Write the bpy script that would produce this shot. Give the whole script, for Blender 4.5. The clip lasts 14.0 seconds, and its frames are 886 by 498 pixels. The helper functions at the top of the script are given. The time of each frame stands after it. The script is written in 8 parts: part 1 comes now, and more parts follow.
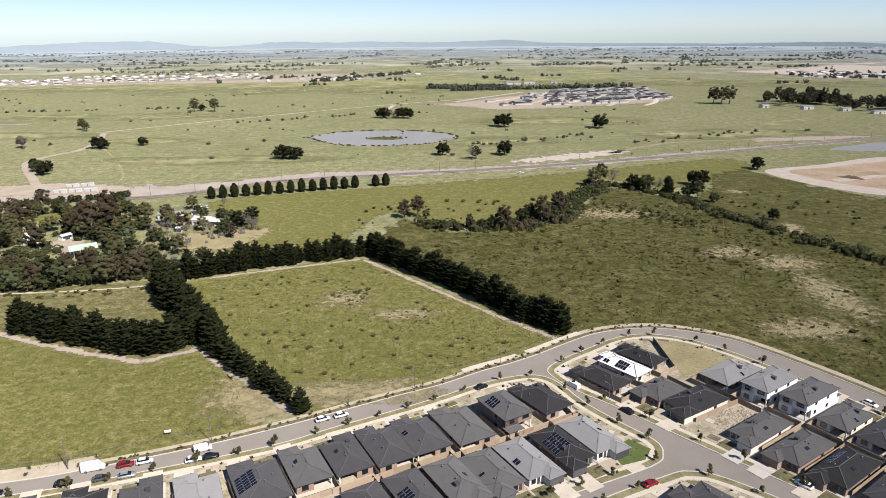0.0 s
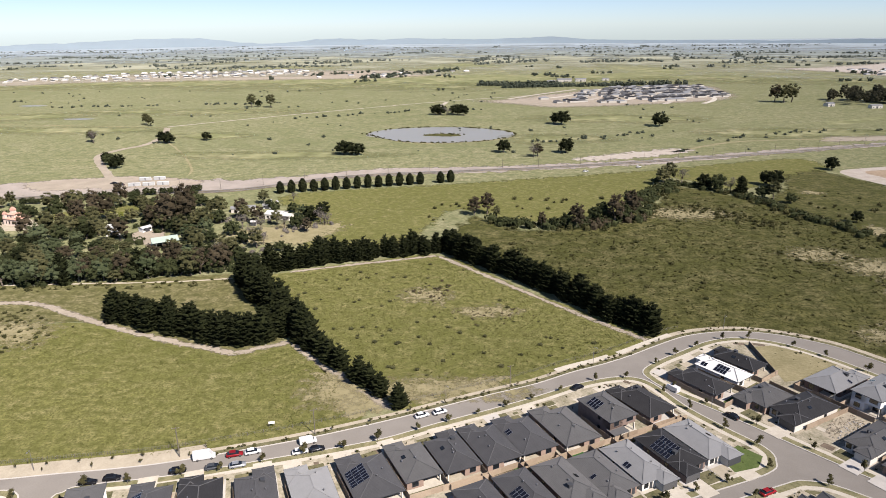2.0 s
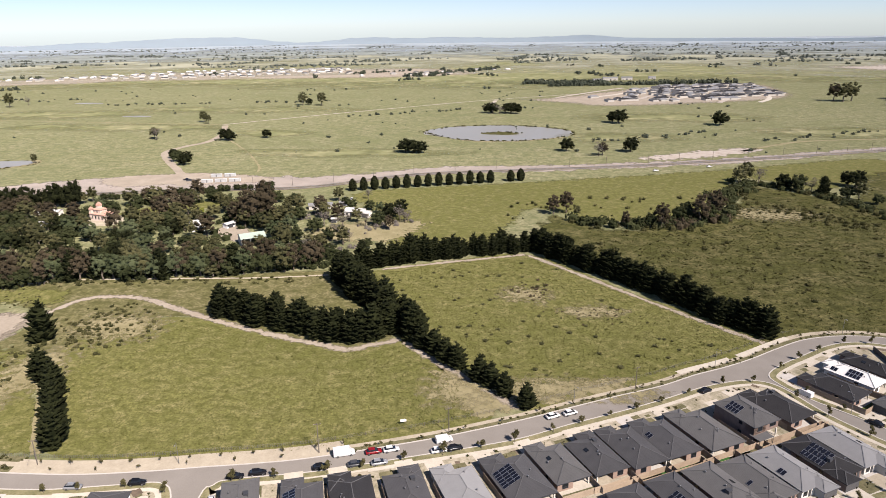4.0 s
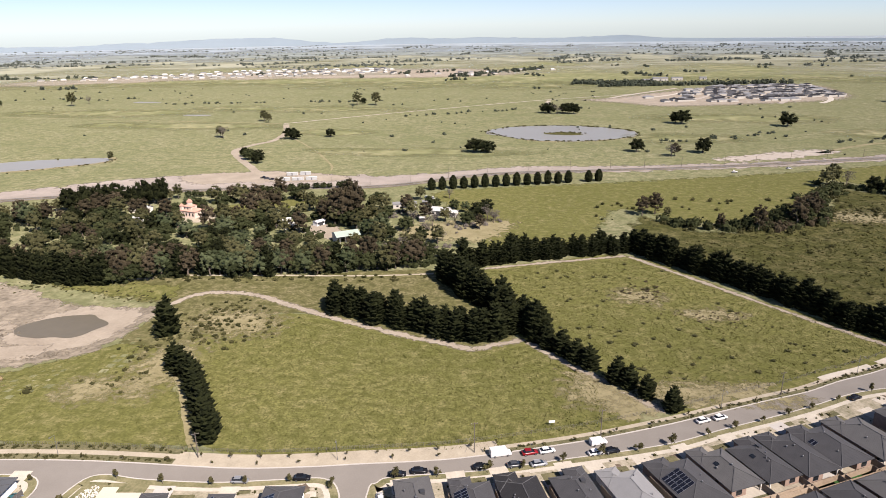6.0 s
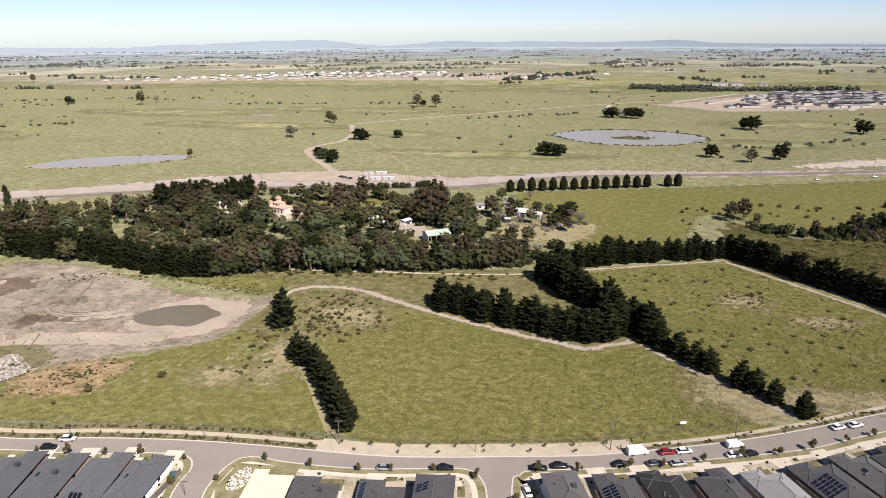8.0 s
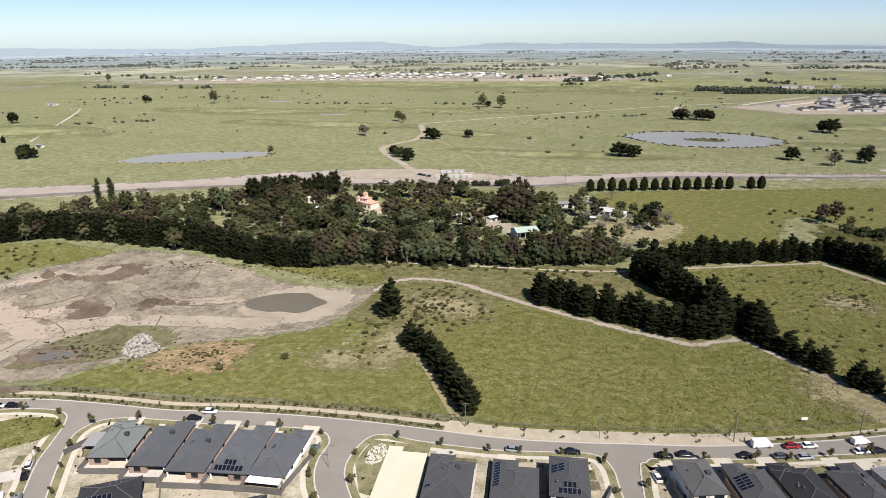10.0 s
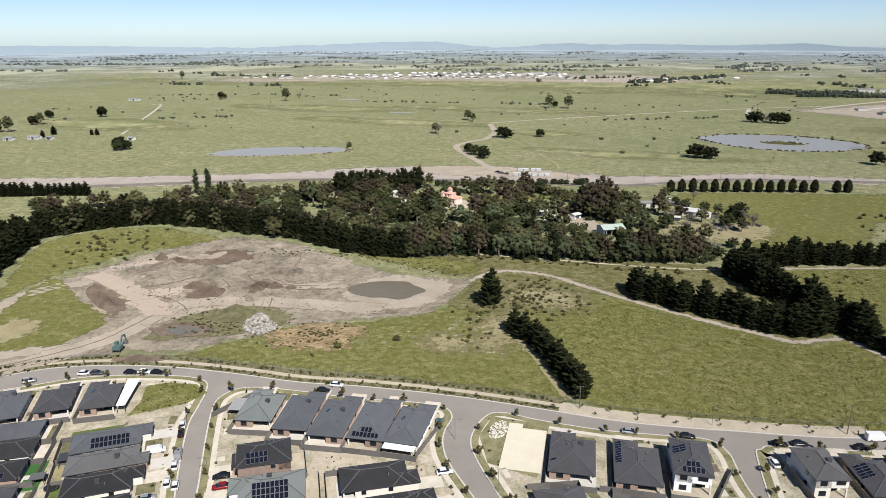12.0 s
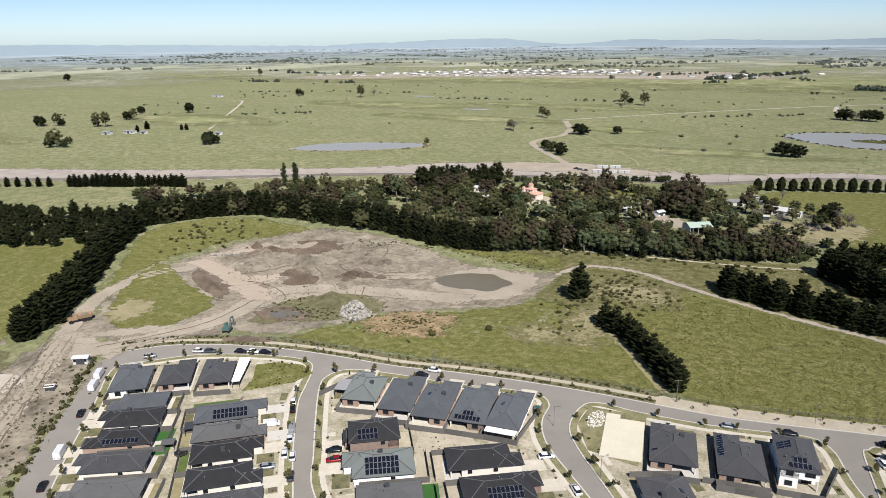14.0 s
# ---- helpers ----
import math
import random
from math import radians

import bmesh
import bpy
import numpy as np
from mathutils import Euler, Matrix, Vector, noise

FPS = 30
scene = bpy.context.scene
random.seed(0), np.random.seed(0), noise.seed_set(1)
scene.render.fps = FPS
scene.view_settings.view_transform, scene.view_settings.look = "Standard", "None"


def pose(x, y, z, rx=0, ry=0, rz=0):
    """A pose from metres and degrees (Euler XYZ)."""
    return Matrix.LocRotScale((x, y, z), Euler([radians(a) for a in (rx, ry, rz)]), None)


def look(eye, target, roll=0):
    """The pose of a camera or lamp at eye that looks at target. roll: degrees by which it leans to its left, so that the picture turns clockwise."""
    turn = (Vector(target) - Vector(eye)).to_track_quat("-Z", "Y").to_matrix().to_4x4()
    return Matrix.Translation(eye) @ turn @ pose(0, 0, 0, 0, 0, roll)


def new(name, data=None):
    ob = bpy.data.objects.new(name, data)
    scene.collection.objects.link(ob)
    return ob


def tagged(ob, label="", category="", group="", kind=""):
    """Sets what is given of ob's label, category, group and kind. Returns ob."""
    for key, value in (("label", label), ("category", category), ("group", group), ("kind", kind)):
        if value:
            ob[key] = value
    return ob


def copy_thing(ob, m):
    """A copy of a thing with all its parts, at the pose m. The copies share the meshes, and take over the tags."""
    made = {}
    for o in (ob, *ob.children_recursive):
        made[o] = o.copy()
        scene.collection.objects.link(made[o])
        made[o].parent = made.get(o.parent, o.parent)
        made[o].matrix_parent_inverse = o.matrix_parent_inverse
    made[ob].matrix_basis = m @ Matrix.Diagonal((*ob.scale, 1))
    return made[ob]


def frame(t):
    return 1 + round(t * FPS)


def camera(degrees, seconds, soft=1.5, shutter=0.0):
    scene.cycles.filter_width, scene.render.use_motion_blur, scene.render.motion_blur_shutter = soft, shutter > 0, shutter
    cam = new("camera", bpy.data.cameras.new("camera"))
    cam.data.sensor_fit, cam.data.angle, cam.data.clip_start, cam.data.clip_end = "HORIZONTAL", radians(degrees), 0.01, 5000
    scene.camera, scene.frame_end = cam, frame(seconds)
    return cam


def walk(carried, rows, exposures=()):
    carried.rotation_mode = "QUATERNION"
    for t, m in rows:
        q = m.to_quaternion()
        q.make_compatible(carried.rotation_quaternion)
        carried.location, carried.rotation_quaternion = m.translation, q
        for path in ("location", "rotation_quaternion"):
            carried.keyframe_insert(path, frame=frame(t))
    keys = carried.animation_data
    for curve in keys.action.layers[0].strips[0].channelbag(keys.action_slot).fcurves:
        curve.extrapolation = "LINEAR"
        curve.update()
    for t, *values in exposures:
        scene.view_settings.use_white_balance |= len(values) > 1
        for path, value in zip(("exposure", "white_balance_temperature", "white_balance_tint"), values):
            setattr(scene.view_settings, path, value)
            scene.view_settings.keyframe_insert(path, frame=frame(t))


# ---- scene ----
cam = camera(66.0, 14.0, 0.85)
METRES, EYE, TILT, LEAN, TURN = 180.33, 113.0, 0.0, 0.0, 0.0
ROWS = [
    (0.0, 0.0, 0.0, 0.0, -0.14, -17.9, 0.43),
    (0.5, -0.0186, 0.0009, -0.0002, 0.74, -17.95, 0.48),
    (1.0, -0.0426, 0.0021, -0.0005, 1.6, -18.01, 0.48),
    (1.5, -0.0715, 0.0034, -0.0006, 2.38, -18.07, 0.5),
    (2.0, -0.1077, 0.0043, -0.001, 3.2, -18.11, 0.51),
    (4.5, -0.3329, -0.0005, -0.0047, 6.12, -18.19, 0.68),
    (5.0, -0.3832, -0.0043, -0.0052, 6.74, -18.19, 0.69),
    (5.5, -0.4316, -0.0087, -0.0053, 7.34, -18.18, 0.72),
    (6.0, -0.4819, -0.0144, -0.0059, 8.0, -18.13, 0.75),
    (6.5, -0.5264, -0.0222, -0.0063, 8.73, -18.05, 0.71),
    (7.0, -0.5677, -0.0335, -0.0067, 9.55, -17.96, 0.63),
    (7.5, -0.6017, -0.046, -0.0071, 10.39, -17.89, 0.53),
    (8.0, -0.6364, -0.0615, -0.0081, 11.38, -17.82, 0.42),
    (10.5, -0.7791, -0.1583, -0.0117, 16.54, -17.64, 0.46),
    (11.0, -0.8045, -0.1836, -0.0116, 17.63, -17.63, 0.39),
    (11.5, -0.8275, -0.2086, -0.0113, 18.68, -17.63, 0.27),
    (12.0, -0.8499, -0.2362, -0.011, 19.85, -17.62, 0.2),
    (12.5, -0.8699, -0.2627, -0.011, 20.98, -17.68, 0.17),
    (13.0, -0.8853, -0.2824, -0.0107, 21.87, -17.71, 0.32),
    (13.5, -0.8946, -0.293, -0.0105, 23.41, -17.76, 0.5),
    (14.0, -0.8976, -0.2964, -0.0103, 25.2, -17.81, 0.65),
]
walk(cam, [(t, pose(0, 0, EYE, TILT, LEAN, TURN) @ pose(METRES * x, METRES * y, METRES * z, 90 + pitch, roll, yaw)) for t, x, y, z, yaw, pitch, roll in ROWS],
     [(0.0, 0.45, 6300, 15), (2.2, 0.45, 6320, 16), (4.5, 0.47, 6500, 19), (8.0, 0.44, 6480, 19), (10.5, 0.30, 6150, 12), (14.0, 0.24, 6050, 11)])

# ---- daylight ----
SUN_AZIMUTH, SUN_HEIGHT = 138.0, 45.0      # clockwise from +y; degrees above the horizon
world = bpy.data.worlds.new("world")
scene.world = world
world.use_nodes = True
wn = world.node_tree.nodes
wn.clear()
sky = wn.new("ShaderNodeTexSky")
sky.sky_type, sky.sun_disc = "NISHITA", False
sky.sun_elevation, sky.sun_rotation = radians(SUN_HEIGHT), radians(SUN_AZIMUTH)
sky.altitude, sky.air_density, sky.dust_density, sky.ozone_density = 100, 0.55, 0.2, 1.5
bg = wn.new("ShaderNodeBackground")
bg.inputs["Strength"].default_value = 0.087
wout = wn.new("ShaderNodeOutputWorld")
world.node_tree.links.new(sky.outputs[0], bg.inputs[0])
world.node_tree.links.new(bg.outputs[0], wout.inputs[0])
sun_data = bpy.data.lights.new("sun", "SUN")
sun_data.energy, sun_data.angle, sun_data.color = 5.0, radians(0.53), (1.0, 0.925, 0.81)
sun = new("sun", sun_data)
_a, _e = radians(SUN_AZIMUTH), radians(SUN_HEIGHT)
sun_dir = Vector((math.sin(_a) * math.cos(_e), math.cos(_a) * math.cos(_e), math.sin(_e)))
sun.matrix_world = look(sun_dir * 300, (0, 0, 0))


# ---- materials ----
def material(name, dark, light, scale=0.5, fine=6.0, rough=0.85, bump=0.2, bump_dist=0.05, metal=0.0, island=0.0, per_object=0.0,
             space="world", mid=0.5, contrast=0.3, spec=0.3, matt=1.0, course=0.0):
    """Two colours mixed by noise at a coarse and a fine scale (cycles a metre), with a fine relief."""
    m = bpy.data.materials.new(name)
    m.use_nodes = True
    nt, nodes = m.node_tree, m.node_tree.nodes
    p = nodes["Principled BSDF"]
    p.inputs["Roughness"].default_value, p.inputs["Metallic"].default_value = rough, metal
    p.inputs["Specular IOR Level"].default_value = spec
    p.inputs["Diffuse Roughness"].default_value = matt
    if space == "world":
        where = nodes.new("ShaderNodeNewGeometry").outputs["Position"]
    else:
        where = nodes.new("ShaderNodeTexCoord").outputs["Object"]

    def noise_at(s, detail):
        n = nodes.new("ShaderNodeTexNoise")
        n.inputs["Scale"].default_value, n.inputs["Detail"].default_value = s, detail
        n.inputs["Roughness"].default_value = 0.6
        nt.links.new(where, n.inputs["Vector"])
        return n.outputs[0]

    def calc(op, a, b):
        c = nodes.new("ShaderNodeMath")
        c.operation = op
        for i, v in enumerate((a, b)):
            if isinstance(v, (int, float)):
                c.inputs[i].default_value = v
            else:
                nt.links.new(v, c.inputs[i])
        return c.outputs[0]

    small = noise_at(fine, 2)
    total = calc("ADD", calc("MULTIPLY", noise_at(scale, 4), 0.62), calc("MULTIPLY", small, 0.38))
    if island:
        total = calc("ADD", total, calc("MULTIPLY", calc("SUBTRACT", nodes.new("ShaderNodeNewGeometry").outputs["Random Per Island"], 0.5), island))
    if per_object:
        total = calc("ADD", total, calc("MULTIPLY", calc("SUBTRACT", nodes.new("ShaderNodeObjectInfo").outputs["Random"], 0.5), per_object))
    if course:
        xyz = nodes.new("ShaderNodeSeparateXYZ")
        nt.links.new(where, xyz.inputs[0])
        lap = calc("FRACT", calc("DIVIDE", xyz.outputs[2], course), 0.0)
        small = calc("ADD", small, calc("MULTIPLY", lap, -0.9))
        total = calc("ADD", total, calc("MULTIPLY", calc("GREATER_THAN", lap, 0.82), -0.16))
    ramp = nodes.new("ShaderNodeMapRange")
    ramp.inputs["From Min"].default_value, ramp.inputs["From Max"].default_value = mid - contrast / 2, mid + contrast / 2
    nt.links.new(total, ramp.inputs["Value"])
    mix = nodes.new("ShaderNodeMix")
    mix.data_type = "RGBA"
    nt.links.new(ramp.outputs[0], mix.inputs["Factor"])
    mix.inputs[6].default_value, mix.inputs[7].default_value = (*dark, 1), (*light, 1)
    nt.links.new(mix.outputs[2], p.inputs["Base Color"])
    if bump:
        b = nodes.new("ShaderNodeBump")
        b.inputs["Strength"].default_value, b.inputs["Distance"].default_value = bump, bump_dist
        nt.links.new(small, b.inputs["Height"])
        nt.links.new(b.outputs[0], p.inputs["Normal"])
    return m


def pasture(name, lush, dry, straw, wide=0.012, clump=0.11, tuft=0.9, shift=0.0, shade=0.62):
    """Grassland: wide drifts of dry grass, clumps and tufts; three colours."""
    m = bpy.data.materials.new(name)
    m.use_nodes = True
    nt, nodes = m.node_tree, m.node_tree.nodes
    p = nodes["Principled BSDF"]
    p.inputs["Roughness"].default_value = 0.95
    p.inputs["Specular IOR Level"].default_value = 0.1
    p.inputs["Diffuse Roughness"].default_value = 1.0
    where = nodes.new("ShaderNodeNewGeometry").outputs["Position"]

    def spread(s, lo, hi, detail=4, stretch=None):
        n = nodes.new("ShaderNodeTexNoise")
        n.inputs["Scale"].default_value, n.inputs["Detail"].default_value = s, detail
        if stretch:
            mp = nodes.new("ShaderNodeMapping")
            mp.inputs["Scale"].default_value, mp.inputs["Rotation"].default_value = (stretch, 1, 1), (0, 0, radians(62))
            nt.links.new(where, mp.inputs["Vector"])
            nt.links.new(mp.outputs[0], n.inputs["Vector"])
        else:
            nt.links.new(where, n.inputs["Vector"])
        r = nodes.new("ShaderNodeMapRange")
        r.inputs["From Min"].default_value, r.inputs["From Max"].default_value = lo, hi
        nt.links.new(n.outputs[0], r.inputs["Value"])
        return r.outputs[0], n.outputs[0]

    def blend(f, a, b):
        x = nodes.new("ShaderNodeMix")
        x.data_type = "RGBA"
        nt.links.new(f, x.inputs["Factor"])
        for i, c in ((6, a), (7, b)):
            if isinstance(c, tuple):
                x.inputs[i].default_value = (*c, 1)
            else:
                nt.links.new(c, x.inputs[i])
        return x.outputs[2]

    wide_f, _ = spread(wide, 0.35 + shift, 0.65 + shift, 5, 0.5)
    clump_f, _ = spread(clump, 0.42, 0.75, 5)
    tuft_f, tuft_h = spread(tuft, 0.28, 0.62, 6)
    fleck_f, _ = spread(tuft * 0.3, 0.36, 0.6, 6)
    c = blend(wide_f, lush, dry)
    c = blend(clump_f, c, straw)
    c = blend(fleck_f, tuple(v * (shade + 0.16) for v in lush), c)
    dark = blend(tuft_f, tuple(v * shade for v in lush), c)
    nt.links.new(dark, p.inputs["Base Color"])
    b = nodes.new("ShaderNodeBump")
    b.inputs["Strength"].default_value, b.inputs["Distance"].default_value = 0.45, 0.3
    nt.links.new(tuft_h, b.inputs["Height"])
    nt.links.new(b.outputs[0], p.inputs["Normal"])
    return m


def plain(name, color, rough=0.6, metal=0.0, spec=0.4):
    m = bpy.data.materials.new(name)
    m.use_nodes = True
    p = m.node_tree.nodes["Principled BSDF"]
    p.inputs["Base Color"].default_value = (*color, 1)
    p.inputs["Roughness"].default_value, p.inputs["Metallic"].default_value = rough, metal
    p.inputs["Specular IOR Level"].default_value = spec
    return m


# GRASS runs to the horizon: its greens are paled and blued for distance haze
GRASS = pasture("pasture_grass", (0.180, 0.190, 0.092), (0.252, 0.246, 0.135), (0.305, 0.280, 0.175), wide=0.006, clump=0.035, tuft=0.5)
FIELD = pasture("paddock_grass", (0.134, 0.137, 0.042), (0.188, 0.182, 0.065), (0.252, 0.226, 0.107), clump=0.16, shift=0.05, tuft=1.2)
ROUGH_GRASS = pasture("rough_grass", (0.076, 0.079, 0.024), (0.118, 0.113, 0.039), (0.185, 0.164, 0.080), wide=0.02, clump=0.06, tuft=0.7, shade=0.52)
DRY = material("dry_grass", (0.155, 0.138, 0.066), (0.30, 0.262, 0.155), 0.12, 0.9, 0.95, 0.6, 0.4, contrast=0.45)
BROWN_GRASS = material("browned_weeds", (0.105, 0.075, 0.036), (0.35, 0.262, 0.155), 0.2, 0.8, 0.95, 0.6, 0.4, contrast=0.35)
SOIL = material("grey_brown_soil", (0.088, 0.075, 0.056), (0.325, 0.280, 0.215), 0.09, 0.45, 0.95, 1.0, 0.8, contrast=0.36)
TRACK_SOIL = material("trodden_soil", (0.222, 0.188, 0.146), (0.350, 0.305, 0.242), 0.08, 0.9, 0.95, 0.3, 0.2, contrast=0.4)
DARK_SOIL = material("dark_damp_soil", (0.06, 0.045, 0.032), (0.20, 0.155, 0.115), 0.12, 0.7, 0.9, 0.6, 0.4, contrast=0.4)
PALE_SOIL = material("pale_clay", (0.30, 0.262, 0.22), (0.44, 0.392, 0.335), 0.15, 1.0, 0.95, 0.3, 0.2, contrast=0.4)
LOT_SOIL = material("bare_lot_soil", (0.25, 0.215, 0.16), (0.46, 0.41, 0.32), 0.25, 1.5, 0.95, 0.4, 0.15, contrast=0.45)
ASPHALT = material("worn_asphalt", (0.182, 0.166, 0.147), (0.242, 0.224, 0.201), 0.12, 2.5, 0.9, 0.15, 0.02, contrast=0.5)
CONCRETE = material("pale_concrete", (0.37, 0.335, 0.275), (0.55, 0.51, 0.435), 0.3, 2.0, 0.9, 0.1, 0.02, contrast=0.5)
KERB = material("kerb_concrete", (0.38, 0.36, 0.33), (0.5, 0.475, 0.44), 0.5, 3.0, 0.9, 0.1, 0.02, contrast=0.5)
GRAVEL = material("tan_gravel", (0.26, 0.228, 0.17), (0.44, 0.39, 0.305), 0.2, 2.0, 0.95, 0.2, 0.05, contrast=0.5)
VERGE = material("verge_grass", (0.055, 0.058, 0.025), (0.19, 0.17, 0.095), 0.35, 1.6, 0.95, 0.5, 0.2, contrast=0.4)
LAWN = material("mown_lawn", (0.055, 0.085, 0.02), (0.105, 0.135, 0.042), 0.5, 3.0, 0.95, 0.4, 0.1, contrast=0.4)
TURF = material("artificial_turf", (0.028, 0.085, 0.018), (0.042, 0.12, 0.028), 0.5, 4.0, 0.9, 0.2, 0.05, contrast=0.5)
BALLAST = material("rail_ballast", (0.20, 0.175, 0.15), (0.37, 0.325, 0.285), 0.06, 0.8, 0.95, 0.3, 0.2, contrast=0.5)
# far bands: air haze is mixed into these three base colours
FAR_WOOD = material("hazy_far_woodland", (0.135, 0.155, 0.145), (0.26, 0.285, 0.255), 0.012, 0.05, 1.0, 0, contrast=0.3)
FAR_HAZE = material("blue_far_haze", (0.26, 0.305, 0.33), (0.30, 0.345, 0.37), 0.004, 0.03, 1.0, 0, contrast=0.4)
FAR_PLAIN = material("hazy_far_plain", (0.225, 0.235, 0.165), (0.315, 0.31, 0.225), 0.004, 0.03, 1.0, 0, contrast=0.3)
# hills: the pale blue of the haze is painted into the base colour
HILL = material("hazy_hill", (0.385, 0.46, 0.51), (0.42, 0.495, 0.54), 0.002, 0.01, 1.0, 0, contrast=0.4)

PINE_LEAF = material("pine_needles", (0.007, 0.009, 0.004), (0.026, 0.030, 0.012), 0.3, 1.5, 0.8, 0, island=0.6, per_object=0.15, space="object", contrast=0.7, spec=0.06, matt=1.0)
GUM_LEAF = material("gum_leaves", (0.038, 0.040, 0.017), (0.118, 0.113, 0.053), 0.2, 1.2, 0.75, 0, island=0.3, per_object=0.6, space="object", contrast=0.9, spec=0.06, matt=1.0)
RUSTY_LEAF = material("rusty_gum_leaves", (0.032, 0.027, 0.016), (0.088, 0.070, 0.044), 0.2, 1.2, 0.8, 0, island=0.3, per_object=0.5, space="object", contrast=0.9, spec=0.06, matt=1.0)
SILVER_LEAF = material("grey_green_leaves", (0.036, 0.047, 0.021), (0.098, 0.114, 0.058), 0.2, 1.2, 0.75, 0, island=0.3, per_object=0.5, space="object", contrast=0.9, spec=0.06, matt=1.0)
DEEP_LEAF = material("deep_green_leaves", (0.018, 0.023, 0.010), (0.060, 0.068, 0.029), 0.2, 1.2, 0.75, 0, island=0.3, per_object=0.5, space="object", contrast=0.9, spec=0.06, matt=1.0)
YELLOW_LEAF = material("yellow_green_leaves", (0.10, 0.12, 0.025), (0.24, 0.25, 0.06), 0.3, 1.2, 0.75, 0, island=0.6, space="object", contrast=0.8, spec=0.06, matt=1.0)
GREY_LEAF = material("bare_grey_twigs", (0.09, 0.08, 0.07), (0.20, 0.18, 0.155), 0.3, 1.2, 0.9, 0, island=0.6, space="object", contrast=0.8, spec=0.06, matt=1.0)
STREET_LEAF = material("street_tree_leaves", (0.045, 0.042, 0.02), (0.11, 0.10, 0.045), 0.4, 2.0, 0.8, 0, island=0.6, per_object=0.3, space="object", contrast=0.8, spec=0.06, matt=1.0)
# far leaves: a little haze grey is mixed into the green
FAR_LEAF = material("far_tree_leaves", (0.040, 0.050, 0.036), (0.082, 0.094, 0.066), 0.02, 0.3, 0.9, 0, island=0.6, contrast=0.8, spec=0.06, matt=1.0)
SCRUB_LEAF = material("scrub_leaves", (0.024, 0.027, 0.010), (0.085, 0.080, 0.034), 0.05, 0.5, 0.9, 0, island=0.7, contrast=0.8, spec=0.06, matt=1.0)
DARK_GUM = material("dark_gum_leaves", (0.020, 0.022, 0.014), (0.070, 0.066, 0.042), 0.06, 0.6, 0.85, 0, island=0.4, contrast=0.6, spec=0.06, matt=1.0)
BARK = material("bark", (0.10, 0.08, 0.06), (0.26, 0.22, 0.18), 0.8, 5.0, 0.9, 0.4, 0.05, space="object", contrast=0.5)

ROOF_CHARCOAL = material("charcoal_roof_tiles", (0.046, 0.046, 0.049), (0.084, 0.084, 0.088), 0.35, 3.0, 0.6, 0.35, 0.05, per_object=0.3, space="object", contrast=0.7, spec=0.18, course=0.14)
ROOF_GREY = material("slate_grey_roof_tiles", (0.082, 0.081, 0.081), (0.130, 0.129, 0.129), 0.35, 3.0, 0.6, 0.35, 0.05, per_object=0.3, space="object", contrast=0.7, spec=0.18, course=0.14)
ROOF_BLACK = material("black_roof_tiles", (0.021, 0.021, 0.022), (0.043, 0.042, 0.044), 0.35, 3.0, 0.6, 0.35, 0.05, per_object=0.3, space="object", contrast=0.7, spec=0.18, course=0.14)
ROOF_LIGHT = material("pale_grey_metal_roof", (0.20, 0.202, 0.205), (0.27, 0.272, 0.275), 0.4, 3.0, 0.5, 0.2, 0.03, per_object=0.3, space="object", contrast=0.7, spec=0.18)
ROOF_WHITE = material("white_metal_roof", (0.68, 0.67, 0.65), (0.78, 0.77, 0.75), 0.4, 3.0, 0.5, 0.1, 0.02, space="object", contrast=0.7, spec=0.18)
ROOF_SLATE = material("blue_grey_roof_tiles", (0.068, 0.073, 0.080), (0.112, 0.119, 0.129), 0.35, 3.0, 0.6, 0.35, 0.05, per_object=0.3, space="object", contrast=0.7, spec=0.18, course=0.14)
ROOF_SAGE = material("sage_grey_metal_roof", (0.130, 0.145, 0.138), (0.180, 0.197, 0.188), 0.35, 3.0, 0.55, 0.2, 0.03, space="object", contrast=0.7, spec=0.18)
RIDGE = material("ridge_capping", (0.065, 0.065, 0.068), (0.115, 0.115, 0.118), 0.8, 4.0, 0.6, 0.1, 0.02, per_object=0.3, space="object", contrast=0.7)
BRICK_TAN = material("tan_brickwork", (0.24, 0.168, 0.130), (0.37, 0.275, 0.222), 0.6, 6.0, 0.9, 0.3, 0.02, per_object=0.3, space="object", contrast=0.6)
BRICK_DARK = material("brown_brickwork", (0.15, 0.105, 0.085), (0.27, 0.20, 0.165), 0.6, 6.0, 0.9, 0.3, 0.02, per_object=0.3, space="object", contrast=0.6)
RENDER_WALL = material("cream_rendered_wall", (0.55, 0.52, 0.46), (0.68, 0.65, 0.59), 0.5, 4.0, 0.85, 0.1, 0.02, per_object=0.3, space="object", contrast=0.6)
WHITE_WALL = material("white_rendered_wall", (0.68, 0.67, 0.65), (0.78, 0.77, 0.75), 0.5, 4.0, 0.85, 0.1, 0.02, space="object", contrast=0.6)
DARK_TRIM = plain("dark_grey_trim", (0.06, 0.062, 0.067), 0.5)
WHITE_TRIM = plain("off_white_trim", (0.6, 0.59, 0.56), 0.5)
GLASS = plain("window_glass", (0.015, 0.018, 0.022), 0.06, 0.0, 0.8)
SOLAR = plain("solar_cells", (0.010, 0.011, 0.017), 0.12, 0.0, 0.7)
ALU = plain("brushed_aluminium", (0.55, 0.56, 0.57), 0.35, 0.8)
FENCE_TAN = material("weathered_paling", (0.24, 0.18, 0.125), (0.42, 0.335, 0.245), 0.6, 6.0, 0.9, 0.2, 0.02, per_object=0.4, space="object", contrast=0.7)
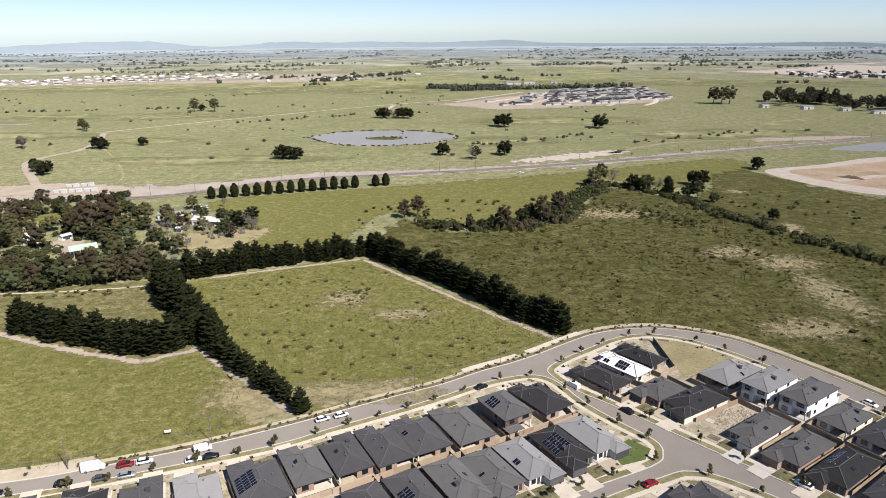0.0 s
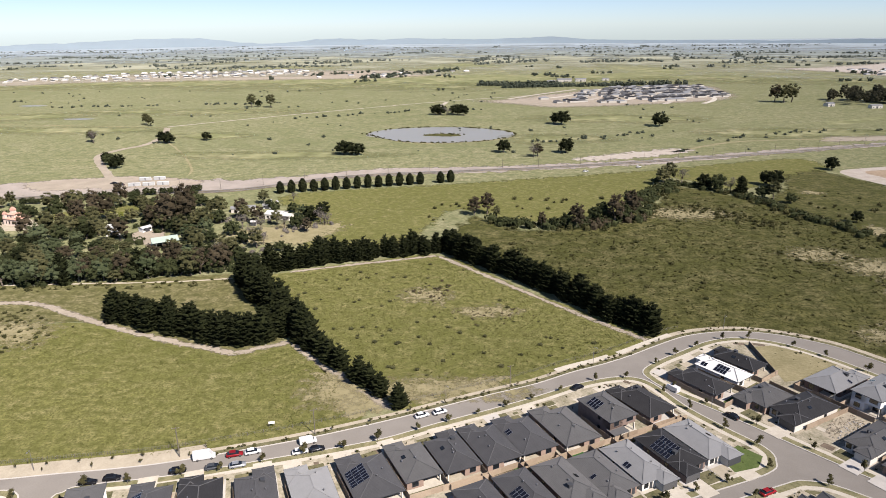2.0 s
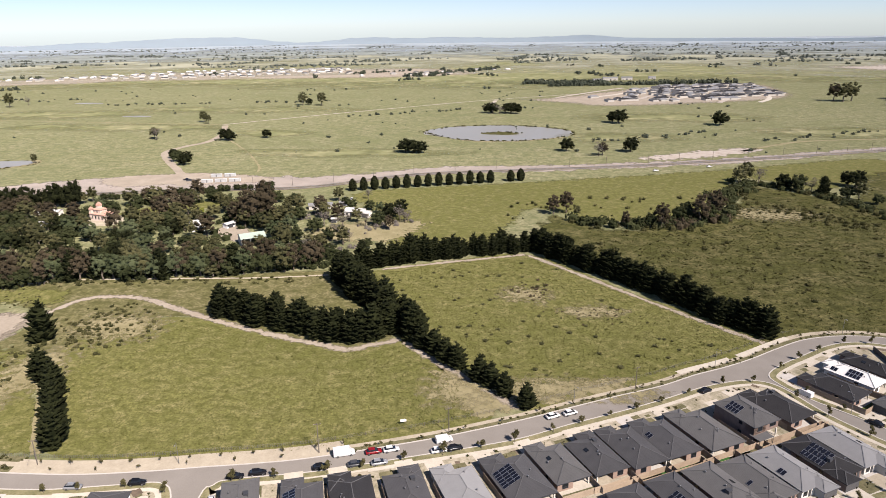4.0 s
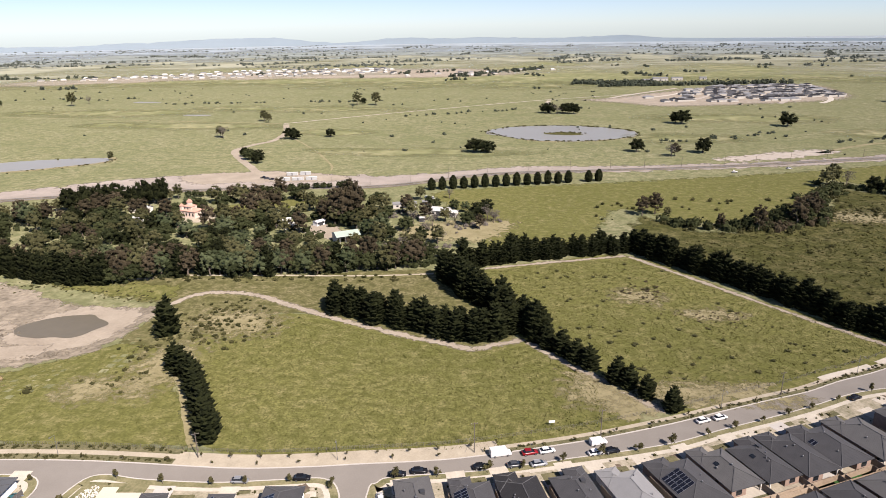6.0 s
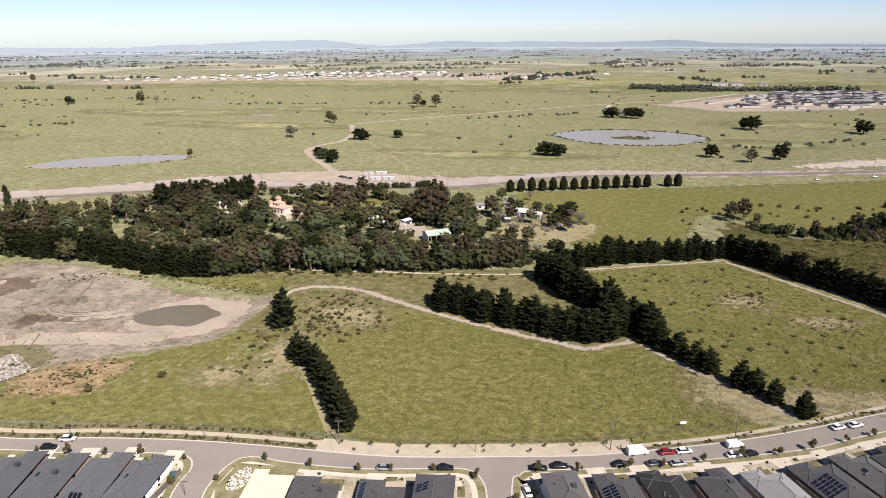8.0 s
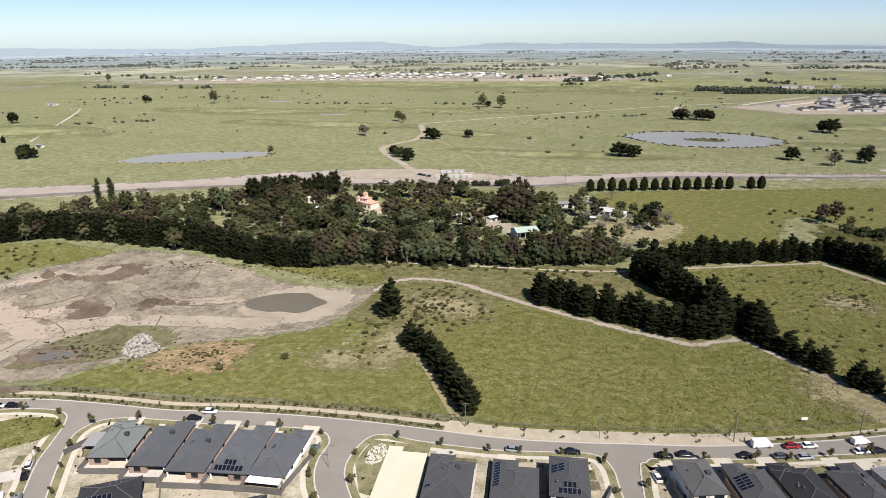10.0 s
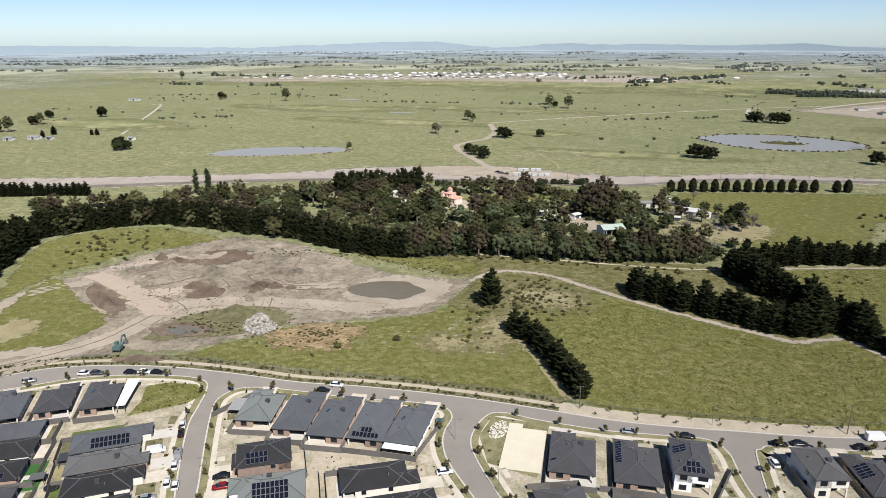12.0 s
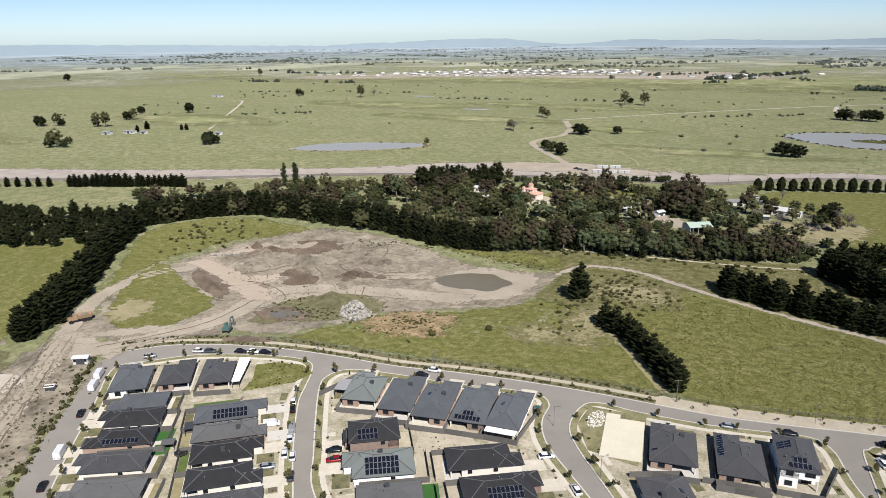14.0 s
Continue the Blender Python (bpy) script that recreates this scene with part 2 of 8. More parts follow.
FENCE_DARK = material("dark_stained_paling", (0.08, 0.075, 0.07), (0.15, 0.14, 0.13), 0.6, 6.0, 0.9, 0.2, 0.02, per_object=0.4, space="object", contrast=0.7)
POLE_WOOD = material("grey_pole_timber", (0.10, 0.085, 0.07), (0.19, 0.165, 0.14), 1.0, 8.0, 0.9, 0.2, 0.02, space="object", contrast=0.6)
RUBBER = plain("tyre_rubber", (0.018, 0.018, 0.018), 0.85)
STEEL = plain("dull_steel", (0.3, 0.3, 0.31), 0.45, 0.7)
WATER = material("still_lake_water", (0.225, 0.215, 0.185), (0.25, 0.24, 0.205), 0.02, 0.3, 0.3, 0.02, 0.05, contrast=0.5, spec=0.35)
MUD_WATER = material("muddy_pond_water", (0.110, 0.096, 0.066), (0.138, 0.120, 0.084), 0.03, 0.3, 0.25, 0.02, 0.05, contrast=0.5, spec=0.4)
PINK = material("salmon_pink_render", (0.50, 0.28, 0.21), (0.60, 0.37, 0.29), 0.4, 3.0, 0.85, 0.1, 0.02, space="object", contrast=0.6)
PALE_PINK = material("pale_pink_render", (0.62, 0.50, 0.42), (0.72, 0.61, 0.53), 0.4, 3.0, 0.85, 0.1, 0.02, space="object", contrast=0.6)
SHED_GREEN = material("pale_green_metal_sheet", (0.36, 0.44, 0.38), (0.46, 0.54, 0.47), 0.3, 3.0, 0.45, 0.1, 0.03, space="object", contrast=0.6)
SHED_WHITE = material("white_metal_sheet", (0.45, 0.45, 0.44), (0.62, 0.62, 0.60), 0.3, 3.0, 0.5, 0.1, 0.03, space="object", contrast=0.6)
ROCK = material("broken_stone", (0.17, 0.157, 0.137), (0.43, 0.405, 0.36), 0.5, 2.0, 0.95, 0.3, 0.1, island=0.8, contrast=0.7)
CLOUD_WHITE = plain("shed_cream", (0.66, 0.63, 0.56), 0.7)


def feathered(m, scale=0.25, soft=0.25):
    """A copy of a ground material that thins out in ragged tufts towards the edge of its sheet."""
    m = m.copy()
    m.name = m.name + "_ragged_edge"
    nt, nodes = m.node_tree, m.node_tree.nodes
    surface = nodes["Principled BSDF"]
    fade = nodes.new("ShaderNodeAttribute")
    fade.attribute_name = "fade"
    n = nodes.new("ShaderNodeTexNoise")
    n.inputs["Scale"].default_value, n.inputs["Detail"].default_value, n.inputs["Roughness"].default_value = scale, 5, 0.65
    nt.links.new(nodes.new("ShaderNodeNewGeometry").outputs["Position"], n.inputs["Vector"])
    add = nodes.new("ShaderNodeMath")
    add.operation = "ADD"
    nt.links.new(fade.outputs["Fac"], add.inputs[0])
    wide = nodes.new("ShaderNodeMath")
    wide.operation = "MULTIPLY_ADD"
    nt.links.new(n.outputs[0], wide.inputs[0])
    wide.inputs[1].default_value, wide.inputs[2].default_value = 2.4, -0.7
    nt.links.new(wide.outputs[0], add.inputs[1])
    ramp = nodes.new("ShaderNodeMapRange")
    ramp.inputs["From Min"].default_value, ramp.inputs["From Max"].default_value = 0.85 - soft / 2, 0.85 + soft / 2
    nt.links.new(add.outputs[0], ramp.inputs["Value"])
    mix = nodes.new("ShaderNodeMixShader")
    nt.links.new(ramp.outputs[0], mix.inputs[0])
    nt.links.new(nodes.new("ShaderNodeBsdfTransparent").outputs[0], mix.inputs[1])
    nt.links.new(surface.outputs[0], mix.inputs[2])
    nt.links.new(mix.outputs[0], nodes["Material Output"].inputs["Surface"])
    return m


WEEDY = pasture("weedy_grass", (0.122, 0.120, 0.046), (0.182, 0.166, 0.080), (0.255, 0.222, 0.128), wide=0.03, clump=0.12, tuft=0.9, shade=0.55)
WEEDY_F = feathered(WEEDY, 0.2, 0.3)
DRY_F, BROWN_F, SOIL_F, DARK_SOIL_F = feathered(DRY), feathered(BROWN_GRASS), feathered(SOIL, 0.2, 0.3), feathered(DARK_SOIL, 0.15, 0.3)
PALE_F, TRACK_F, ROUGH_F, VERGE_F = feathered(PALE_SOIL, 0.15, 0.4), feathered(TRACK_SOIL, 0.25, 0.4), feathered(ROUGH_GRASS, 0.08, 0.4), feathered(VERGE, 0.2, 0.3)
BROWN_SOIL = material("red_brown_soil", (0.065, 0.046, 0.033), (0.165, 0.122, 0.092), 0.12, 0.7, 0.95, 0.6, 0.4, contrast=0.4)
RAMP = material("smooth_pale_soil", (0.275, 0.225, 0.176), (0.375, 0.312, 0.248), 0.08, 0.9, 0.95, 0.2, 0.2, contrast=0.5)
SLAB = material("cream_new_concrete", (0.47, 0.435, 0.345), (0.57, 0.53, 0.43), 0.2, 2.0, 0.9, 0.05, 0.02, contrast=0.5)
LINE_F = feathered(TRACK_SOIL, 0.5, 0.6)
BROWN_SOIL_F, RAMP_F = feathered(BROWN_SOIL, 0.2, 0.25), feathered(RAMP, 0.2, 0.3)
BALLAST_F, GRASS_F = feathered(BALLAST, 0.1, 0.3), feathered(FIELD, 0.2, 0.3)
# leaves of the farthest belts, paled in colour to stand for haze
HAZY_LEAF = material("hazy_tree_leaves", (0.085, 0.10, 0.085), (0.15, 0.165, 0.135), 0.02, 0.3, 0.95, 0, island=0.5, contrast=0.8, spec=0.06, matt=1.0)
STRAW_F = feathered(DRY, 0.3, 0.55)
NATURE_STRIP = material("dry_nature_strip", (0.085, 0.09, 0.036), (0.27, 0.24, 0.14), 0.25, 1.4, 0.95, 0.5, 0.2, contrast=0.4)
YARD = material("patchy_yard_soil", (0.125, 0.118, 0.062), (0.42, 0.375, 0.295), 0.22, 1.3, 0.95, 0.4, 0.15, contrast=0.34, mid=0.47)
SITE_SOIL = material("dug_brown_soil", (0.22, 0.16, 0.105), (0.38, 0.30, 0.21), 0.05, 0.4, 0.95, 0.5, 0.4, contrast=0.4)
# dry grass, its colours lifted paler to imitate haze over the far plain
HAZED_DRY_PASTURE = pasture("far_dry_pasture", (0.215, 0.225, 0.105), (0.285, 0.275, 0.15), (0.33, 0.305, 0.185), wide=0.004, clump=0.012, tuft=0.08)
HAZED_DRY_PASTURE_F = feathered(HAZED_DRY_PASTURE, 0.01, 0.9)
# ---- shapes ----
class Shape:
    """Gathers corners and faces; mesh() turns them into one mesh."""

    def __init__(self):
        self.v, self.f = [], []

    def add(self, verts, faces):
        n = len(self.v)
        self.v.extend(tuple(p) for p in verts)
        self.f.extend(tuple(i + n for i in q) for q in faces)
        return self

    def box(self, x0, x1, y0, y1, z0, z1):
        return self.add([(x, y, z) for z in (z0, z1) for x, y in ((x0, y0), (x1, y0), (x1, y1), (x0, y1))],
                        [(0, 3, 2, 1), (4, 5, 6, 7), (0, 1, 5, 4), (1, 2, 6, 5), (2, 3, 7, 6), (3, 0, 4, 7)])

    def beam(self, a, b, w, h):
        """A bar of width w and height h from a to b."""
        a, b = Vector(a), Vector(b)
        d = (b - a).normalized()
        s = d.cross(Vector((0, 0, 1)))
        s = Vector((1, 0, 0)) if s.length < 1e-4 else s.normalized()
        u = s.cross(d)
        c = [p + s * i * w / 2 + u * j * h / 2 for p in (a, b) for i, j in ((-1, -1), (1, -1), (1, 1), (-1, 1))]
        return self.add(c, [(0, 1, 2, 3), (7, 6, 5, 4), (0, 4, 5, 1), (1, 5, 6, 2), (2, 6, 7, 3), (3, 7, 4, 0)])

    def tube(self, a, b, r0, r1, n=8):
        a, b = Vector(a), Vector(b)
        d = (b - a).normalized()
        s = d.orthogonal().normalized()
        u = d.cross(s)
        ring = [p + (s * math.cos(k * 2 * math.pi / n) + u * math.sin(k * 2 * math.pi / n)) * r for p, r in ((a, r0), (b, r1)) for k in range(n)]
        return self.add(ring, [(k, (k + 1) % n, n + (k + 1) % n, n + k) for k in range(n)] + [tuple(range(n))[::-1], tuple(range(n, 2 * n))])

    def lathe(self, profile, n=12, cx=0, cy=0):
        """Turns (radius, height) pairs round a vertical axis."""
        vs = [(cx + r * math.cos(k * 2 * math.pi / n), cy + r * math.sin(k * 2 * math.pi / n), z) for r, z in profile for k in range(n)]
        fs = [(j * n + k, j * n + (k + 1) % n, (j + 1) * n + (k + 1) % n, (j + 1) * n + k) for j in range(len(profile) - 1) for k in range(n)]
        return self.add(vs, fs + [tuple(range(n))[::-1], tuple(range((len(profile) - 1) * n, len(profile) * n))])

    def mesh(self, name, mat, smooth=False):
        me = bpy.data.meshes.new(name)
        me.from_pydata(self.v, [], self.f)
        if mat:
            me.materials.append(mat)
        if smooth:
            me.polygons.foreach_set("use_smooth", [True] * len(me.polygons))
        me.update()
        return me


def part(name, shape, mat, parent=None, label="", m=None):
    """Links a shape (or a mesh shared between alike pieces) as one object under a thing or part."""
    ob = new(name, shape.mesh(name, mat) if isinstance(shape, Shape) else shape)
    if parent:
        ob.parent = parent
    if m is not None:
        ob.matrix_basis = m
    return tagged(ob, label)


def thing(name, x, y, turn=0, z=None, label="", category="", group="", kind=""):
    ob = new(name)
    ob.empty_display_size = 0.5
    ob.matrix_basis = pose(x, y, land(x, y) if z is None else z, 0, 0, turn)
    return tagged(ob, label, category, group, kind)


def smooth_step(lo, hi, v):
    u = min(1.0, max(0.0, (v - lo) / (hi - lo)))
    return u * u * (3 - 2 * u)


def land(x, y):
    """Height of the ground: level, with a dug basin about the muddy pond."""
    d = math.hypot((x + 345) / 110, (y - 230) / 75)
    z = -5.0 * smooth_step(1.15, 0.66, d)
    return z


def spline(points, step=2.0, closed=False):
    """A smooth line through the points, cut into steps."""
    p = [Vector((*q, 0)) for q in points]
    n = len(p)
    out = []
    for i in range(n if closed else n - 1):
        a, b, c, d = [p[(i + k) % n] if closed else p[min(max(i + k, 0), n - 1)] for k in (-1, 0, 1, 2)]
        m = max(1, int((c - b).length / step))
        for k in range(m):
            t = k / m
            q = 0.5 * (2 * b + (c - a) * t + (2 * a - 5 * b + 4 * c - d) * t * t + (3 * b - a - 3 * c + d) * t ** 3)
            out.append((q.x, q.y))
    if not closed:
        out.append(points[-1])
    return out


def offset(line, by):
    """The line moved to its left by so many metres."""
    out = []
    for i, (x, y) in enumerate(line):
        x0, y0 = line[max(i - 1, 0)]
        x1, y1 = line[min(i + 1, len(line) - 1)]
        n = math.hypot(x1 - x0, y1 - y0) or 1
        out.append((x - (y1 - y0) / n * by, y + (x1 - x0) / n * by))
    return out


def ragged(line, by, size=3.0):
    return [(x + by * noise.noise((x / size, y / size, 1.7)), y + by * noise.noise((x / size, y / size, 9.3))) for x, y in line]


def sheet(name, outline, mat, lift, cell=0.0, label="", category="ground", thick=0.0, parent=None, feather=0.0):
    """A flat piece of ground inside an outline, laid on the land."""
    bm = bmesh.new()
    vs = [bm.verts.new((x, y, 0)) for x, y in outline]
    es = [bm.edges.new((vs[i], vs[(i + 1) % len(vs)])) for i in range(len(vs))]
    bmesh.ops.triangle_fill(bm, use_beauty=True, use_dissolve=False, edges=es)
    if cell:
        xs, ys = [q[0] for q in outline], [q[1] for q in outline]
        for axis, lo, hi in ((0, min(xs), max(xs)), (1, min(ys), max(ys))):
            k = math.ceil(lo / cell)
            while k * cell < hi:
                co, no = [0, 0, 0], [0, 0, 0]
                co[axis], no[axis] = k * cell, 1
                bmesh.ops.bisect_plane(bm, geom=bm.verts[:] + bm.edges[:] + bm.faces[:], plane_co=co, plane_no=no)
                k += 1
    if thick:
        ret = bmesh.ops.extrude_face_region(bm, geom=bm.faces[:])
        bmesh.ops.translate(bm, vec=(0, 0, -thick), verts=[g for g in ret["geom"] if isinstance(g, bmesh.types.BMVert)])
    for v in bm.verts:
        v.co.z += land(v.co.x, v.co.y) + lift
    bmesh.ops.recalc_face_normals(bm, faces=bm.faces[:])
    if not thick:
        for f in bm.faces:
            if f.normal.z < 0:
                f.normal_flip()
    me = bpy.data.meshes.new(name)
    bm.to_mesh(me)
    bm.free()
    if feather:
        q = np.array([v.co[:2] for v in me.vertices])
        a = np.array(outline)
        b = np.roll(a, -1, axis=0)
        ab = b - a
        k = np.clip(((q[:, None, :] - a) * ab).sum(2) / np.maximum((ab * ab).sum(1), 1e-9), 0, 1)
        far = np.sqrt((((a + k[..., None] * ab) - q[:, None, :]) ** 2).sum(2)).min(1)
        me.attributes.new("fade", "FLOAT", "POINT").data.foreach_set("value", np.clip(far / feather, 0, 1).astype(np.float32))
    me.materials.append(mat)
    ob = new(name, me)
    if parent:
        ob.parent = parent
    else:
        tagged(ob, label, category, kind="structure")
    return ob


def strip(name, line, left, right, mat, lift, height=0.0, label="", category="ground"):
    """A band along a line, from left to right of it (metres to the left), with an optional height."""
    a, b = offset(line, left), offset(line, right)
    s = Shape()
    n = len(line)
    top = [(x, y, land(x, y) + lift + height) for x, y in a + b]
    s.add(top, [(i, n + i, n + i + 1, i + 1) for i in range(n - 1)])
    if height:
        low = [(x, y, z - height - 0.05) for x, y, z in top]
        s.add(top + low, [(i, i + 1, 2 * n + i + 1, 2 * n + i) for i in range(n - 1)] + [(n + i + 1, n + i, 3 * n + i, 3 * n + i + 1) for i in range(n - 1)])
    ob = new(name, s.mesh(name, mat))
    return tagged(ob, label, category, kind="structure")


def inside(x, y, poly):
    hit = False
    j = len(poly) - 1
    for i in range(len(poly)):
        (xi, yi), (xj, yj) = poly[i], poly[j]
        if (yi > y) != (yj > y) and x < (xj - xi) * (y - yi) / (yj - yi) + xi:
            hit = not hit
        j = i
    return hit
# ---- the ground: one sheet to the horizon ----
def steps(parts):
    out = []
    for a, b, s in parts:
        n = max(1, round((b - a) / s))
        out += [a + (b - a) * i / n for i in range(n)]
    return out + [parts[-1][1]]


def build_ground():
    xs = steps([(-6000, -1200, 400), (-1200, -560, 40), (-560, -200, 4), (-200, 260, 20), (260, 1200, 94), (1200, 6000, 400)])
    ys = steps([(-1500, -20, 185), (-20, 120, 20), (120, 320, 4), (320, 1200, 44), (1200, 6400, 400)])
    s = Shape()
    nx = len(xs)
    s.add([(x, y, land(x, y)) for y in ys for x in xs], [(j * nx + i, j * nx + i + 1, (j + 1) * nx + i + 1, (j + 1) * nx + i) for j in range(len(ys) - 1) for i in range(nx - 1)])
    tagged(new("ground", s.mesh("ground", GRASS, True)), "olive green grassland reaching to the horizon", "ground", kind="structure")


build_ground()

# hazy distance: flat bands of plain, woodland and blue far beyond the farmland, haze put into their colours, each
# thinning out towards the eye
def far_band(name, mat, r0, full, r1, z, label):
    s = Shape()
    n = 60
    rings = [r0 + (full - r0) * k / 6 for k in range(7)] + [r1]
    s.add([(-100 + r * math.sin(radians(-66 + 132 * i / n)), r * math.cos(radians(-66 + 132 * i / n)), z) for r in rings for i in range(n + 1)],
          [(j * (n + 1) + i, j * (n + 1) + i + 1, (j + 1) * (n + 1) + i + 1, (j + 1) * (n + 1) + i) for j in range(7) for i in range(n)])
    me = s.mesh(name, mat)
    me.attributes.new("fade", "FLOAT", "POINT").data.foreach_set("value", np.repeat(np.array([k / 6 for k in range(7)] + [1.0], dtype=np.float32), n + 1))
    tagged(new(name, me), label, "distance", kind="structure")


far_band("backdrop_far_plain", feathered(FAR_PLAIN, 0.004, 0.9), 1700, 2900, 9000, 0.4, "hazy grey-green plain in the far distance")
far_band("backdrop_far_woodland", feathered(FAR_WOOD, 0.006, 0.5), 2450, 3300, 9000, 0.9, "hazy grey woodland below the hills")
far_band("backdrop_far_haze", feathered(FAR_HAZE, 0.003, 0.9), 3100, 4700, 9000, 1.4, "flat backdrop coloured as pale blue haze below the hills")


def hills(name, r, height, seed, lo, hi, label, wave=7.0):
    s = Shape()
    n = 160
    top = []
    for i in range(n + 1):
        a = lo + (hi - lo) * i / n
        fade = min(1, (a - lo) / 6, (hi - a) / 6)
        z = height * fade * (0.55 + 0.75 * noise.noise((a / wave, seed, 0)) + 0.12 * noise.noise((a * 1.3, seed, 4)))
        top.append((-100 + r * math.sin(radians(a)), r * math.cos(radians(a)), max(7.0, z)))
    s.add([(x, y, -2) for x, y, z in top] + top, [(i, i + 1, n + 2 + i, n + 1 + i) for i in range(n)])
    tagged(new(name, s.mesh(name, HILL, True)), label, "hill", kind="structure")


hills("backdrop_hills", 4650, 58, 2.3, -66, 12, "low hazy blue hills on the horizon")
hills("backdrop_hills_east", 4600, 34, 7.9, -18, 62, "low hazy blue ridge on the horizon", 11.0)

hills("backdrop_hills_west", 4560, 50, 4.4, -84, -24, "low haze-blue range on the western horizon", 13.0)

# ---- fields ----
def field(name, outline, mat, lift, label, rag=1.2, size=5.0, step=3.0, cell=0.0, category="ground", feather=0.0):
    return sheet(name, ragged(spline(outline, step, True), rag, size), mat, lift, cell, label, category, feather=feather)


field("ground_paddock", [(-88, 228), (-45, 185), (10, 213), (46, 236), (4, 283), (-39, 333), (-78, 323), (-114, 306), (-128, 288)], FIELD, 0.01, "bright green paddock between pine hedges")
field("ground_rough_pasture", [(50, 230), (80, 238), (100, 228), (132, 180), (190, 100), (330, 120), (300, 260), (222, 330), (200, 395), (180, 440), (150, 478), (118, 500), (84, 425), (40, 392), (0, 388), (-30, 415), (-34, 336), (8, 288)], ROUGH_F, 0.012, "rough olive pasture dotted with low scrub", 2.0, 9.0, 4.0, 8.0, feather=12.0)
field("ground_east_rough", [(170, 452), (186, 402), (222, 310), (320, 140), (560, 200), (540, 430), (400, 450), (310, 452), (266, 528), (250, 560), (215, 540), (196, 500)], ROUGH_F, 0.010, "dark olive rough pasture beyond the creek", 3.0, 12.0, 5.0, 10.0, feather=14.0)
field("ground_north_paddock", [(-160, 466), (-40, 506), (110, 556), (250, 610), (262, 560), (196, 505), (158, 486), (122, 520), (84, 436), (40, 400), (0, 398), (-36, 422), (-60, 350), (-110, 330), (-130, 400)], GRASS_F, 0.008, "green paddock south of the railway", 2.0, 9.0, 4.0, 8.0, feather=10.0)
field("ground_west_meadow", [(-330, 130), (-312, 134), (-250, 143), (-182, 150), (-192, 170), (-214, 200), (-240, 216), (-262, 200), (-298, 178), (-306, 158), (-316, 142)], GRASS_F, 0.011, "green meadow below the earthworks", 2.0, 9.0, 3.0, 4.0, feather=5.0)
field("ground_west_slope", [(-402, 104), (-440, 158), (-486, 222), (-466, 264), (-420, 276), (-400, 268), (-430, 240), (-437, 206), (-433, 178), (-427, 148), (-411, 120)], GRASS_F, 0.011, "green slope below the west hedge", 2.0, 9.0, 3.0, 4.0, feather=5.0)
field("ground_meadow", [(-180, 153), (-140, 151), (-100, 158), (-56, 178), (-66, 205), (-90, 230), (-112, 222), (-140, 231), (-170, 242), (-190, 244), (-214, 224), (-206, 192)], FIELD, 0.01, "green meadow beside the street")
field("ground_dry_edge", [(-62, 177), (-40, 187), (-10, 203), (-16, 210), (-44, 200), (-60, 204), (-74, 212), (-84, 212), (-70, 196)], DRY_F, 0.02, "dry straw-coloured grass at the paddock edge", 2.5, 4.0, 3.0, 3.0, feather=7.0)
field("ground_dry_garden", [(-150, 345), (-110, 352), (-96, 378), (-104, 398), (-150, 392), (-172, 372)], DRY_F, 0.015, "dry grass beside the farm buildings", 5.0, 14.0, 3.0, 4.0, feather=18.0)
for lay, (cx, cy, rx, ry, nm) in enumerate(((152, 341, 22, 16, "a"), (172, 322, 22, 18, "b"), (172, 280, 16, 34, "c"), (108, 420, 34, 20, "d"), (142, 244, 24, 14, "d"), (206, 384, 10, 14, "d"), (210, 478, 10, 8, "d"), (-283, 170, 23, 21, "f"), (-215, 194, 16, 26, "d"), (-204, 233, 24, 18, "d"), (-32, 198, 36, 11, "d"), (-66, 195, 16, 13, "d"), (-42, 279, 14, 12, "d"), (-16, 262, 16, 9, "d"), (-230, 178, 14, 12, "d"))):
    ring = [(cx + rx * math.cos(a * 0.524), cy + ry * math.sin(a * 0.524)) for a in range(12)]
    field("ground_dry_drift", ring, BROWN_F if nm == "f" else STRAW_F, 0.024 + 0.005 * lay, "faded drift of dry grass", 4.0, 7.0, 2.0, 3.0, feather=(0.55 if nm == "f" else 1.2) * min(rx, ry))

field("ground_inner_pasture", [(-300, 282), (-250, 287), (-200, 292), (-138, 304), (-118, 286), (-92, 236), (-112, 222), (-170, 240), (-190, 244), (-210, 222), (-204, 190), (-230, 200), (-246, 216), (-246, 250), (-264, 257)], WEEDY_F, 0.006, "olive grass between the wood and the meadow", 2.0, 9.0, 3.0, 4.0, feather=3.0)
field("ground_far_west_field", [(-412, 88), (-440, 132), (-470, 170), (-498, 194), (-560, 186), (-640, 150), (-640, 20), (-420, 20), (-396, 60)], GRASS_F, 0.006, "green field west of the pine hedge", 2.0, 9.0, 4.0, 8.0, feather=6.0)

# pale trodden lines along the hedges
def track(name, pts, width, mat, lift, label, rag=0.5, feather=0.0):
    line = spline(pts, 2.0)
    edge = ragged(offset(line, width / 2) + offset(line, -width / 2)[::-1], rag, 3.0)
    return sheet(name, edge, mat, lift, 1.0 if feather else 4.0 if min(p[0] for p in pts) < -230 else 0.0, label, "track", feather=feather)


track("path_hedge_east", [(-41, 333), (-15, 303), (17, 265), (43, 237)], 3.8, LINE_F, 0.03, "bare soil line along the pine hedge", 1.0, 1.8)
track("path_hedge_north", [(-112, 307), (-80, 320), (-42, 334)], 3.8, LINE_F, 0.03, "bare soil line below the pine hedge", 1.0, 1.8)
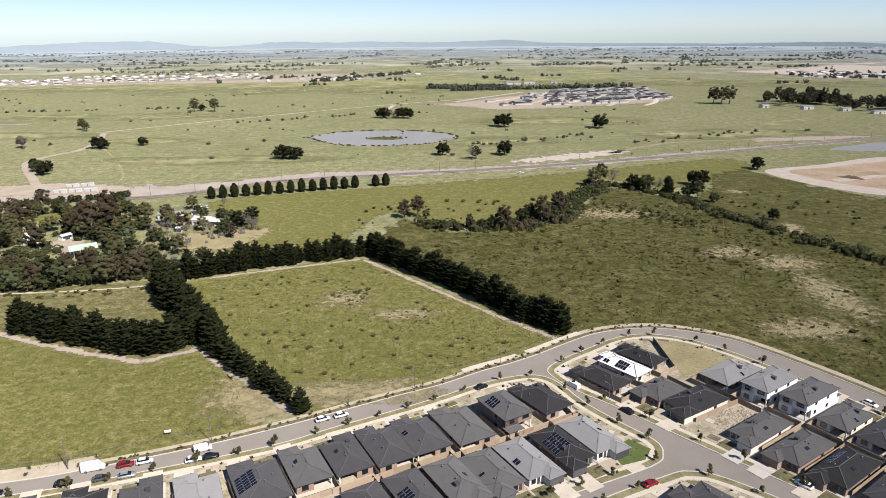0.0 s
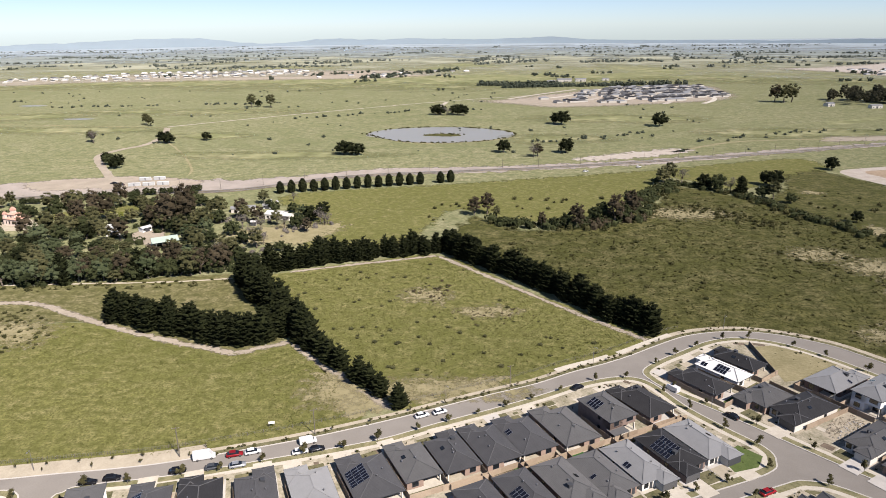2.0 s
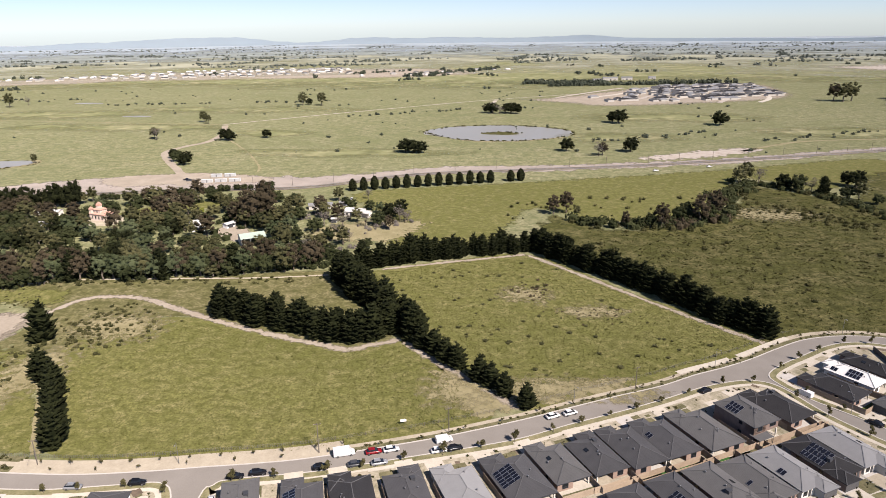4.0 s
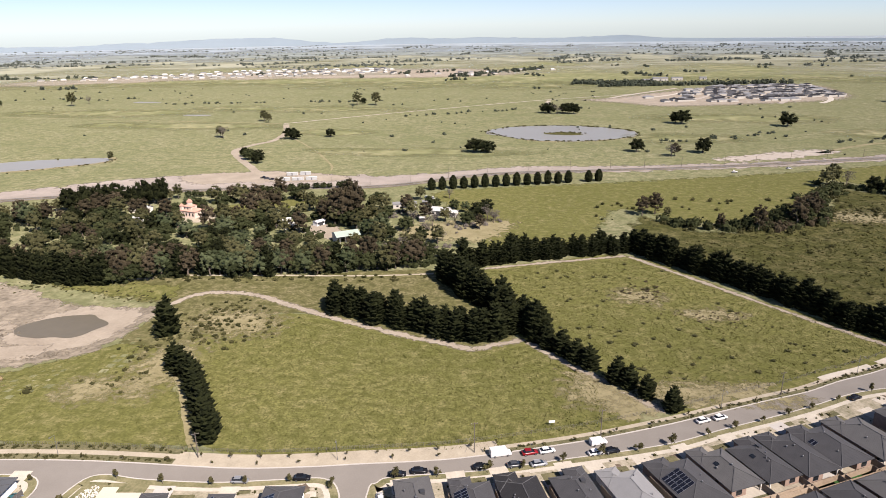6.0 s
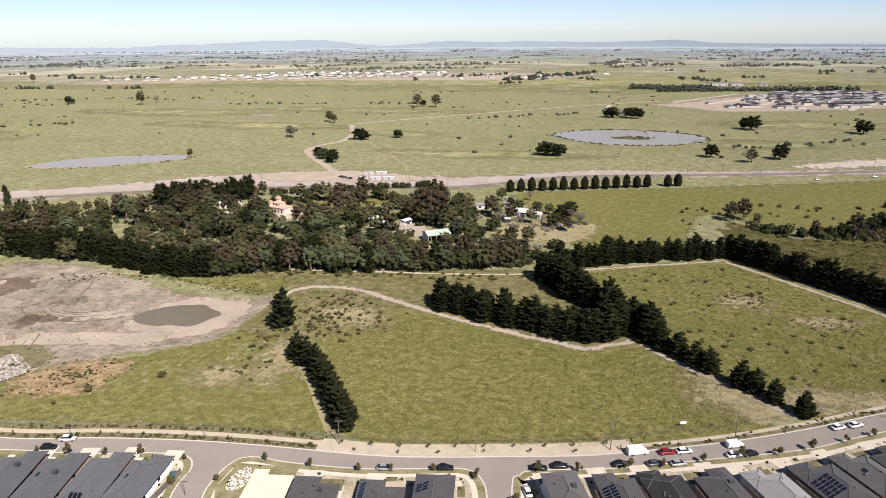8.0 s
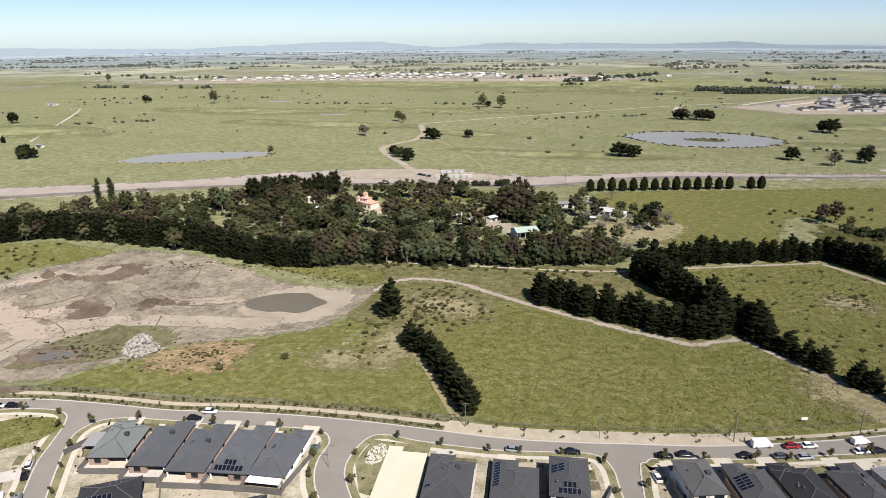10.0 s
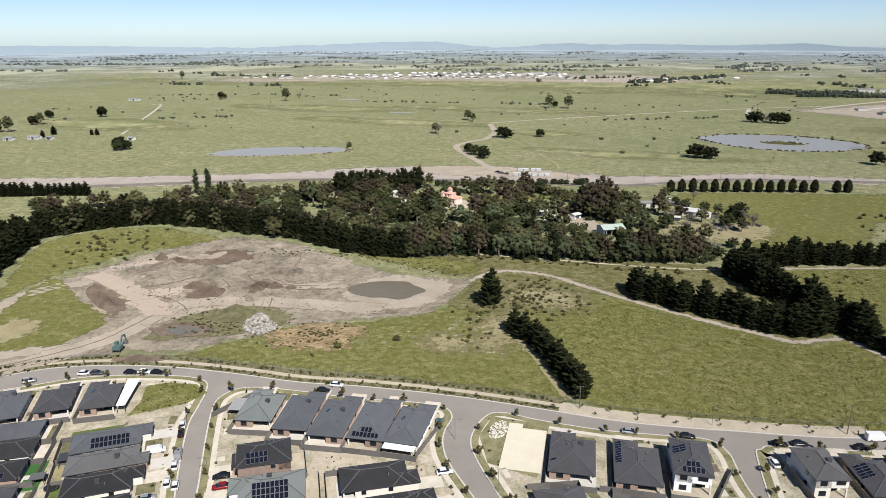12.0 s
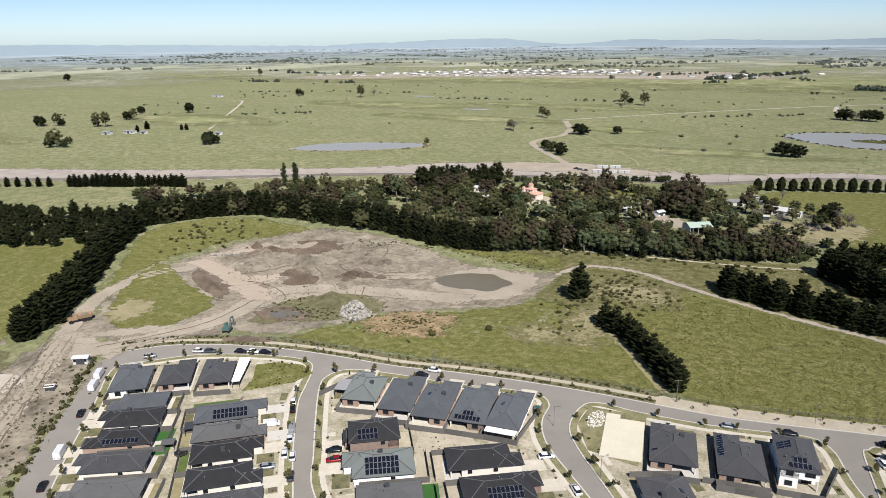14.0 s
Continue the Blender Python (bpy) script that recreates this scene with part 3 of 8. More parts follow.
track("path_hedge_block", [(-174, 245), (-140, 231), (-119, 224), (-108, 221), (-98, 227), (-88, 231)], 4.8, LINE_F, 0.03, "bare soil line along the pine block", 1.2, 2.3)
track("path_hedge_diagonal", [(-90, 230), (-74, 213), (-60, 199), (-46, 185)], 4.8, LINE_F, 0.03, "bare soil line along the pine hedge", 1.2, 2.3)
track("path_field", [(-171, 244), (-191, 254), (-213, 264), (-234, 262), (-245, 250), (-252, 232)], 5.0, LINE_F, 0.035, "pale dirt track along the field", 1.0, 2.2)
track("path_wood_edge", [(-135, 298), (-165, 292), (-208, 288), (-250, 284), (-300, 280)], 1.6, LOT_SOIL, 0.03, "worn path below the wood")
track("path_pine_row", [(-212, 195), (-202, 184), (-192, 168), (-181, 151)], 3.0, DRY, 0.03, "dry bare line beside the pine row")

# ---- the earthworks ----
field("ground_earthworks", [(-399, 99), (-368, 109), (-358, 117), (-339, 127), (-323, 134), (-314, 142), (-308, 152), (-303, 164), (-296, 181), (-280, 192), (-263, 197), (-252, 203), (-245, 220), (-244, 250), (-262, 254), (-298, 258), (-334, 274), (-368, 285), (-402, 278), (-426, 246), (-434, 206), (-431, 178), (-425, 148), (-409, 120)], SOIL_F, 0.06, "bare grey-brown earthworks with wheel tracks", 3.0, 9.0, 3.0, 4.0, feather=7.0)
field("ground_grass_island", [(-380, 113), (-400, 122), (-420, 146), (-434, 184), (-410, 174), (-390, 164), (-370, 154), (-365, 134), (-368, 122)], GRASS_F, 0.10, "grassy mound left amid the earthworks", 2.0, 6.0, 2.0, 4.0, feather=4.0)
field("ground_dark_soil", [(-398, 233), (-402, 251), (-393, 262), (-378, 263), (-366, 252), (-370, 241), (-377, 233), (-390, 231)], BROWN_SOIL_F, 0.12, "dark brown damp soil", 3.0, 6.0, 1.5, 4.0, feather=8.0)
field("ground_haul_road", [(-392, 102), (-374, 112), (-358, 128), (-349, 148), (-349, 168), (-345, 180), (-330, 188), (-308, 202), (-280, 204), (-282, 212), (-312, 211), (-336, 200), (-356, 190), (-374, 180), (-366, 166), (-358, 148), (-366, 130), (-384, 116)], TRACK_F, 0.12, "smooth haul road of trodden soil", 1.5, 8.0, 2.0, 4.0, feather=3.0)
track("path_haul_main", [(-385, 92), (-374, 101), (-365, 114), (-357, 129), (-353, 146), (-359, 166), (-361, 182), (-348, 193), (-327, 200), (-300, 205), (-272, 210)], 14.0, TRACK_F, 0.17, "smooth beige haul road of trodden soil", 1.2, 3.0)
track("path_haul_ramp", [(-358, 168), (-372, 179), (-390, 188), (-411, 196), (-427, 199)], 15.0, RAMP_F, 0.19, "smooth pale ramp of trodden soil", 1.2, 3.5)
for k in (0, 3):
    track("path_rut", [(-378 + 2.2 * k, 100), (-366 + 2.2 * k, 116), (-357 + 2.2 * k, 132), (-355 + 2.4 * k, 148), (-361 + 2.0 * k, 168)], 0.6, (DARK_SOIL, SOIL)[k % 2], 0.21 + 0.004 * k, "wheel rut along the haul road", 0.4)
field("ground_ramp", [(-428, 200), (-419, 206), (-401, 200), (-383, 189), (-370, 176), (-378, 172), (-394, 180), (-412, 190)], RAMP_F, 0.14, "smooth pale ramp of trodden soil", 1.0, 8.0, 2.0, 4.0, feather=2.5)
field("ground_pale_clay", [(-388, 193), (-383, 201), (-372, 208), (-369, 198), (-371, 186), (-377, 183)], RAMP_F, 0.15, "pale clay", 3.0, 5.0, 1.5, 2.0, feather=4.0)
field("ground_red_soil", [(-366, 194), (-367, 209), (-357, 210), (-350, 198), (-356, 190)], BROWN_SOIL_F, 0.15, "reddish brown dug soil", 2.0, 5.0, 1.5, 2.0, feather=5.0)
field("ground_pale_shelf", [(-345, 222), (-330, 232), (-306, 236), (-300, 226), (-318, 214), (-336, 212)], TRACK_F, 0.13, "trodden clay shelf", 4.0, 8.0, 1.5, 4.0, feather=9.0)
field("ground_pale_shelf_west", [(-430, 208), (-424, 226), (-408, 244), (-400, 238), (-414, 222), (-420, 208)], RAMP_F, 0.13, "pale trodden shelf of soil", 3.0, 8.0, 1.5, 4.0, feather=6.0)
field("ground_pond_rim", [(-300, 220), (-296, 246), (-276, 256), (-252, 248), (-250, 226), (-262, 210), (-286, 208)], TRACK_F, 0.12, "smooth trodden rim of the pond", 2.0, 8.0, 2.0, 4.0, feather=6.0)
field("water_muddy_pond", [(-297, 234), (-288, 243), (-273, 243), (-264, 237), (-265, 228), (-270, 224), (-284, 220), (-297, 225)], MUD_WATER, 0.2, "shallow pond of still brown water", 3.0, 9.0, 1.5, 0.0, "water")
field("ground_puddle_hollow", [(-347, 150), (-346, 164), (-335, 168), (-323, 162), (-324, 150), (-335, 145)], DARK_SOIL_F, 0.16, "damp hollow round a puddle", 1.5, 5.0, 1.0, 2.0, feather=4.0)
field("water_puddle", [(-340, 153), (-339, 159), (-333, 161), (-328, 158), (-329, 152), (-335, 150)], MUD_WATER, 0.25, "dark puddle in the earthworks", 0.5, 3.0, 1.0, 0.0, "water")
field("ground_weeds", [(-346, 145), (-348, 159), (-355, 177), (-350, 186), (-338, 196), (-329, 201), (-312, 197), (-302, 185), (-307, 172), (-314, 157), (-327, 145), (-336, 140)], VERGE_F, 0.11, "weedy slope in the earthworks", 3.0, 7.0, 1.5, 3.0, feather=7.0)
field("ground_weeds_north", [(-250, 256), (-290, 266), (-330, 280), (-372, 290), (-340, 288), (-290, 282), (-250, 274)], GRASS_F, 0.10, "weedy bank between the earthworks and the wood", 4.0, 9.0, 2.0, 4.0, feather=7.0)
track("path_haul_west", [(-412, 244), (-424, 214), (-420, 186), (-425, 163), (-421, 137), (-407, 113), (-393, 96), (-380, 80), (-364, 59), (-346, 32), (-330, 6), (-318, -20)], 10.0, TRACK_F, 0.09, "dirt haul road beside the hedge", 1.5, 2.5)
track("path_haul_south", [(-400, 104), (-390, 102), (-378, 100), (-364, 98)], 9.0, TRACK_F, 0.10, "dirt road joining the street end", 2.0, 2.0)

field("ground_west_waste", [(-366, 92), (-340, 52), (-318, 18), (-296, -20), (-334, -34), (-364, 16), (-382, 52), (-394, 72), (-400, 92), (-388, 100)], SOIL_F, 0.05, "rough waste ground of soil and weeds", 2.0, 6.0, 3.0, 4.0, feather=6.0)
field("ground_waste_spill", [(-376, 60), (-377, 74), (-384, 76), (-392, 70), (-384, 58)], PALE_F, 0.08, "pale spill of stony soil", 2.0, 5.0, 2.0, 2.0, feather=3.0)
field("ground_west_waste_grass", [(-440, 40), (-420, 72), (-402, 84), (-388, 70), (-396, 40), (-420, 10)], VERGE_F, 0.12, "weedy patch on the waste ground", 3.0, 6.0, 3.0, 4.0, feather=8.0)
for k in range(7):
    u = k * 3.0 + 1.6 * math.sin(k * 2.1)
    track("path_rut", [(-401 - u * 0.3 + 6, 106 - u * 0.5), (-389 - u * 0.5 + 5 + math.sin(k), 92 - u * 0.4), (-376 - u * 0.8 + 8 - math.sin(k * 1.7), 75 - u * 0.4), (-361 - u * 0.9 + 9 + math.sin(k * 2.3), 54 - u * 0.4), (-343 - u + 11, 27 - u * 0.4), (-327 - u + 12, 1)], 0.55, (SOIL, DARK_SOIL, SOIL)[k % 3], 0.13 + 0.004 * k, "wheel rut on the haul road", 0.9)
# spoil heaps and ruts
def heap(name, x, y, rx, ry, h, mat, seed, label, turn=0.0):
    s = Shape()
    rings, n = 7, 26
    vs = [(0, 0, h)]
    for j in range(1, rings + 1):
        r = j / rings
        for k in range(n):
            a = k * 2 * math.pi / n
            w = r * (1 + 0.25 * noise.noise((math.cos(a) * 1.6, math.sin(a) * 1.6, seed)))
            z = h * (0.5 + 0.5 * math.cos(math.pi * min(1, r))) * (1 + 0.5 * noise.noise((w * math.cos(a) * 3, w * math.sin(a) * 3, seed + 5)))
            vs.append((rx * w * math.cos(a), ry * w * math.sin(a), z - (0.25 if j == rings else 0)))
    fs = [(0, 1 + k, 1 + (k + 1) % n) for k in range(n)] + [(1 + j * n + k, 1 + (j + 1) * n + k, 1 + (j + 1) * n + (k + 1) % n, 1 + j * n + (k + 1) % n) for j in range(rings - 1) for k in range(n)]
    s.add(vs, fs)
    ob = new(name, s.mesh(name, mat, True))
    ob.matrix_basis = pose(x, y, land(x, y) + 0.02, 0, 0, turn)
    return tagged(ob, label, "soil mound")


heap("soil_mound", -392, 171, 27, 5.5, 3.6, DARK_SOIL, 1, "long dark bank of cut soil", 146)
heap("soil_mound", -372, 224, 13, 8, 4.2, SOIL, 2, "rounded grey heap of dug soil", 20)
heap("soil_mound", -359, 200, 10, 7, 3.4, BROWN_SOIL, 3, "reddish brown heap of dug soil", 50)
heap("soil_mound", -398, 222, 20, 4, 2.4, SOIL, 4, "long low heap of dug soil", 130)
heap("soil_mound", -329, 182, 18, 11, 4.2, VERGE, 6, "weed-grown heap of soil", 34)
heap("soil_mound", -313, 177, 15, 9.5, 3.4, VERGE, 7, "weedy heap with tipped rock", 124)
heap("soil_mound", -342, 240, 22, 5, 2.2, SOIL, 9, "low grey heap of soil", 10)
heap("soil_mound", -420, 78, 14, 4, 1.2, SOIL, 12, "low heap of soil beside the haul road", 60)
heap("soil_mound", -330, 128, 13, 3, 1.5, DARK_SOIL, 13, "low dark heap of soil beside the street fence", 22)
for hx, hy, hr in ((318, 522, 11), (346, 538, 14), (374, 550, 12), (402, 562, 10), (356, 516, 12), (386, 528, 15)):
    heap("soil_mound", hx, hy, hr, hr * 0.5, 1.8, BROWN_SOIL if hr % 2 else SITE_SOIL, hx, "brown heap of soil on the building site", hx)
soil_rng = random.Random(12)
for k in range(26):
    a, r = soil_rng.random() * 6.28, math.sqrt(soil_rng.random())
    heap("soil_mound", -372 + 48 * r * math.cos(a), 222 + 34 * r * math.sin(a), soil_rng.uniform(3, 10), soil_rng.uniform(2, 5), soil_rng.uniform(0.9, 2.8), soil_rng.choice((SOIL, SOIL, DARK_SOIL, TRACK_SOIL)), 20 + k, "small uneven mound of dug soil", soil_rng.uniform(0, 180))
for k in range(6):
    r = 9 + k * soil_rng.uniform(2.2, 3.2)
    pts = [(-329 + r * math.cos(radians(a)) * 1.3, 233 + r * math.sin(radians(a)) * 0.7) for a in range(soil_rng.randint(196, 230), soil_rng.randint(300, 350), 18)]
    track("path_rut", pts, 0.55, DARK_SOIL, 0.22 + 0.004 * k, "curved wheel rut in soft soil", 0.3)
for k in range(10):
    x0, y0, ang = soil_rng.uniform(-420, -300), soil_rng.uniform(170, 250), soil_rng.uniform(0, 3.14)
    pts = [(x0 + 9 * j * math.cos(ang + 0.12 * j), y0 + 9 * j * math.sin(ang + 0.12 * j)) for j in range(-2, 3)]
    track("path_rut", pts, 0.6, SOIL if k % 2 else DARK_SOIL, 0.19 + 0.004 * k, "wheel rut in soft soil", 0.4)

field("ground_dark_bank", [(-420, 194), (-404, 190), (-384, 178), (-370, 160), (-364, 152), (-374, 156), (-394, 172), (-412, 184)], DARK_SOIL_F, 0.16, "dark bank of freshly cut soil", 2.0, 6.0, 1.5, 4.0, feather=4.0)
field("ground_dry_island", [(-392, 116), (-384, 132), (-396, 146), (-408, 136), (-404, 122)], DRY_F, 0.13, "dry tan grass on the mound", 3.0, 6.0, 1.5, 4.0, feather=8.0)

# ---- north boundary of the street ----
KERB_LINE = spline([(-366, 101), (-354, 112), (-335, 121), (-313, 127), (-291, 130), (-268, 132), (-249, 136), (-230, 139), (-211, 141), (-193, 142), (-166, 143), (-146, 146), (-132, 149), (-117, 152), (-102, 156), (-72, 167), (-48, 178), (-33, 186), (-16, 195), (-1, 202.5), (12, 211), (23, 217), (34, 224), (46, 233), (58, 241), (70, 245), (81, 246), (92, 244), (101, 240), (110, 234), (117, 226), (123, 218), (134, 202), (150, 176), (182, 128)], 2.0)
SOUTH_EDGE = [(205, 95), (60, 60), (-120, 30), (-225, 0), (-284, -30), (-304, 0), (-324, 31), (-333, 42), (-341, 53), (-354, 73), (-367, 92)]
sheet("road", KERB_LINE + SOUTH_EDGE, ASPHALT, 0.03, 0, "grey worn asphalt of the estate streets", "road")


def near(x, y):
    return min(range(len(KERB_LINE)), key=lambda i: (KERB_LINE[i][0] - x) ** 2 + (KERB_LINE[i][1] - y) ** 2)


strip("kerb_north", KERB_LINE, 0.0, 0.35, KERB, 0.03, 0.14, "pale concrete kerb", "kerb")
W_END, MID, E_MID = near(-182, 143), near(-95, 158), near(40, 228)
west, middle, east, far_east = KERB_LINE[:W_END + 1], KERB_LINE[W_END:MID + 1], KERB_LINE[MID:E_MID + 1], KERB_LINE[E_MID:]
strip("verge_west", west, 0.35, 2.9, VERGE, 0.10, 0.05, "planted verge of low green tufts", "verge")
strip("footpath_west", west, 2.9, 4.9, GRAVEL, 0.09, 0.06, "pale gravel footpath", "footpath")
strip("verge_west_back", west, 4.9, 7.4, VERGE, 0.08, 0.04, "grassy strip before the field fence", "verge")
strip("verge_middle", middle, 0.35, 6.2, GRAVEL, 0.10, 0.05, "tan gravel verge with young trees", "verge")
strip("verge_east", east, 0.35, 2.0, VERGE, 0.10, 0.05, "grassy verge", "verge")
strip("verge_east_path", east, 2.0, 3.6, GRAVEL, 0.09, 0.05, "tan gravel strip beside the paddock", "verge")
for i0, i1 in ((near(8, 209), near(30, 221)), (near(32, 223), near(57, 240))):
    strip("footpath_east", KERB_LINE[i0:i1], 2.6, 5.0, CONCRETE, 0.13, 0.06, "pale concrete footpath", "footpath")
strip("verge_far_east", far_east, 0.35, 2.2, VERGE, 0.10, 0.05, "grassy verge", "verge")
strip("verge_far_east_back", far_east, 2.2, 4.6, LOT_SOIL, 0.09, 0.05, "bare soil strip beside the pasture", "verge")

# ---- blocks between the streets: raised, with kerbs all round ----
BLOCKS = {
    "west": [(-358, 93), (-351, 100), (-338, 111), (-320, 119), (-305, 123), (-297, 122), (-292.5, 116), (-289, 108), (-284, 97), (-270, 76), (-258, 60), (-236, 30), (-250, 8), (-272, -8), (-292, 2), (-315, 34), (-325, 46.5), (-342, 69), (-355, 85)],
    "mid_west": [(-282, 123.5), (-266, 127), (-246, 129), (-227, 133), (-217, 133.5), (-212.5, 129), (-212, 121), (-210, 114), (-205, 106), (-191, 91), (-172, 70), (-190, 50), (-222, 40), (-253, 62), (-265, 78), (-283, 106), (-286.5, 116)],
    "middle": [(-203.5, 132), (-199, 136.5), (-187, 136), (-168, 137), (-152, 140), (-140, 142), (-134.5, 137), (-131, 124), (-122, 96), (-134, 76), (-162, 62), (-185, 92), (-199, 110), (-204, 120)],
    "east": [(-127.5, 136), (-126, 142), (-122, 145), (-101, 150), (-75, 159), (-58, 165), (-46, 170), (-32, 178), (-15, 187), (-1, 195), (12, 203), (24, 208), (32, 208.5), (38, 204), (45, 190), (53, 179), (60.5, 169.5), (61, 163), (56, 157), (31, 145), (0, 129), (-60, 97), (-110, 72), (-122, 96)],
    "north_east": [(37, 207), (36, 213), (42, 220), (53, 228.5), (63, 236), (72, 240), (81, 240.5), (93, 236), (106, 224), (118, 208), (128, 193), (146, 164), (160, 128), (128, 112), (106, 130), (91, 147), (73, 166), (55, 186), (43, 198)],
    "south_east": [(58, 153), (66, 155), (74, 152), (90, 138), (110, 114), (80, 90), (40, 80), (0, 110), (30, 138)],
}
for key, ring in BLOCKS.items():
    line = spline(ring, 1.5, True)
    sheet("pavement_" + key, line, YARD, 0.14, 0, "bare soil and paving of the housing lots", "pavement", 0.14)
    loop = line + [line[0]]
    strip("kerb_" + key, loop, 0.0, -0.4, KERB, 0.05, 0.12, "pale concrete kerb", "kerb")
    strip("verge_" + key, loop, -0.4, -2.4, NATURE_STRIP, 0.16, 0.0, "patchy grass verge", "verge")
    strip("footpath_" + key, loop, -2.4, -3.9, CONCRETE, 0.16, 0.0, "pale concrete footpath", "footpath")

# ---- railway corridor and the bare construction strip ----
field("ground_construction_strip", [(-1100, 150), (-900, 232), (-690, 286), (-500, 376), (-420, 424), (-340, 448), (-250, 466), (-200, 476), (-124, 518), (10, 548), (130, 578), (240, 622), (420, 690), (420, 712), (240, 650), (120, 604), (-10, 574), (-110, 560), (-200, 520), (-290, 520), (-390, 500), (-480, 440), (-610, 374), (-760, 318), (-1100, 186)], BALLAST_F, 0.03, "bare gravel strip along the railway", 4.0, 14.0, 6.0, 14.0, feather=9.0)
field("ground_site_yard", [(-345, 470), (-300, 482), (-240, 490), (-238, 512), (-290, 528), (-330, 522), (-372, 500)], TRACK_F, 0.05, "pale gravel site yard", 4.0, 10.0, 4.0, 6.0, feather=8.0)
RAIL_LINE = spline([(-1100, 170), (-690, 296), (-450, 415), (-300, 462), (-202, 478), (-125, 527), (-36, 549), (60, 572), (245, 634), (420, 702), (900, 880)], 8.0)
for side, nm in ((-3.0, "near"), (2.0, "far")):
    strip("track_bed_" + nm, RAIL_LINE, side - 1.6, side + 1.6, SOIL, 0.06, 0.3, "dark ballast bed of a railway track", "railway")
    for k in (-0.75, 0.75):
        strip("rail_" + nm, RAIL_LINE, side + k - 0.06, side + k + 0.06, STEEL, 0.36, 0.15, "steel rail", "rail")
field("ground_bare_patch", [(60, 592), (110, 600), (178, 640), (168, 662), (110, 640), (66, 612)], PALE_F, 0.06, "pale bare patch beside the railway", 5.0, 10.0, 4.0, 8.0, feather=14.0)
field("ground_estate_site", [(262, 545), (320, 575), (420, 612), (520, 560), (420, 470), (310, 462)], PALE_SOIL, 0.06, "pale cleared building site with new roads", 1.0, 10.0, 4.0)
field("ground_estate_site_core", [(282, 546), (328, 565), (414, 592), (494, 556), (414, 490), (322, 484)], SITE_SOIL, 0.10, "brown dug soil of a building site", 2.0, 12.0, 4.0)
track("road_estate_site", [(300, 512), (350, 530), (400, 556), (450, 590)], 9.0, PALE_SOIL, 0.15, "pale new road through the building site", 0.6)
track("path_farm_north", [(-296, 480), (-314, 517), (-332, 544), (-351, 571), (-372, 604), (-378, 624), (-373, 652), (-363, 680), (-370, 734), (-394, 799)], 7.0, TRACK_SOIL, 0.09, "pale farm lane", 1.0)
track("path_farm_diagonal", [(-362, 716), (-304, 630), (-264, 556), (-256, 530)], 2.0, DRY, 0.07, "faint dry farm path", 1.0)
track("path_west_farm", [(-770, 574), (-960, 852), (-985, 860)], 3.4, PALE_SOIL, 0.05, "pale farm drive", 0.8)
track("path_far", [(-401, 805), (-298, 905), (-170, 1018), (-78, 1092), (60, 1180)], 3.6, PALE_SOIL, 0.05, "faint track across the plain", 1.5)
field("water_lake", [(-148, 750), (-119, 790), (-54, 804), (8, 772), (8, 724), (-46, 694), (-94, 696), (-124, 718)], WATER, 0.1, "calm blue-grey lake in the grassland", 3.0, 14.0, 5.0, 0.0, "water")
field("ground_lake_island", [(-84, 742), (-62, 752), (-42, 742), (-50, 732), (-72, 734)], ROUGH_GRASS, 0.2, "small grassy island in the lake", 2.0, 6.0, 2.0)
field("ground_lake_shore", [(-150, 746), (-118, 710), (-92, 688), (-46, 686), (10, 716), (4, 722), (-46, 693), (-94, 696), (-124, 718)], DRY_F, 0.12, "dry reedy lake shore", 2.0, 8.0, 4.0, 4.0, feather=5.0)
field("water_dam", [(-588, 490), (-580, 528), (-540, 556), (-478, 572), (-470, 552), (-515, 512), (-560, 492)], WATER, 0.1, "long calm farm dam", 2.0, 10.0, 4.0, 0.0, "water")
field("water_far_dam", [(372, 650), (400, 670), (450, 690), (530, 690), (480, 655), (416, 638)], WATER, 0.1, "small dam beyond the building site", 2.0, 10.0, 4.0, 0.0, "water")
field("ground_rail_yard", [(318, 700), (342, 738), (400, 742), (480, 730), (430, 712), (384, 700)], TRACK_F, 0.05, "bare earth yard beside the railway", 4.0, 12.0, 4.0, 8.0, feather=12.0)
field("ground_mown_strip", [(392, 820), (424, 838), (488, 886), (478, 894), (424, 862), (384, 830)], HAZED_DRY_PASTURE, 0.07, "pale mown strip of hay", 1.0, 10.0, 4.0)
track("path_hay", [(330, 812), (374, 839), (428, 862)], 4.0, HAZED_DRY_PASTURE, 0.06, "pale mown line in the grass", 1.0)
track("path_rail_side", [(158, 640), (220, 690), (270, 707), (340, 716)], 5.0, DRY, 0.06, "faint dry track towards the rail yard", 1.0)
track("path_lake_north", [(-82, 1005), (-75, 1081)], 6.0, PALE_SOIL, 0.06, "pale drive beyond the lake trees", 1.0)
field("ground_estate_far", [(17, 1131), (119, 1242), (239, 1345), (409, 1374), (385, 1121), (250, 1040), (95, 992), (30, 1030), (-45, 1095)], TRACK_F, 0.06, "cleared soil of a far housing estate", 8.0, 30.0, 10.0, 20.0, feather=40.0)
field("ground_town_far", [(-1300, 1450), (-1060, 1690), (-870, 1870), (-510, 1950), (-200, 1900), (-100, 1700), (-280, 1560), (-473, 1534), (-800, 1500), (-1200, 1330)], TRACK_F, 0.06, "cleared soil round a far town", 30.0, 80.0, 20.0, 40.0, feather=90.0)
field("ground_east_cut", [(720, 1870), (860, 1930), (1060, 2080), (1500, 2420), (1640, 2200), (1150, 1640), (1000, 1530), (850, 1560), (800, 1700)], PALE_F, 0.5, "bare cut soil in the distance", 20.0, 60.0, 15.0, 30.0, feather=90.0)

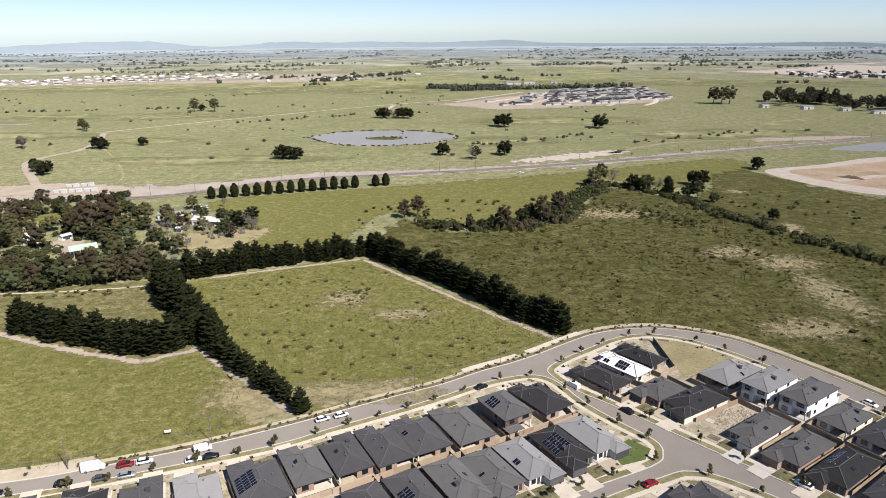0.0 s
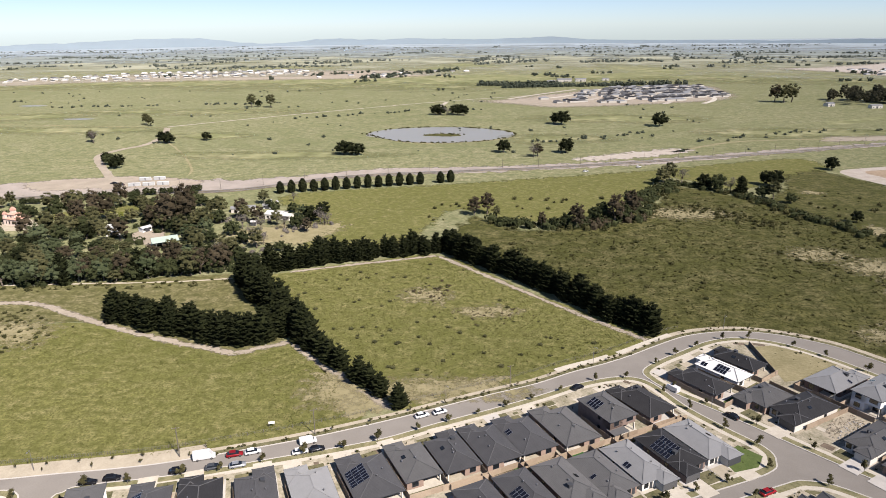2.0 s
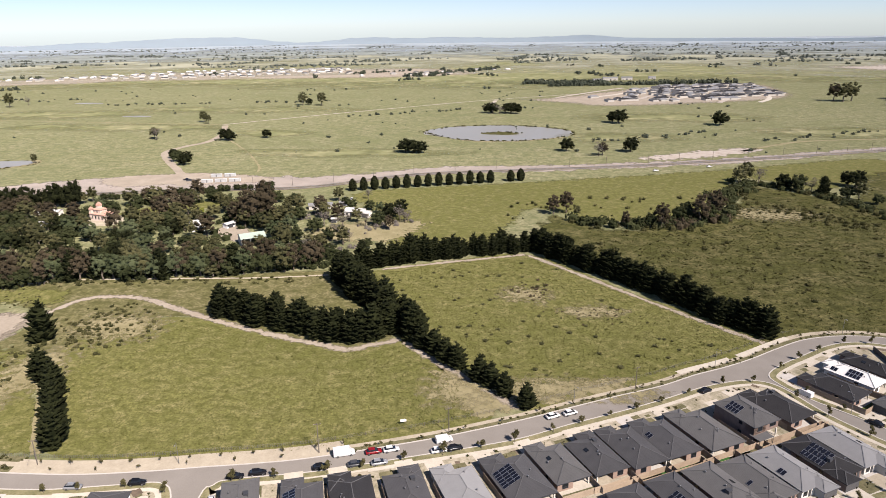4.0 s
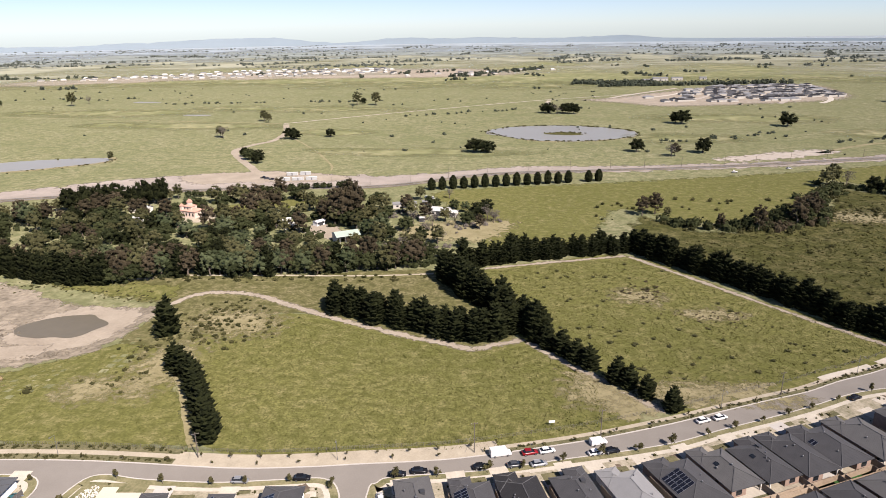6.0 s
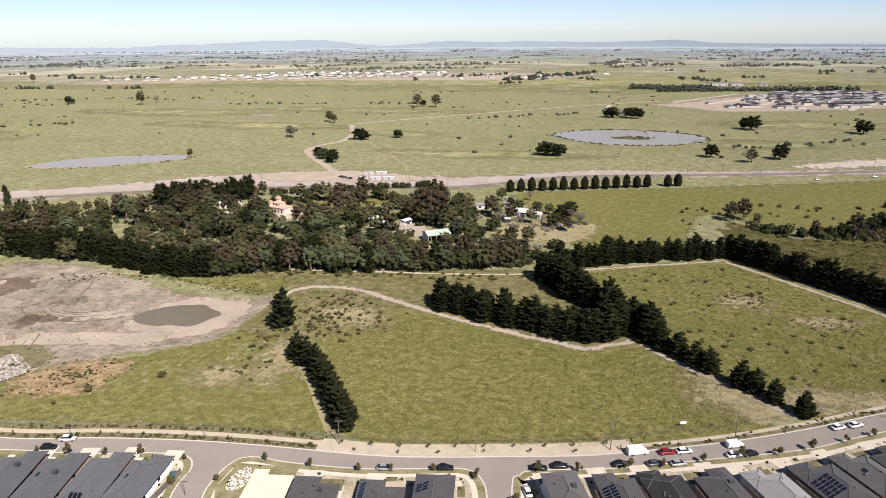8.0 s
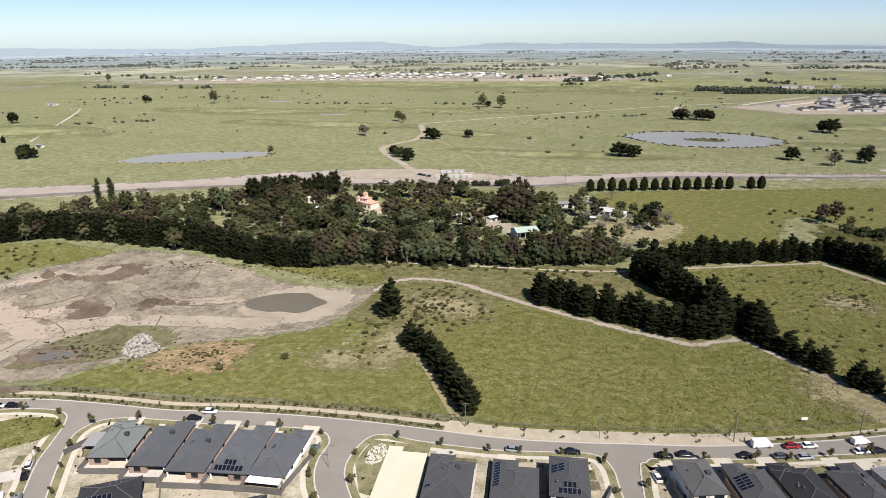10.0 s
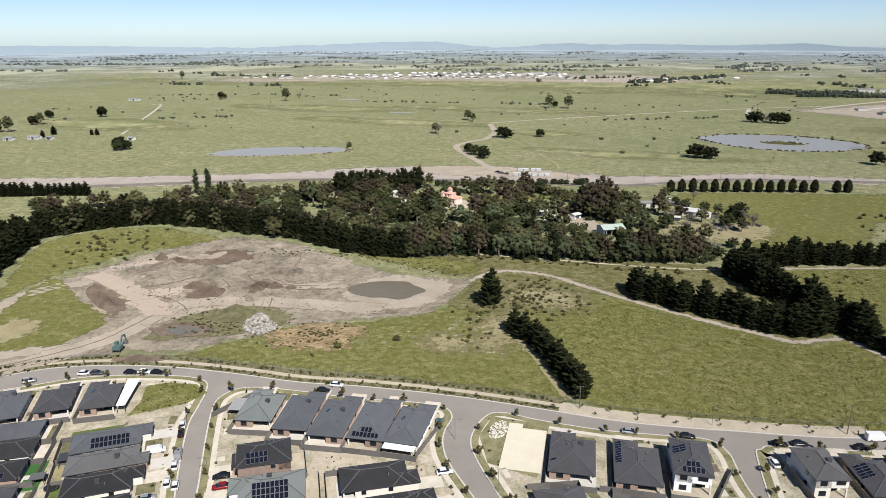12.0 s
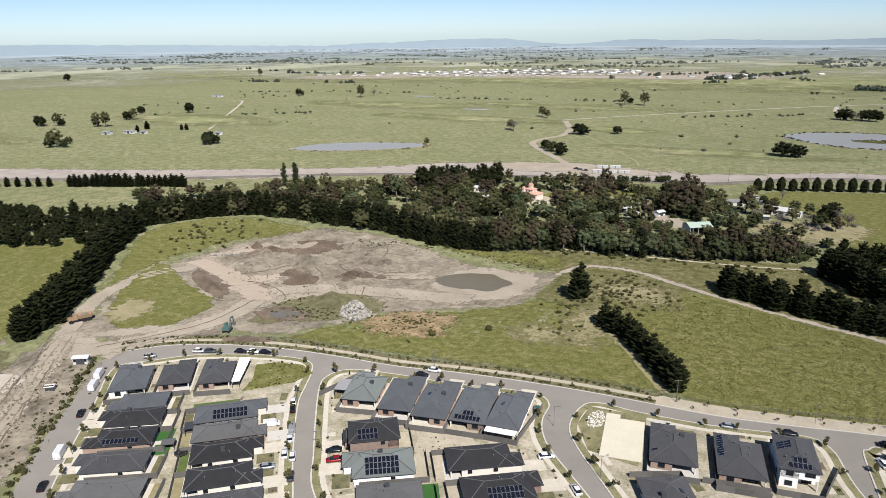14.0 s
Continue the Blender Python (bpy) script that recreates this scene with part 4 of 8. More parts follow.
# the far plain: dry grass in wide drifts, its colour paled to imitate haze; small ponds and tracks
field("ground_dry_plain", [(-2600, 1150), (-1400, 1230), (-700, 1300), (-100, 1250), (300, 1400), (900, 1300), (1900, 1200), (2400, 2300), (0, 2480), (-2900, 2300)], HAZED_DRY_PASTURE_F, 0.05, "dry grass of the far plain, paled with haze", 40.0, 120.0, 30.0, 60.0, feather=260.0)
for lay, (cx, cy, rx, ry) in enumerate(((-520, 780, 150, 40), (-200, 620, 120, 26), (-860, 640, 140, 60), (60, 720, 70, 40), (-420, 960, 180, 50), (150, 880, 130, 50), (-700, 900, 160, 60), (-330, 740, 60, 24), (320, 760, 120, 40), (-1000, 420, 120, 40))):
    field("ground_dry_drift", [(cx + rx * math.cos(a * 0.524), cy + ry * math.sin(a * 0.524)) for a in range(12)], HAZED_DRY_PASTURE_F, 0.055 + 0.02 * lay, "wide drift of dry grass paled with haze", 12.0, 40.0, 8.0, 14.0, feather=ry)
for cx, cy, rx, ry in ((-719, 1043, 24, 8), (-552, 883, 22, 7)):
    field("water_small_dam", [(cx + rx * math.cos(a * 0.785), cy + ry * math.sin(a * 0.785)) for a in range(8)], WATER, 0.1, "small pale farm dam on the plain", 2.0, 8.0, 3.0, 0.0, "water")
track("path_plain_west", [(-1300, 905), (-900, 860), (-620, 830), (-401, 805)], 3.0, DRY, 0.06, "faint straight track across the plain", 1.0)
field("ground_dam_shore", [(-592, 488), (-560, 488), (-512, 508), (-466, 550), (-476, 577), (-482, 572), (-474, 552), (-518, 514), (-560, 494), (-586, 494)], DRY_F, 0.12, "dry rim of the farm dam", 1.0, 6.0, 3.0, 2.0, feather=3.0)
# ---- trees ----
def blob(s, c, r, n=8, seed=0.0, squash=1.0, rows=5):
    """A lumpy closed core that fills a clump of leaves."""
    vs = []
    for j in range(rows + 1):
        t = math.pi * j / rows
        for k in range(n):
            a = 2 * math.pi * k / n
            q = Vector((math.sin(t) * math.cos(a), math.sin(t) * math.sin(a), math.cos(t)))
            w = r * (1 + 0.3 * noise.noise(q * 1.7 + Vector((seed, c[0], c[2]))))
            vs.append((c[0] + q.x * w, c[1] + q.y * w, c[2] + q.z * w * squash))
    s.add(vs, [(j * n + k, j * n + (k + 1) % n, (j + 1) * n + (k + 1) % n, (j + 1) * n + k) for j in range(rows) for k in range(n)])


def leaves(s, rng, c, r, count, size, squash=1.0, up=0.3):
    """Small folded sprays of leaves over the outside of a clump."""
    for _ in range(count):
        q = Vector((rng.gauss(0, 1), rng.gauss(0, 1), rng.gauss(0, 1) + up)).normalized()
        w = r * (0.78 + 0.34 * rng.random())
        p = Vector((c[0] + q.x * w, c[1] + q.y * w, c[2] + q.z * w * squash))
        nrm = (q + Vector((rng.gauss(0, 0.5), rng.gauss(0, 0.5), rng.gauss(0, 0.5)))).normalized()
        a = nrm.orthogonal().normalized()
        a.rotate(Matrix.Rotation(rng.random() * 6.28, 3, nrm))
        b = nrm.cross(a)
        k = size * (0.6 + 0.8 * rng.random())
        s.add([p - a * k, p - b * k * 0.6 + nrm * k * 0.2, p + a * k, p + b * k * 0.6 + nrm * k * 0.2], [(0, 1, 2, 3)])


def bough(s, rng, root, angle, reach, rise, spread):
    """One upswept branch: a flat tapering pad of needles with ragged tufts along its rim."""
    out = Vector((math.cos(angle), math.sin(angle), 0))
    side = Vector((-out.y, out.x, 0))
    w = reach * 0.36 * spread
    mid = root + out * reach * 0.62 + Vector((0, 0, reach * rise * 0.22))
    tip = root + out * reach + Vector((0, 0, reach * rise * 0.75 + rng.gauss(0, 0.12)))
    up = Vector((0, 0, 0.32 + 0.1 * reach))
    s.add([root + out * reach * 0.15 - up * 0.6, mid + side * w, mid + up, mid - side * w, mid - up * 0.9, tip], [(0, 2, 1), (0, 3, 2), (0, 1, 4), (0, 4, 3), (1, 2, 5), (2, 3, 5), (4, 1, 5), (3, 4, 5)])
    for k in range(5):
        v = rng.uniform(-1, 1)
        p = mid + side * w * v * 0.95 + out * reach * (0.36 - 0.34 * abs(v)) * rng.uniform(0.3, 1.0) + Vector((0, 0, rng.uniform(-0.05, 0.3) + reach * rise * 0.2))
        d = (out + side * v * 0.8 + Vector((rng.gauss(0, 0.2), rng.gauss(0, 0.2), 0.35 + rng.random() * 0.5))).normalized()
        across = d.cross(Vector((rng.gauss(0, 0.5), rng.gauss(0, 0.5), 1))).normalized()
        ln, wd = rng.uniform(0.5, 0.95), rng.uniform(0.2, 0.34)
        s.add([p - d * ln * 0.5, p + across * wd, p + d * ln, p - across * wd], [(0, 1, 2, 3)])


def make_tree(name, kind, seed, leaf, label, category="tree"):
    """Builds one tree, trunk and crown, far below the land's edge of view; copies of it are set out."""
    rng = random.Random(seed)
    root = new(name)
    trunk, crown = Shape(), Shape()
    if kind in ("pine", "cone"):
        h, r = (11.2 + rng.random(), 3.7) if kind == "pine" else (10.0, 4.0)
        trunk.tube((0, 0, -0.3), (0, 0, h * 0.85), 0.3, 0.06)
        lean = Vector((rng.gauss(0, 0.25), rng.gauss(0, 0.25), 0))
        tiers = 10
        for j in range(tiers):
            t = 0.04 + 0.92 * (j / (tiers - 1)) ** 0.95
            rr = r * (1 - t ** (2.8 if kind == "pine" else 1.9)) ** 0.85 * rng.uniform(0.88, 1.12) + 0.35
            blob(crown, (lean.x * t, lean.y * t, h * t), rr * 0.6, 6, seed + j, 0.75, 3)
            n = max(3, int(7 * rr / r) + 1)
            turn0 = rng.random() * 6.28
            for k in range(n):
                bough(crown, rng, lean * t + Vector((0, 0, h * t + rng.gauss(0, 0.38))), turn0 + 6.28 * k / n + rng.gauss(0, 0.15), rr * rng.uniform(0.82, 1.15), 0.5 - 0.28 * t, 5.2 / n)
    elif kind == "egg":
        h, r = 9.0, 2.3
        trunk.tube((0, 0, -0.3), (0, 0, h * 0.6), 0.25, 0.1)
        for j in range(9):
            t = 0.1 + 0.85 * j / 8
            rr = r * math.sin(math.pi * min(1, t * 0.88 + 0.12)) ** 0.6
            for k in range(4):
                a = 6.28 * k / 4 + rng.random()
                c = (rr * 0.45 * math.cos(a), rr * 0.45 * math.sin(a), h * t)
                blob(crown, c, rr * 0.55, 6, seed + j)
                leaves(crown, rng, c, rr * 0.62, 14, 0.35)
    elif kind in ("gum", "round"):
        h = 11 + rng.random() * 2.5 if kind == "gum" else 8.0
        fork = Vector((rng.uniform(-0.5, 0.5), rng.uniform(-0.5, 0.5), h * 0.24))
        trunk.tube((0, 0, -0.3), fork, 0.36, 0.24)
        wide, deep = rng.uniform(3.0, 3.8), h * (0.36 if kind == "gum" else 0.4)
        mid = h * 0.93 - deep
        for k in range(4):
            a = 1.57 * k + rng.random()
            blob(crown, (wide * 0.35 * math.cos(a), wide * 0.35 * math.sin(a), mid + deep * rng.uniform(-0.25, 0.35)), wide * 0.52, 7, seed + 50 + k, 0.9, 4)
        for k in range(20):
            a = 2.4 * k + rng.random() * 0.5
            t = 0.98 - 1.75 * (k + rng.random()) / 20
            d = wide * math.sqrt(max(0.02, 1 - t * t)) * rng.uniform(0.72, 1.05)
            c = Vector((d * math.cos(a), d * math.sin(a), mid + deep * t))
            if k % 5 == 4:
                trunk.tube(fork, c, 0.15, 0.05, 5)
            q = rng.uniform(0.8, 1.45) * (1.0 if kind == "gum" else 1.08)
            blob(crown, c, q * 0.74, 5, seed + k, 0.85, 3)
            leaves(crown, rng, c, q, 21, 0.31, 0.9)
    elif kind == "sparse":
        h = 8.0
        trunk.tube((0, 0, -0.3), (0, 0, h * 0.35), 0.25, 0.18)
        for k in range(12):
            a = 6.28 * k / 12 + rng.random()
            d = rng.uniform(0.8, 2.6)
            c = Vector((d * math.cos(a), d * math.sin(a), h * rng.uniform(0.4, 0.95)))
            trunk.tube((0, 0, h * 0.33), c, 0.1, 0.02, 5)
            leaves(crown, rng, c, 1.2, 34, 0.22, 0.9)
    elif kind == "street":
        h = 3.6
        trunk.tube((0, 0, -0.1), (0, 0, h * 0.55), 0.07, 0.05, 6)
        for k in range(6):
            c = (rng.gauss(0, 0.35), rng.gauss(0, 0.35), h * rng.uniform(0.45, 0.95))
            blob(crown, c, 0.38, 6, seed + k)
            leaves(crown, rng, c, 0.55, 26, 0.17)
    elif kind == "sapling":
        h = 1.7
        trunk.tube((0, 0, -0.1), (0, 0, h * 0.7), 0.04, 0.03, 5)
        for k in range(3):
            c = (rng.gauss(0, 0.16), rng.gauss(0, 0.16), h * rng.uniform(0.5, 0.95))
            blob(crown, c, 0.2, 5, seed + k)
            leaves(crown, rng, c, 0.34, 14, 0.14)
    elif kind == "poplar":
        h = 15.0
        trunk.tube((0, 0, -0.3), (0, 0, h * 0.8), 0.3, 0.08)
        for j in range(14):
            t = 0.12 + 0.86 * j / 13
            rr = 1.5 * math.sin(math.pi * (0.12 + 0.8 * t)) ** 0.7
            c = (rng.gauss(0, 0.3), rng.gauss(0, 0.3), h * t)
            blob(crown, c, rr * 0.7, 6, seed + j)
            leaves(crown, rng, c, rr, 40, 0.3)
    part("trunk", trunk.mesh("trunk", BARK, True), None, root)
    part("crown", crown, leaf, root)
    return tagged(root, label, category)


NURSERY = {}
for key, nm, kind, leaf, label, count in (
        ("pine", "pine_tree", "pine", PINE_LEAF, "dense dark green pine grown into a hedge", 4),
        ("cone", "pine_tree", "cone", PINE_LEAF, "broad dark green pine on grass", 3),
        ("egg", "cypress_tree", "egg", PINE_LEAF, "clipped dark cypress in a row", 2),
        ("gum", "gum_tree", "gum", GUM_LEAF, "olive green gum tree with a ragged crown", 4),
        ("rusty", "gum_tree", "gum", RUSTY_LEAF, "tall gum tree with rusty brown foliage", 3),
        ("silver", "gum_tree", "gum", SILVER_LEAF, "grey-green gum tree with a fine ragged crown", 3),
        ("deep", "broadleaf_tree", "round", DEEP_LEAF, "full dark green broadleaf tree", 4),
        ("dark", "cypress_pine", "round", PINE_LEAF, "round dark pine crown on open grass", 3),
        ("yellow", "wattle_tree", "round", YELLOW_LEAF, "rounded yellow-green wattle bush", 2),
        ("grey", "bare_tree", "sparse", GREY_LEAF, "half-bare grey tree with thin twigs", 2),
        ("street", "street_tree", "street", STREET_LEAF, "young street tree on the grass verge", 3),
        ("sapling", "sapling", "sapling", STREET_LEAF, "newly planted sapling on the verge", 2),
        ("poplar", "poplar_tree", "poplar", DEEP_LEAF, "tall slim green poplar tree", 2)):
    NURSERY[key] = [make_tree(nm, kind, 100 + 17 * i + len(key) * 31, leaf, label) for i in range(count)]
USED = set()


def plant(key, x, y, size=1.0, tall=1.0, group="", label=""):
    """Sets one tree on the land; the first of each sort is the built one, the rest are copies."""
    rng = random.Random(int(x * 131 + y * 977))
    src = rng.choice(NURSERY[key])
    m = pose(x, y, land(x, y), 0, 0, rng.random() * 360)
    if src.name not in USED:
        USED.add(src.name)
        src.matrix_basis = m @ Matrix.Diagonal((size, size, size * tall, 1))
        ob = src
    else:
        ob = copy_thing(src, m)
        ob.scale = (size, size, size * tall)
    return tagged(ob, label, "", group)


def row(key, pts, gap, size, tall=1.0, wobble=0.5, group="", seed=1, label=""):
    rng = random.Random(seed)
    line = spline(pts, 0.5)
    run, last = gap, line[0]
    for p in line:
        run += math.dist(p, last)
        last = p
        if run >= gap:
            run = 0
            plant(key, p[0] + rng.gauss(0, wobble), p[1] + rng.gauss(0, wobble), size * rng.uniform(0.82, 1.12), tall * rng.uniform(0.9, 1.12), group, label)


# pine hedges round the paddock
row("pine", [(-38, 341), (-9, 309), (21, 272), (47, 241)], 3.1, 1.1, 0.95, 0.9, "pine hedge east of the paddock", 3)
row("pine", [(-121, 309), (-100, 318), (-80, 327), (-42, 340)], 3.0, 1.05, 1.0, 0.9, "pine hedge north of the paddock", 5)
row("pine", [(-130, 293), (-121, 281), (-106, 259), (-90, 238), (-84, 229)], 2.3, 1.2, 1.0, 1.9, "pine hedge west of the paddock", 6)
for x, y, k in ((-82, 225, 1.0), (-77, 221, 1.0), (-72.5, 214.5, 0.98), (-68, 211, 0.95), (-60, 202, 1.0), (-56, 199, 0.92), (-51.5, 193.5, 0.85), (-44.5, 186.5, 0.86)):
    plant("cone", x, y, k, 0.92, "pine hedge west of the paddock")
row("pine", [(-171, 250), (-156, 243), (-138, 237), (-119, 230), (-110, 229), (-100, 233), (-92, 238)], 2.3, 1.14, 0.95, 1.5, "pine block", 8)
row("pine", [(-409, 94), (-421, 117), (-437, 141), (-460, 170), (-480, 199), (-497, 224)], 2.7, 1.24, 0.98, 1.6, "pine hedge beside the haul road", 10)
plant("cone", -227, 221, 1.5, 1.05, label="single broad dark pine beside the field track")
for x, y, k in ((-210, 195, 1.0), (-205.5, 191, 1.05), (-200, 187, 1.0), (-196.5, 182, 1.05), (-193, 176.5, 1.0), (-189, 171, 1.08), (-185, 165, 1.05), (-181, 159.5, 1.05), (-178.5, 155, 1.1)):
    plant("cone", x, y, k, 0.95, "pine row in the meadow")
# clipped cypresses beside the railway
for i in range(17):
    if i != 14:
        plant("egg", -163 + 120 * i / 16, 470 + 38.5 * i / 16, 1.38, 0.7 + 0.05 * (i % 3), "cypress row beside the railway")

# the wood round the farm and the domed building
FRONT = [(-497, 228), (-480, 252), (-458, 272), (-424, 280), (-396, 284), (-366, 287), (-340, 281), (-306, 275), (-276, 277), (-248, 281), (-220, 284), (-192, 290), (-168, 296), (-143, 304)]
rng = random.Random(5)
for i, p in enumerate(spline(FRONT, 1.0)):
    if i % 4 == 0:
        pick = "pine" if p[0] < -290 else rng.choice(("gum", "deep", "silver", "rusty", "pine", "deep"))
        plant(pick, p[0] + rng.gauss(0, 0.7), p[1] + 3 + rng.gauss(0, 0.8), 1.08 if pick == "pine" else 1.2, 1.22 if pick == "pine" else 0.9, "front of the wood")
for i, p in enumerate(spline(FRONT, 1.0)):
    if i % 6 == 3:
        plant(rng.choice(("deep", "gum", "deep", "rusty")) if p[0] > -330 else rng.choice(("deep", "dark", "rusty")), p[0] + rng.gauss(0, 1.0), p[1] + 9 + rng.gauss(0, 1.5), 1.2, 1.0, "front of the wood")
WOOD = FRONT + [(-128, 322), (-150, 336), (-176, 352), (-186, 380), (-186, 420), (-200, 444), (-230, 448), (-260, 440), (-290, 428), (-330, 408), (-390, 378), (-446, 352), (-490, 312), (-560, 282), (-520, 250)]
CLEAR = [(-298, 368, 8), (-302, 376, 9), (-295, 375, 10), (-290, 364, 9), (-190, 336, 7), (-202, 343, 6), (-232, 360, 6), (-299, 386, 15), (-287, 400, 14), (-270, 412, 13), (-250, 415, 12), (-341, 392, 8), (-196, 350, 12), (-206, 360, 12), (-214, 372, 5), (-238, 374, 7), (-172, 414, 9), (-190, 398, 5), (-233, 424, 8), (-264, 398, 7), (-322, 398, 7)]
placed = []
for _ in range(4200):
    x, y = rng.uniform(-565, -125), rng.uniform(230, 450)
    if not inside(x, y, WOOD) or any(math.hypot(x - a, y - b) < c for a, b, c in CLEAR) or any((x - a) ** 2 + (y - b) ** 2 < 30 for a, b in placed):
        continue
    if len(placed) > 270:
        break
    placed.append((x, y))
    if x < -430:
        pick = rng.choice(("deep", "gum", "deep", "rusty", "dark"))
    elif y > 360 and x < -350:
        pick = rng.choice(("dark", "deep", "deep", "rusty"))
    else:
        pick = rng.choice(("gum", "deep", "rusty", "gum", "deep", "dark", "silver", "gum", "deep", "deep", "rusty"))
    low = 0.6 if -228 < x < -160 and y < 346 else 1.0
    plant(pick, x, y, rng.uniform(0.9, 1.5) * (0.85 if low < 1 else 1), rng.uniform(0.62, 0.92) * low, "wood round the farm")
for x, y, k in ((-203, 378, 1.95), (-209, 386, 1.6), (-197, 388, 1.7), (-214, 380, 1.3), (-203, 402, 1.75), (-262, 386, 1.25), (-268, 392, 1.3), (-257, 394, 1.2)):
    plant("rusty", x, y, k, 1.0, "tall gums in the wood")
for x, y, k in ((-268, 404, 0.5), (-246, 404, 0.5), (-262, 285, 0.6), (-240, 290, 0.6), (-186, 398, 0.5), (-312, 340, 0.6), (-320, 372, 0.55)):
    plant("yellow", x, y, k, 0.9)
row("deep", [(-330, 432), (-296, 446), (-258, 462), (-222, 474)], 5.0, 0.72, 0.8, 1.0, "shelter belt beside the railway", 21)
row("gum", [(-490, 325), (-440, 352), (-400, 385), (-360, 408), (-330, 428)], 6.0, 0.85, 0.9, 2.0, "shelter belt beside the railway", 22)
row("dark", [(-392, 392), (-370, 402), (-350, 414), (-336, 420)], 3.8, 1.5, 1.3, 1.5, "tall dark pines behind the domed building", 23)


def grove(name, spots, keys, label, leaf=PINE_LEAF):
    """Many trees that stand too close and far to tell apart, joined into one."""
    rr = random.Random(len(spots))
    s = Shape()
    for x, y, k in spots:
        crown = [c for c in rr.choice(NURSERY[rr.choice(keys)]).children if c.name.startswith("crown")][0].data
        a, z0 = rr.random() * 6.28, land(x, y)
        ca, sa = math.cos(a) * k, math.sin(a) * k
        s.add([(x + v.co.x * ca - v.co.y * sa, y + v.co.x * sa + v.co.y * ca, z0 + v.co.z * k) for v in crown.vertices], [tuple(f.vertices) for f in crown.polygons])
    tagged(new(name, s.mesh(name, leaf)), label, "wood", kind="stuff")


rng = random.Random(31)
grove("pine_wood", [(-486 - 150 * u - 5 * k + rng.gauss(0, 1.8), 196 - 26 * math.sin(u * 3.1) + k * 13 - u * 16 + rng.gauss(0, 1.8), rng.uniform(0.9, 1.15)) for k in range(5) for u in [i / 20 for i in range(21)]], ("dark", "dark", "pine"), "dense dark pine wood beyond the west hedge")
grove("pine_belt", [(-640 + 82 * i / 20 + rng.gauss(0, 0.5), 288 + 34 * i / 20 + rng.gauss(0, 0.5), rng.uniform(0.75, 0.9)) for i in range(21)] + [(-700 + 45 * i / 6, 262 + 20 * i / 6, 0.65) for i in range(7)], ("pine",), "dark pine row beside the railway")
grove("far_wood_east", [(rng.uniform(505, 615), 1052 + rng.uniform(-26, 44) + rng.gauss(0, 6), rng.uniform(1.4, 2.1)) for _ in range(42)] + [(rng.uniform(590, 690), 962 + rng.uniform(-14, 40), rng.uniform(1.2, 1.8)) for _ in range(26)] + [(rng.uniform(560, 600), 985 + rng.uniform(-10, 10), rng.uniform(0.8, 1.2)) for _ in range(8)], ("gum", "deep", "rusty"), "dark gum wood on the eastern plain", DARK_GUM)
for x, y in ((-486, 352), (-477, 355), (-481, 359)):
    plant("poplar", x, y, 1.45, 0.8)
plant("deep", -458, 346, 1.3, 1.2)

# about the farmhouse and along the creek
for x, y, key, k in ((-123, 399, "dark", 1.05), (-117, 395, "grey", 1.0), (-135, 380, "grey", 0.9), (-128, 383, "deep", 0.9), (-112, 392, "grey", 0.8), (-120, 374, "rusty", 0.6), (-148, 377, "grey", 1.0), (-154, 390, "rusty", 0.9), (-160, 380, "grey", 1.0), (-119, 412, "dark", 0.95), (-113, 389, "grey", 0.9), (-171, 338, "gum", 1.0), (-157, 334, "grey", 0.9), (-148, 330, "gum", 0.8), (-178, 392, "deep", 0.9), (-168, 402, "rusty", 0.9), (-182, 380, "gum", 1.0), (-162, 368, "deep", 0.9), (-174, 362, "silver", 0.9), (-142, 388, "gum", 0.7), (-140, 418, "deep", 0.7), (-184, 410, "gum", 0.9), (-192, 426, "deep", 0.9), (-132, 410, "silver", 0.6), (-168, 352, "deep", 0.8), (-166, 440, "gum", 0.7), (-152, 420, "deep", 0.7), (-158, 428, "deep", 0.65), (-147, 446, "grey", 0.7), (-164, 396, "gum", 0.8), (-150, 364, "grey", 0.8), (-138, 350, "grey", 0.6), (-126, 340, "deep", 0.6), (-150, 352, "deep", 0.8), (-140, 344, "gum", 0.8)):
    plant(key, x, y, k * 1.35, 0.85, "farmhouse garden")
for x, y, key, k in ((-24, 413, "rusty", 0.9), (-16, 417, "rusty", 1.0), (-10, 408, "gum", 0.5), (60, 396, "rusty", 1.15), (54, 402, "deep", 1.2), (66, 402, "deep", 1.1), (72, 410, "rusty", 1.1), (48, 398, "deep", 1.0), (36, 386, "rusty", 0.95), (30, 388, "deep", 0.9), (24, 386, "deep", 0.7), (8, 385, "deep", 0.6), (0, 388, "deep", 0.6), (16, 388, "rusty", 0.6), (-8, 392, "deep", 0.5), (120, 508, "gum", 1.1), (128, 504, "grey", 1.2), (113, 500, "gum", 1.0), (140, 490, "dark", 1.1), (147, 484, "deep", 1.2), (155, 480, "grey", 1.1), (160, 473, "pine", 0.9), (170, 462, "deep", 0.9), (176, 458, "gum", 0.9), (183, 448, "deep", 0.7), (192, 497, "dark", 1.25), (188, 502, "dark", 1.1), (202, 402, "dark", 0.75)):
    plant(key, x, y, k * 1.3, 0.95, "trees along the creek")

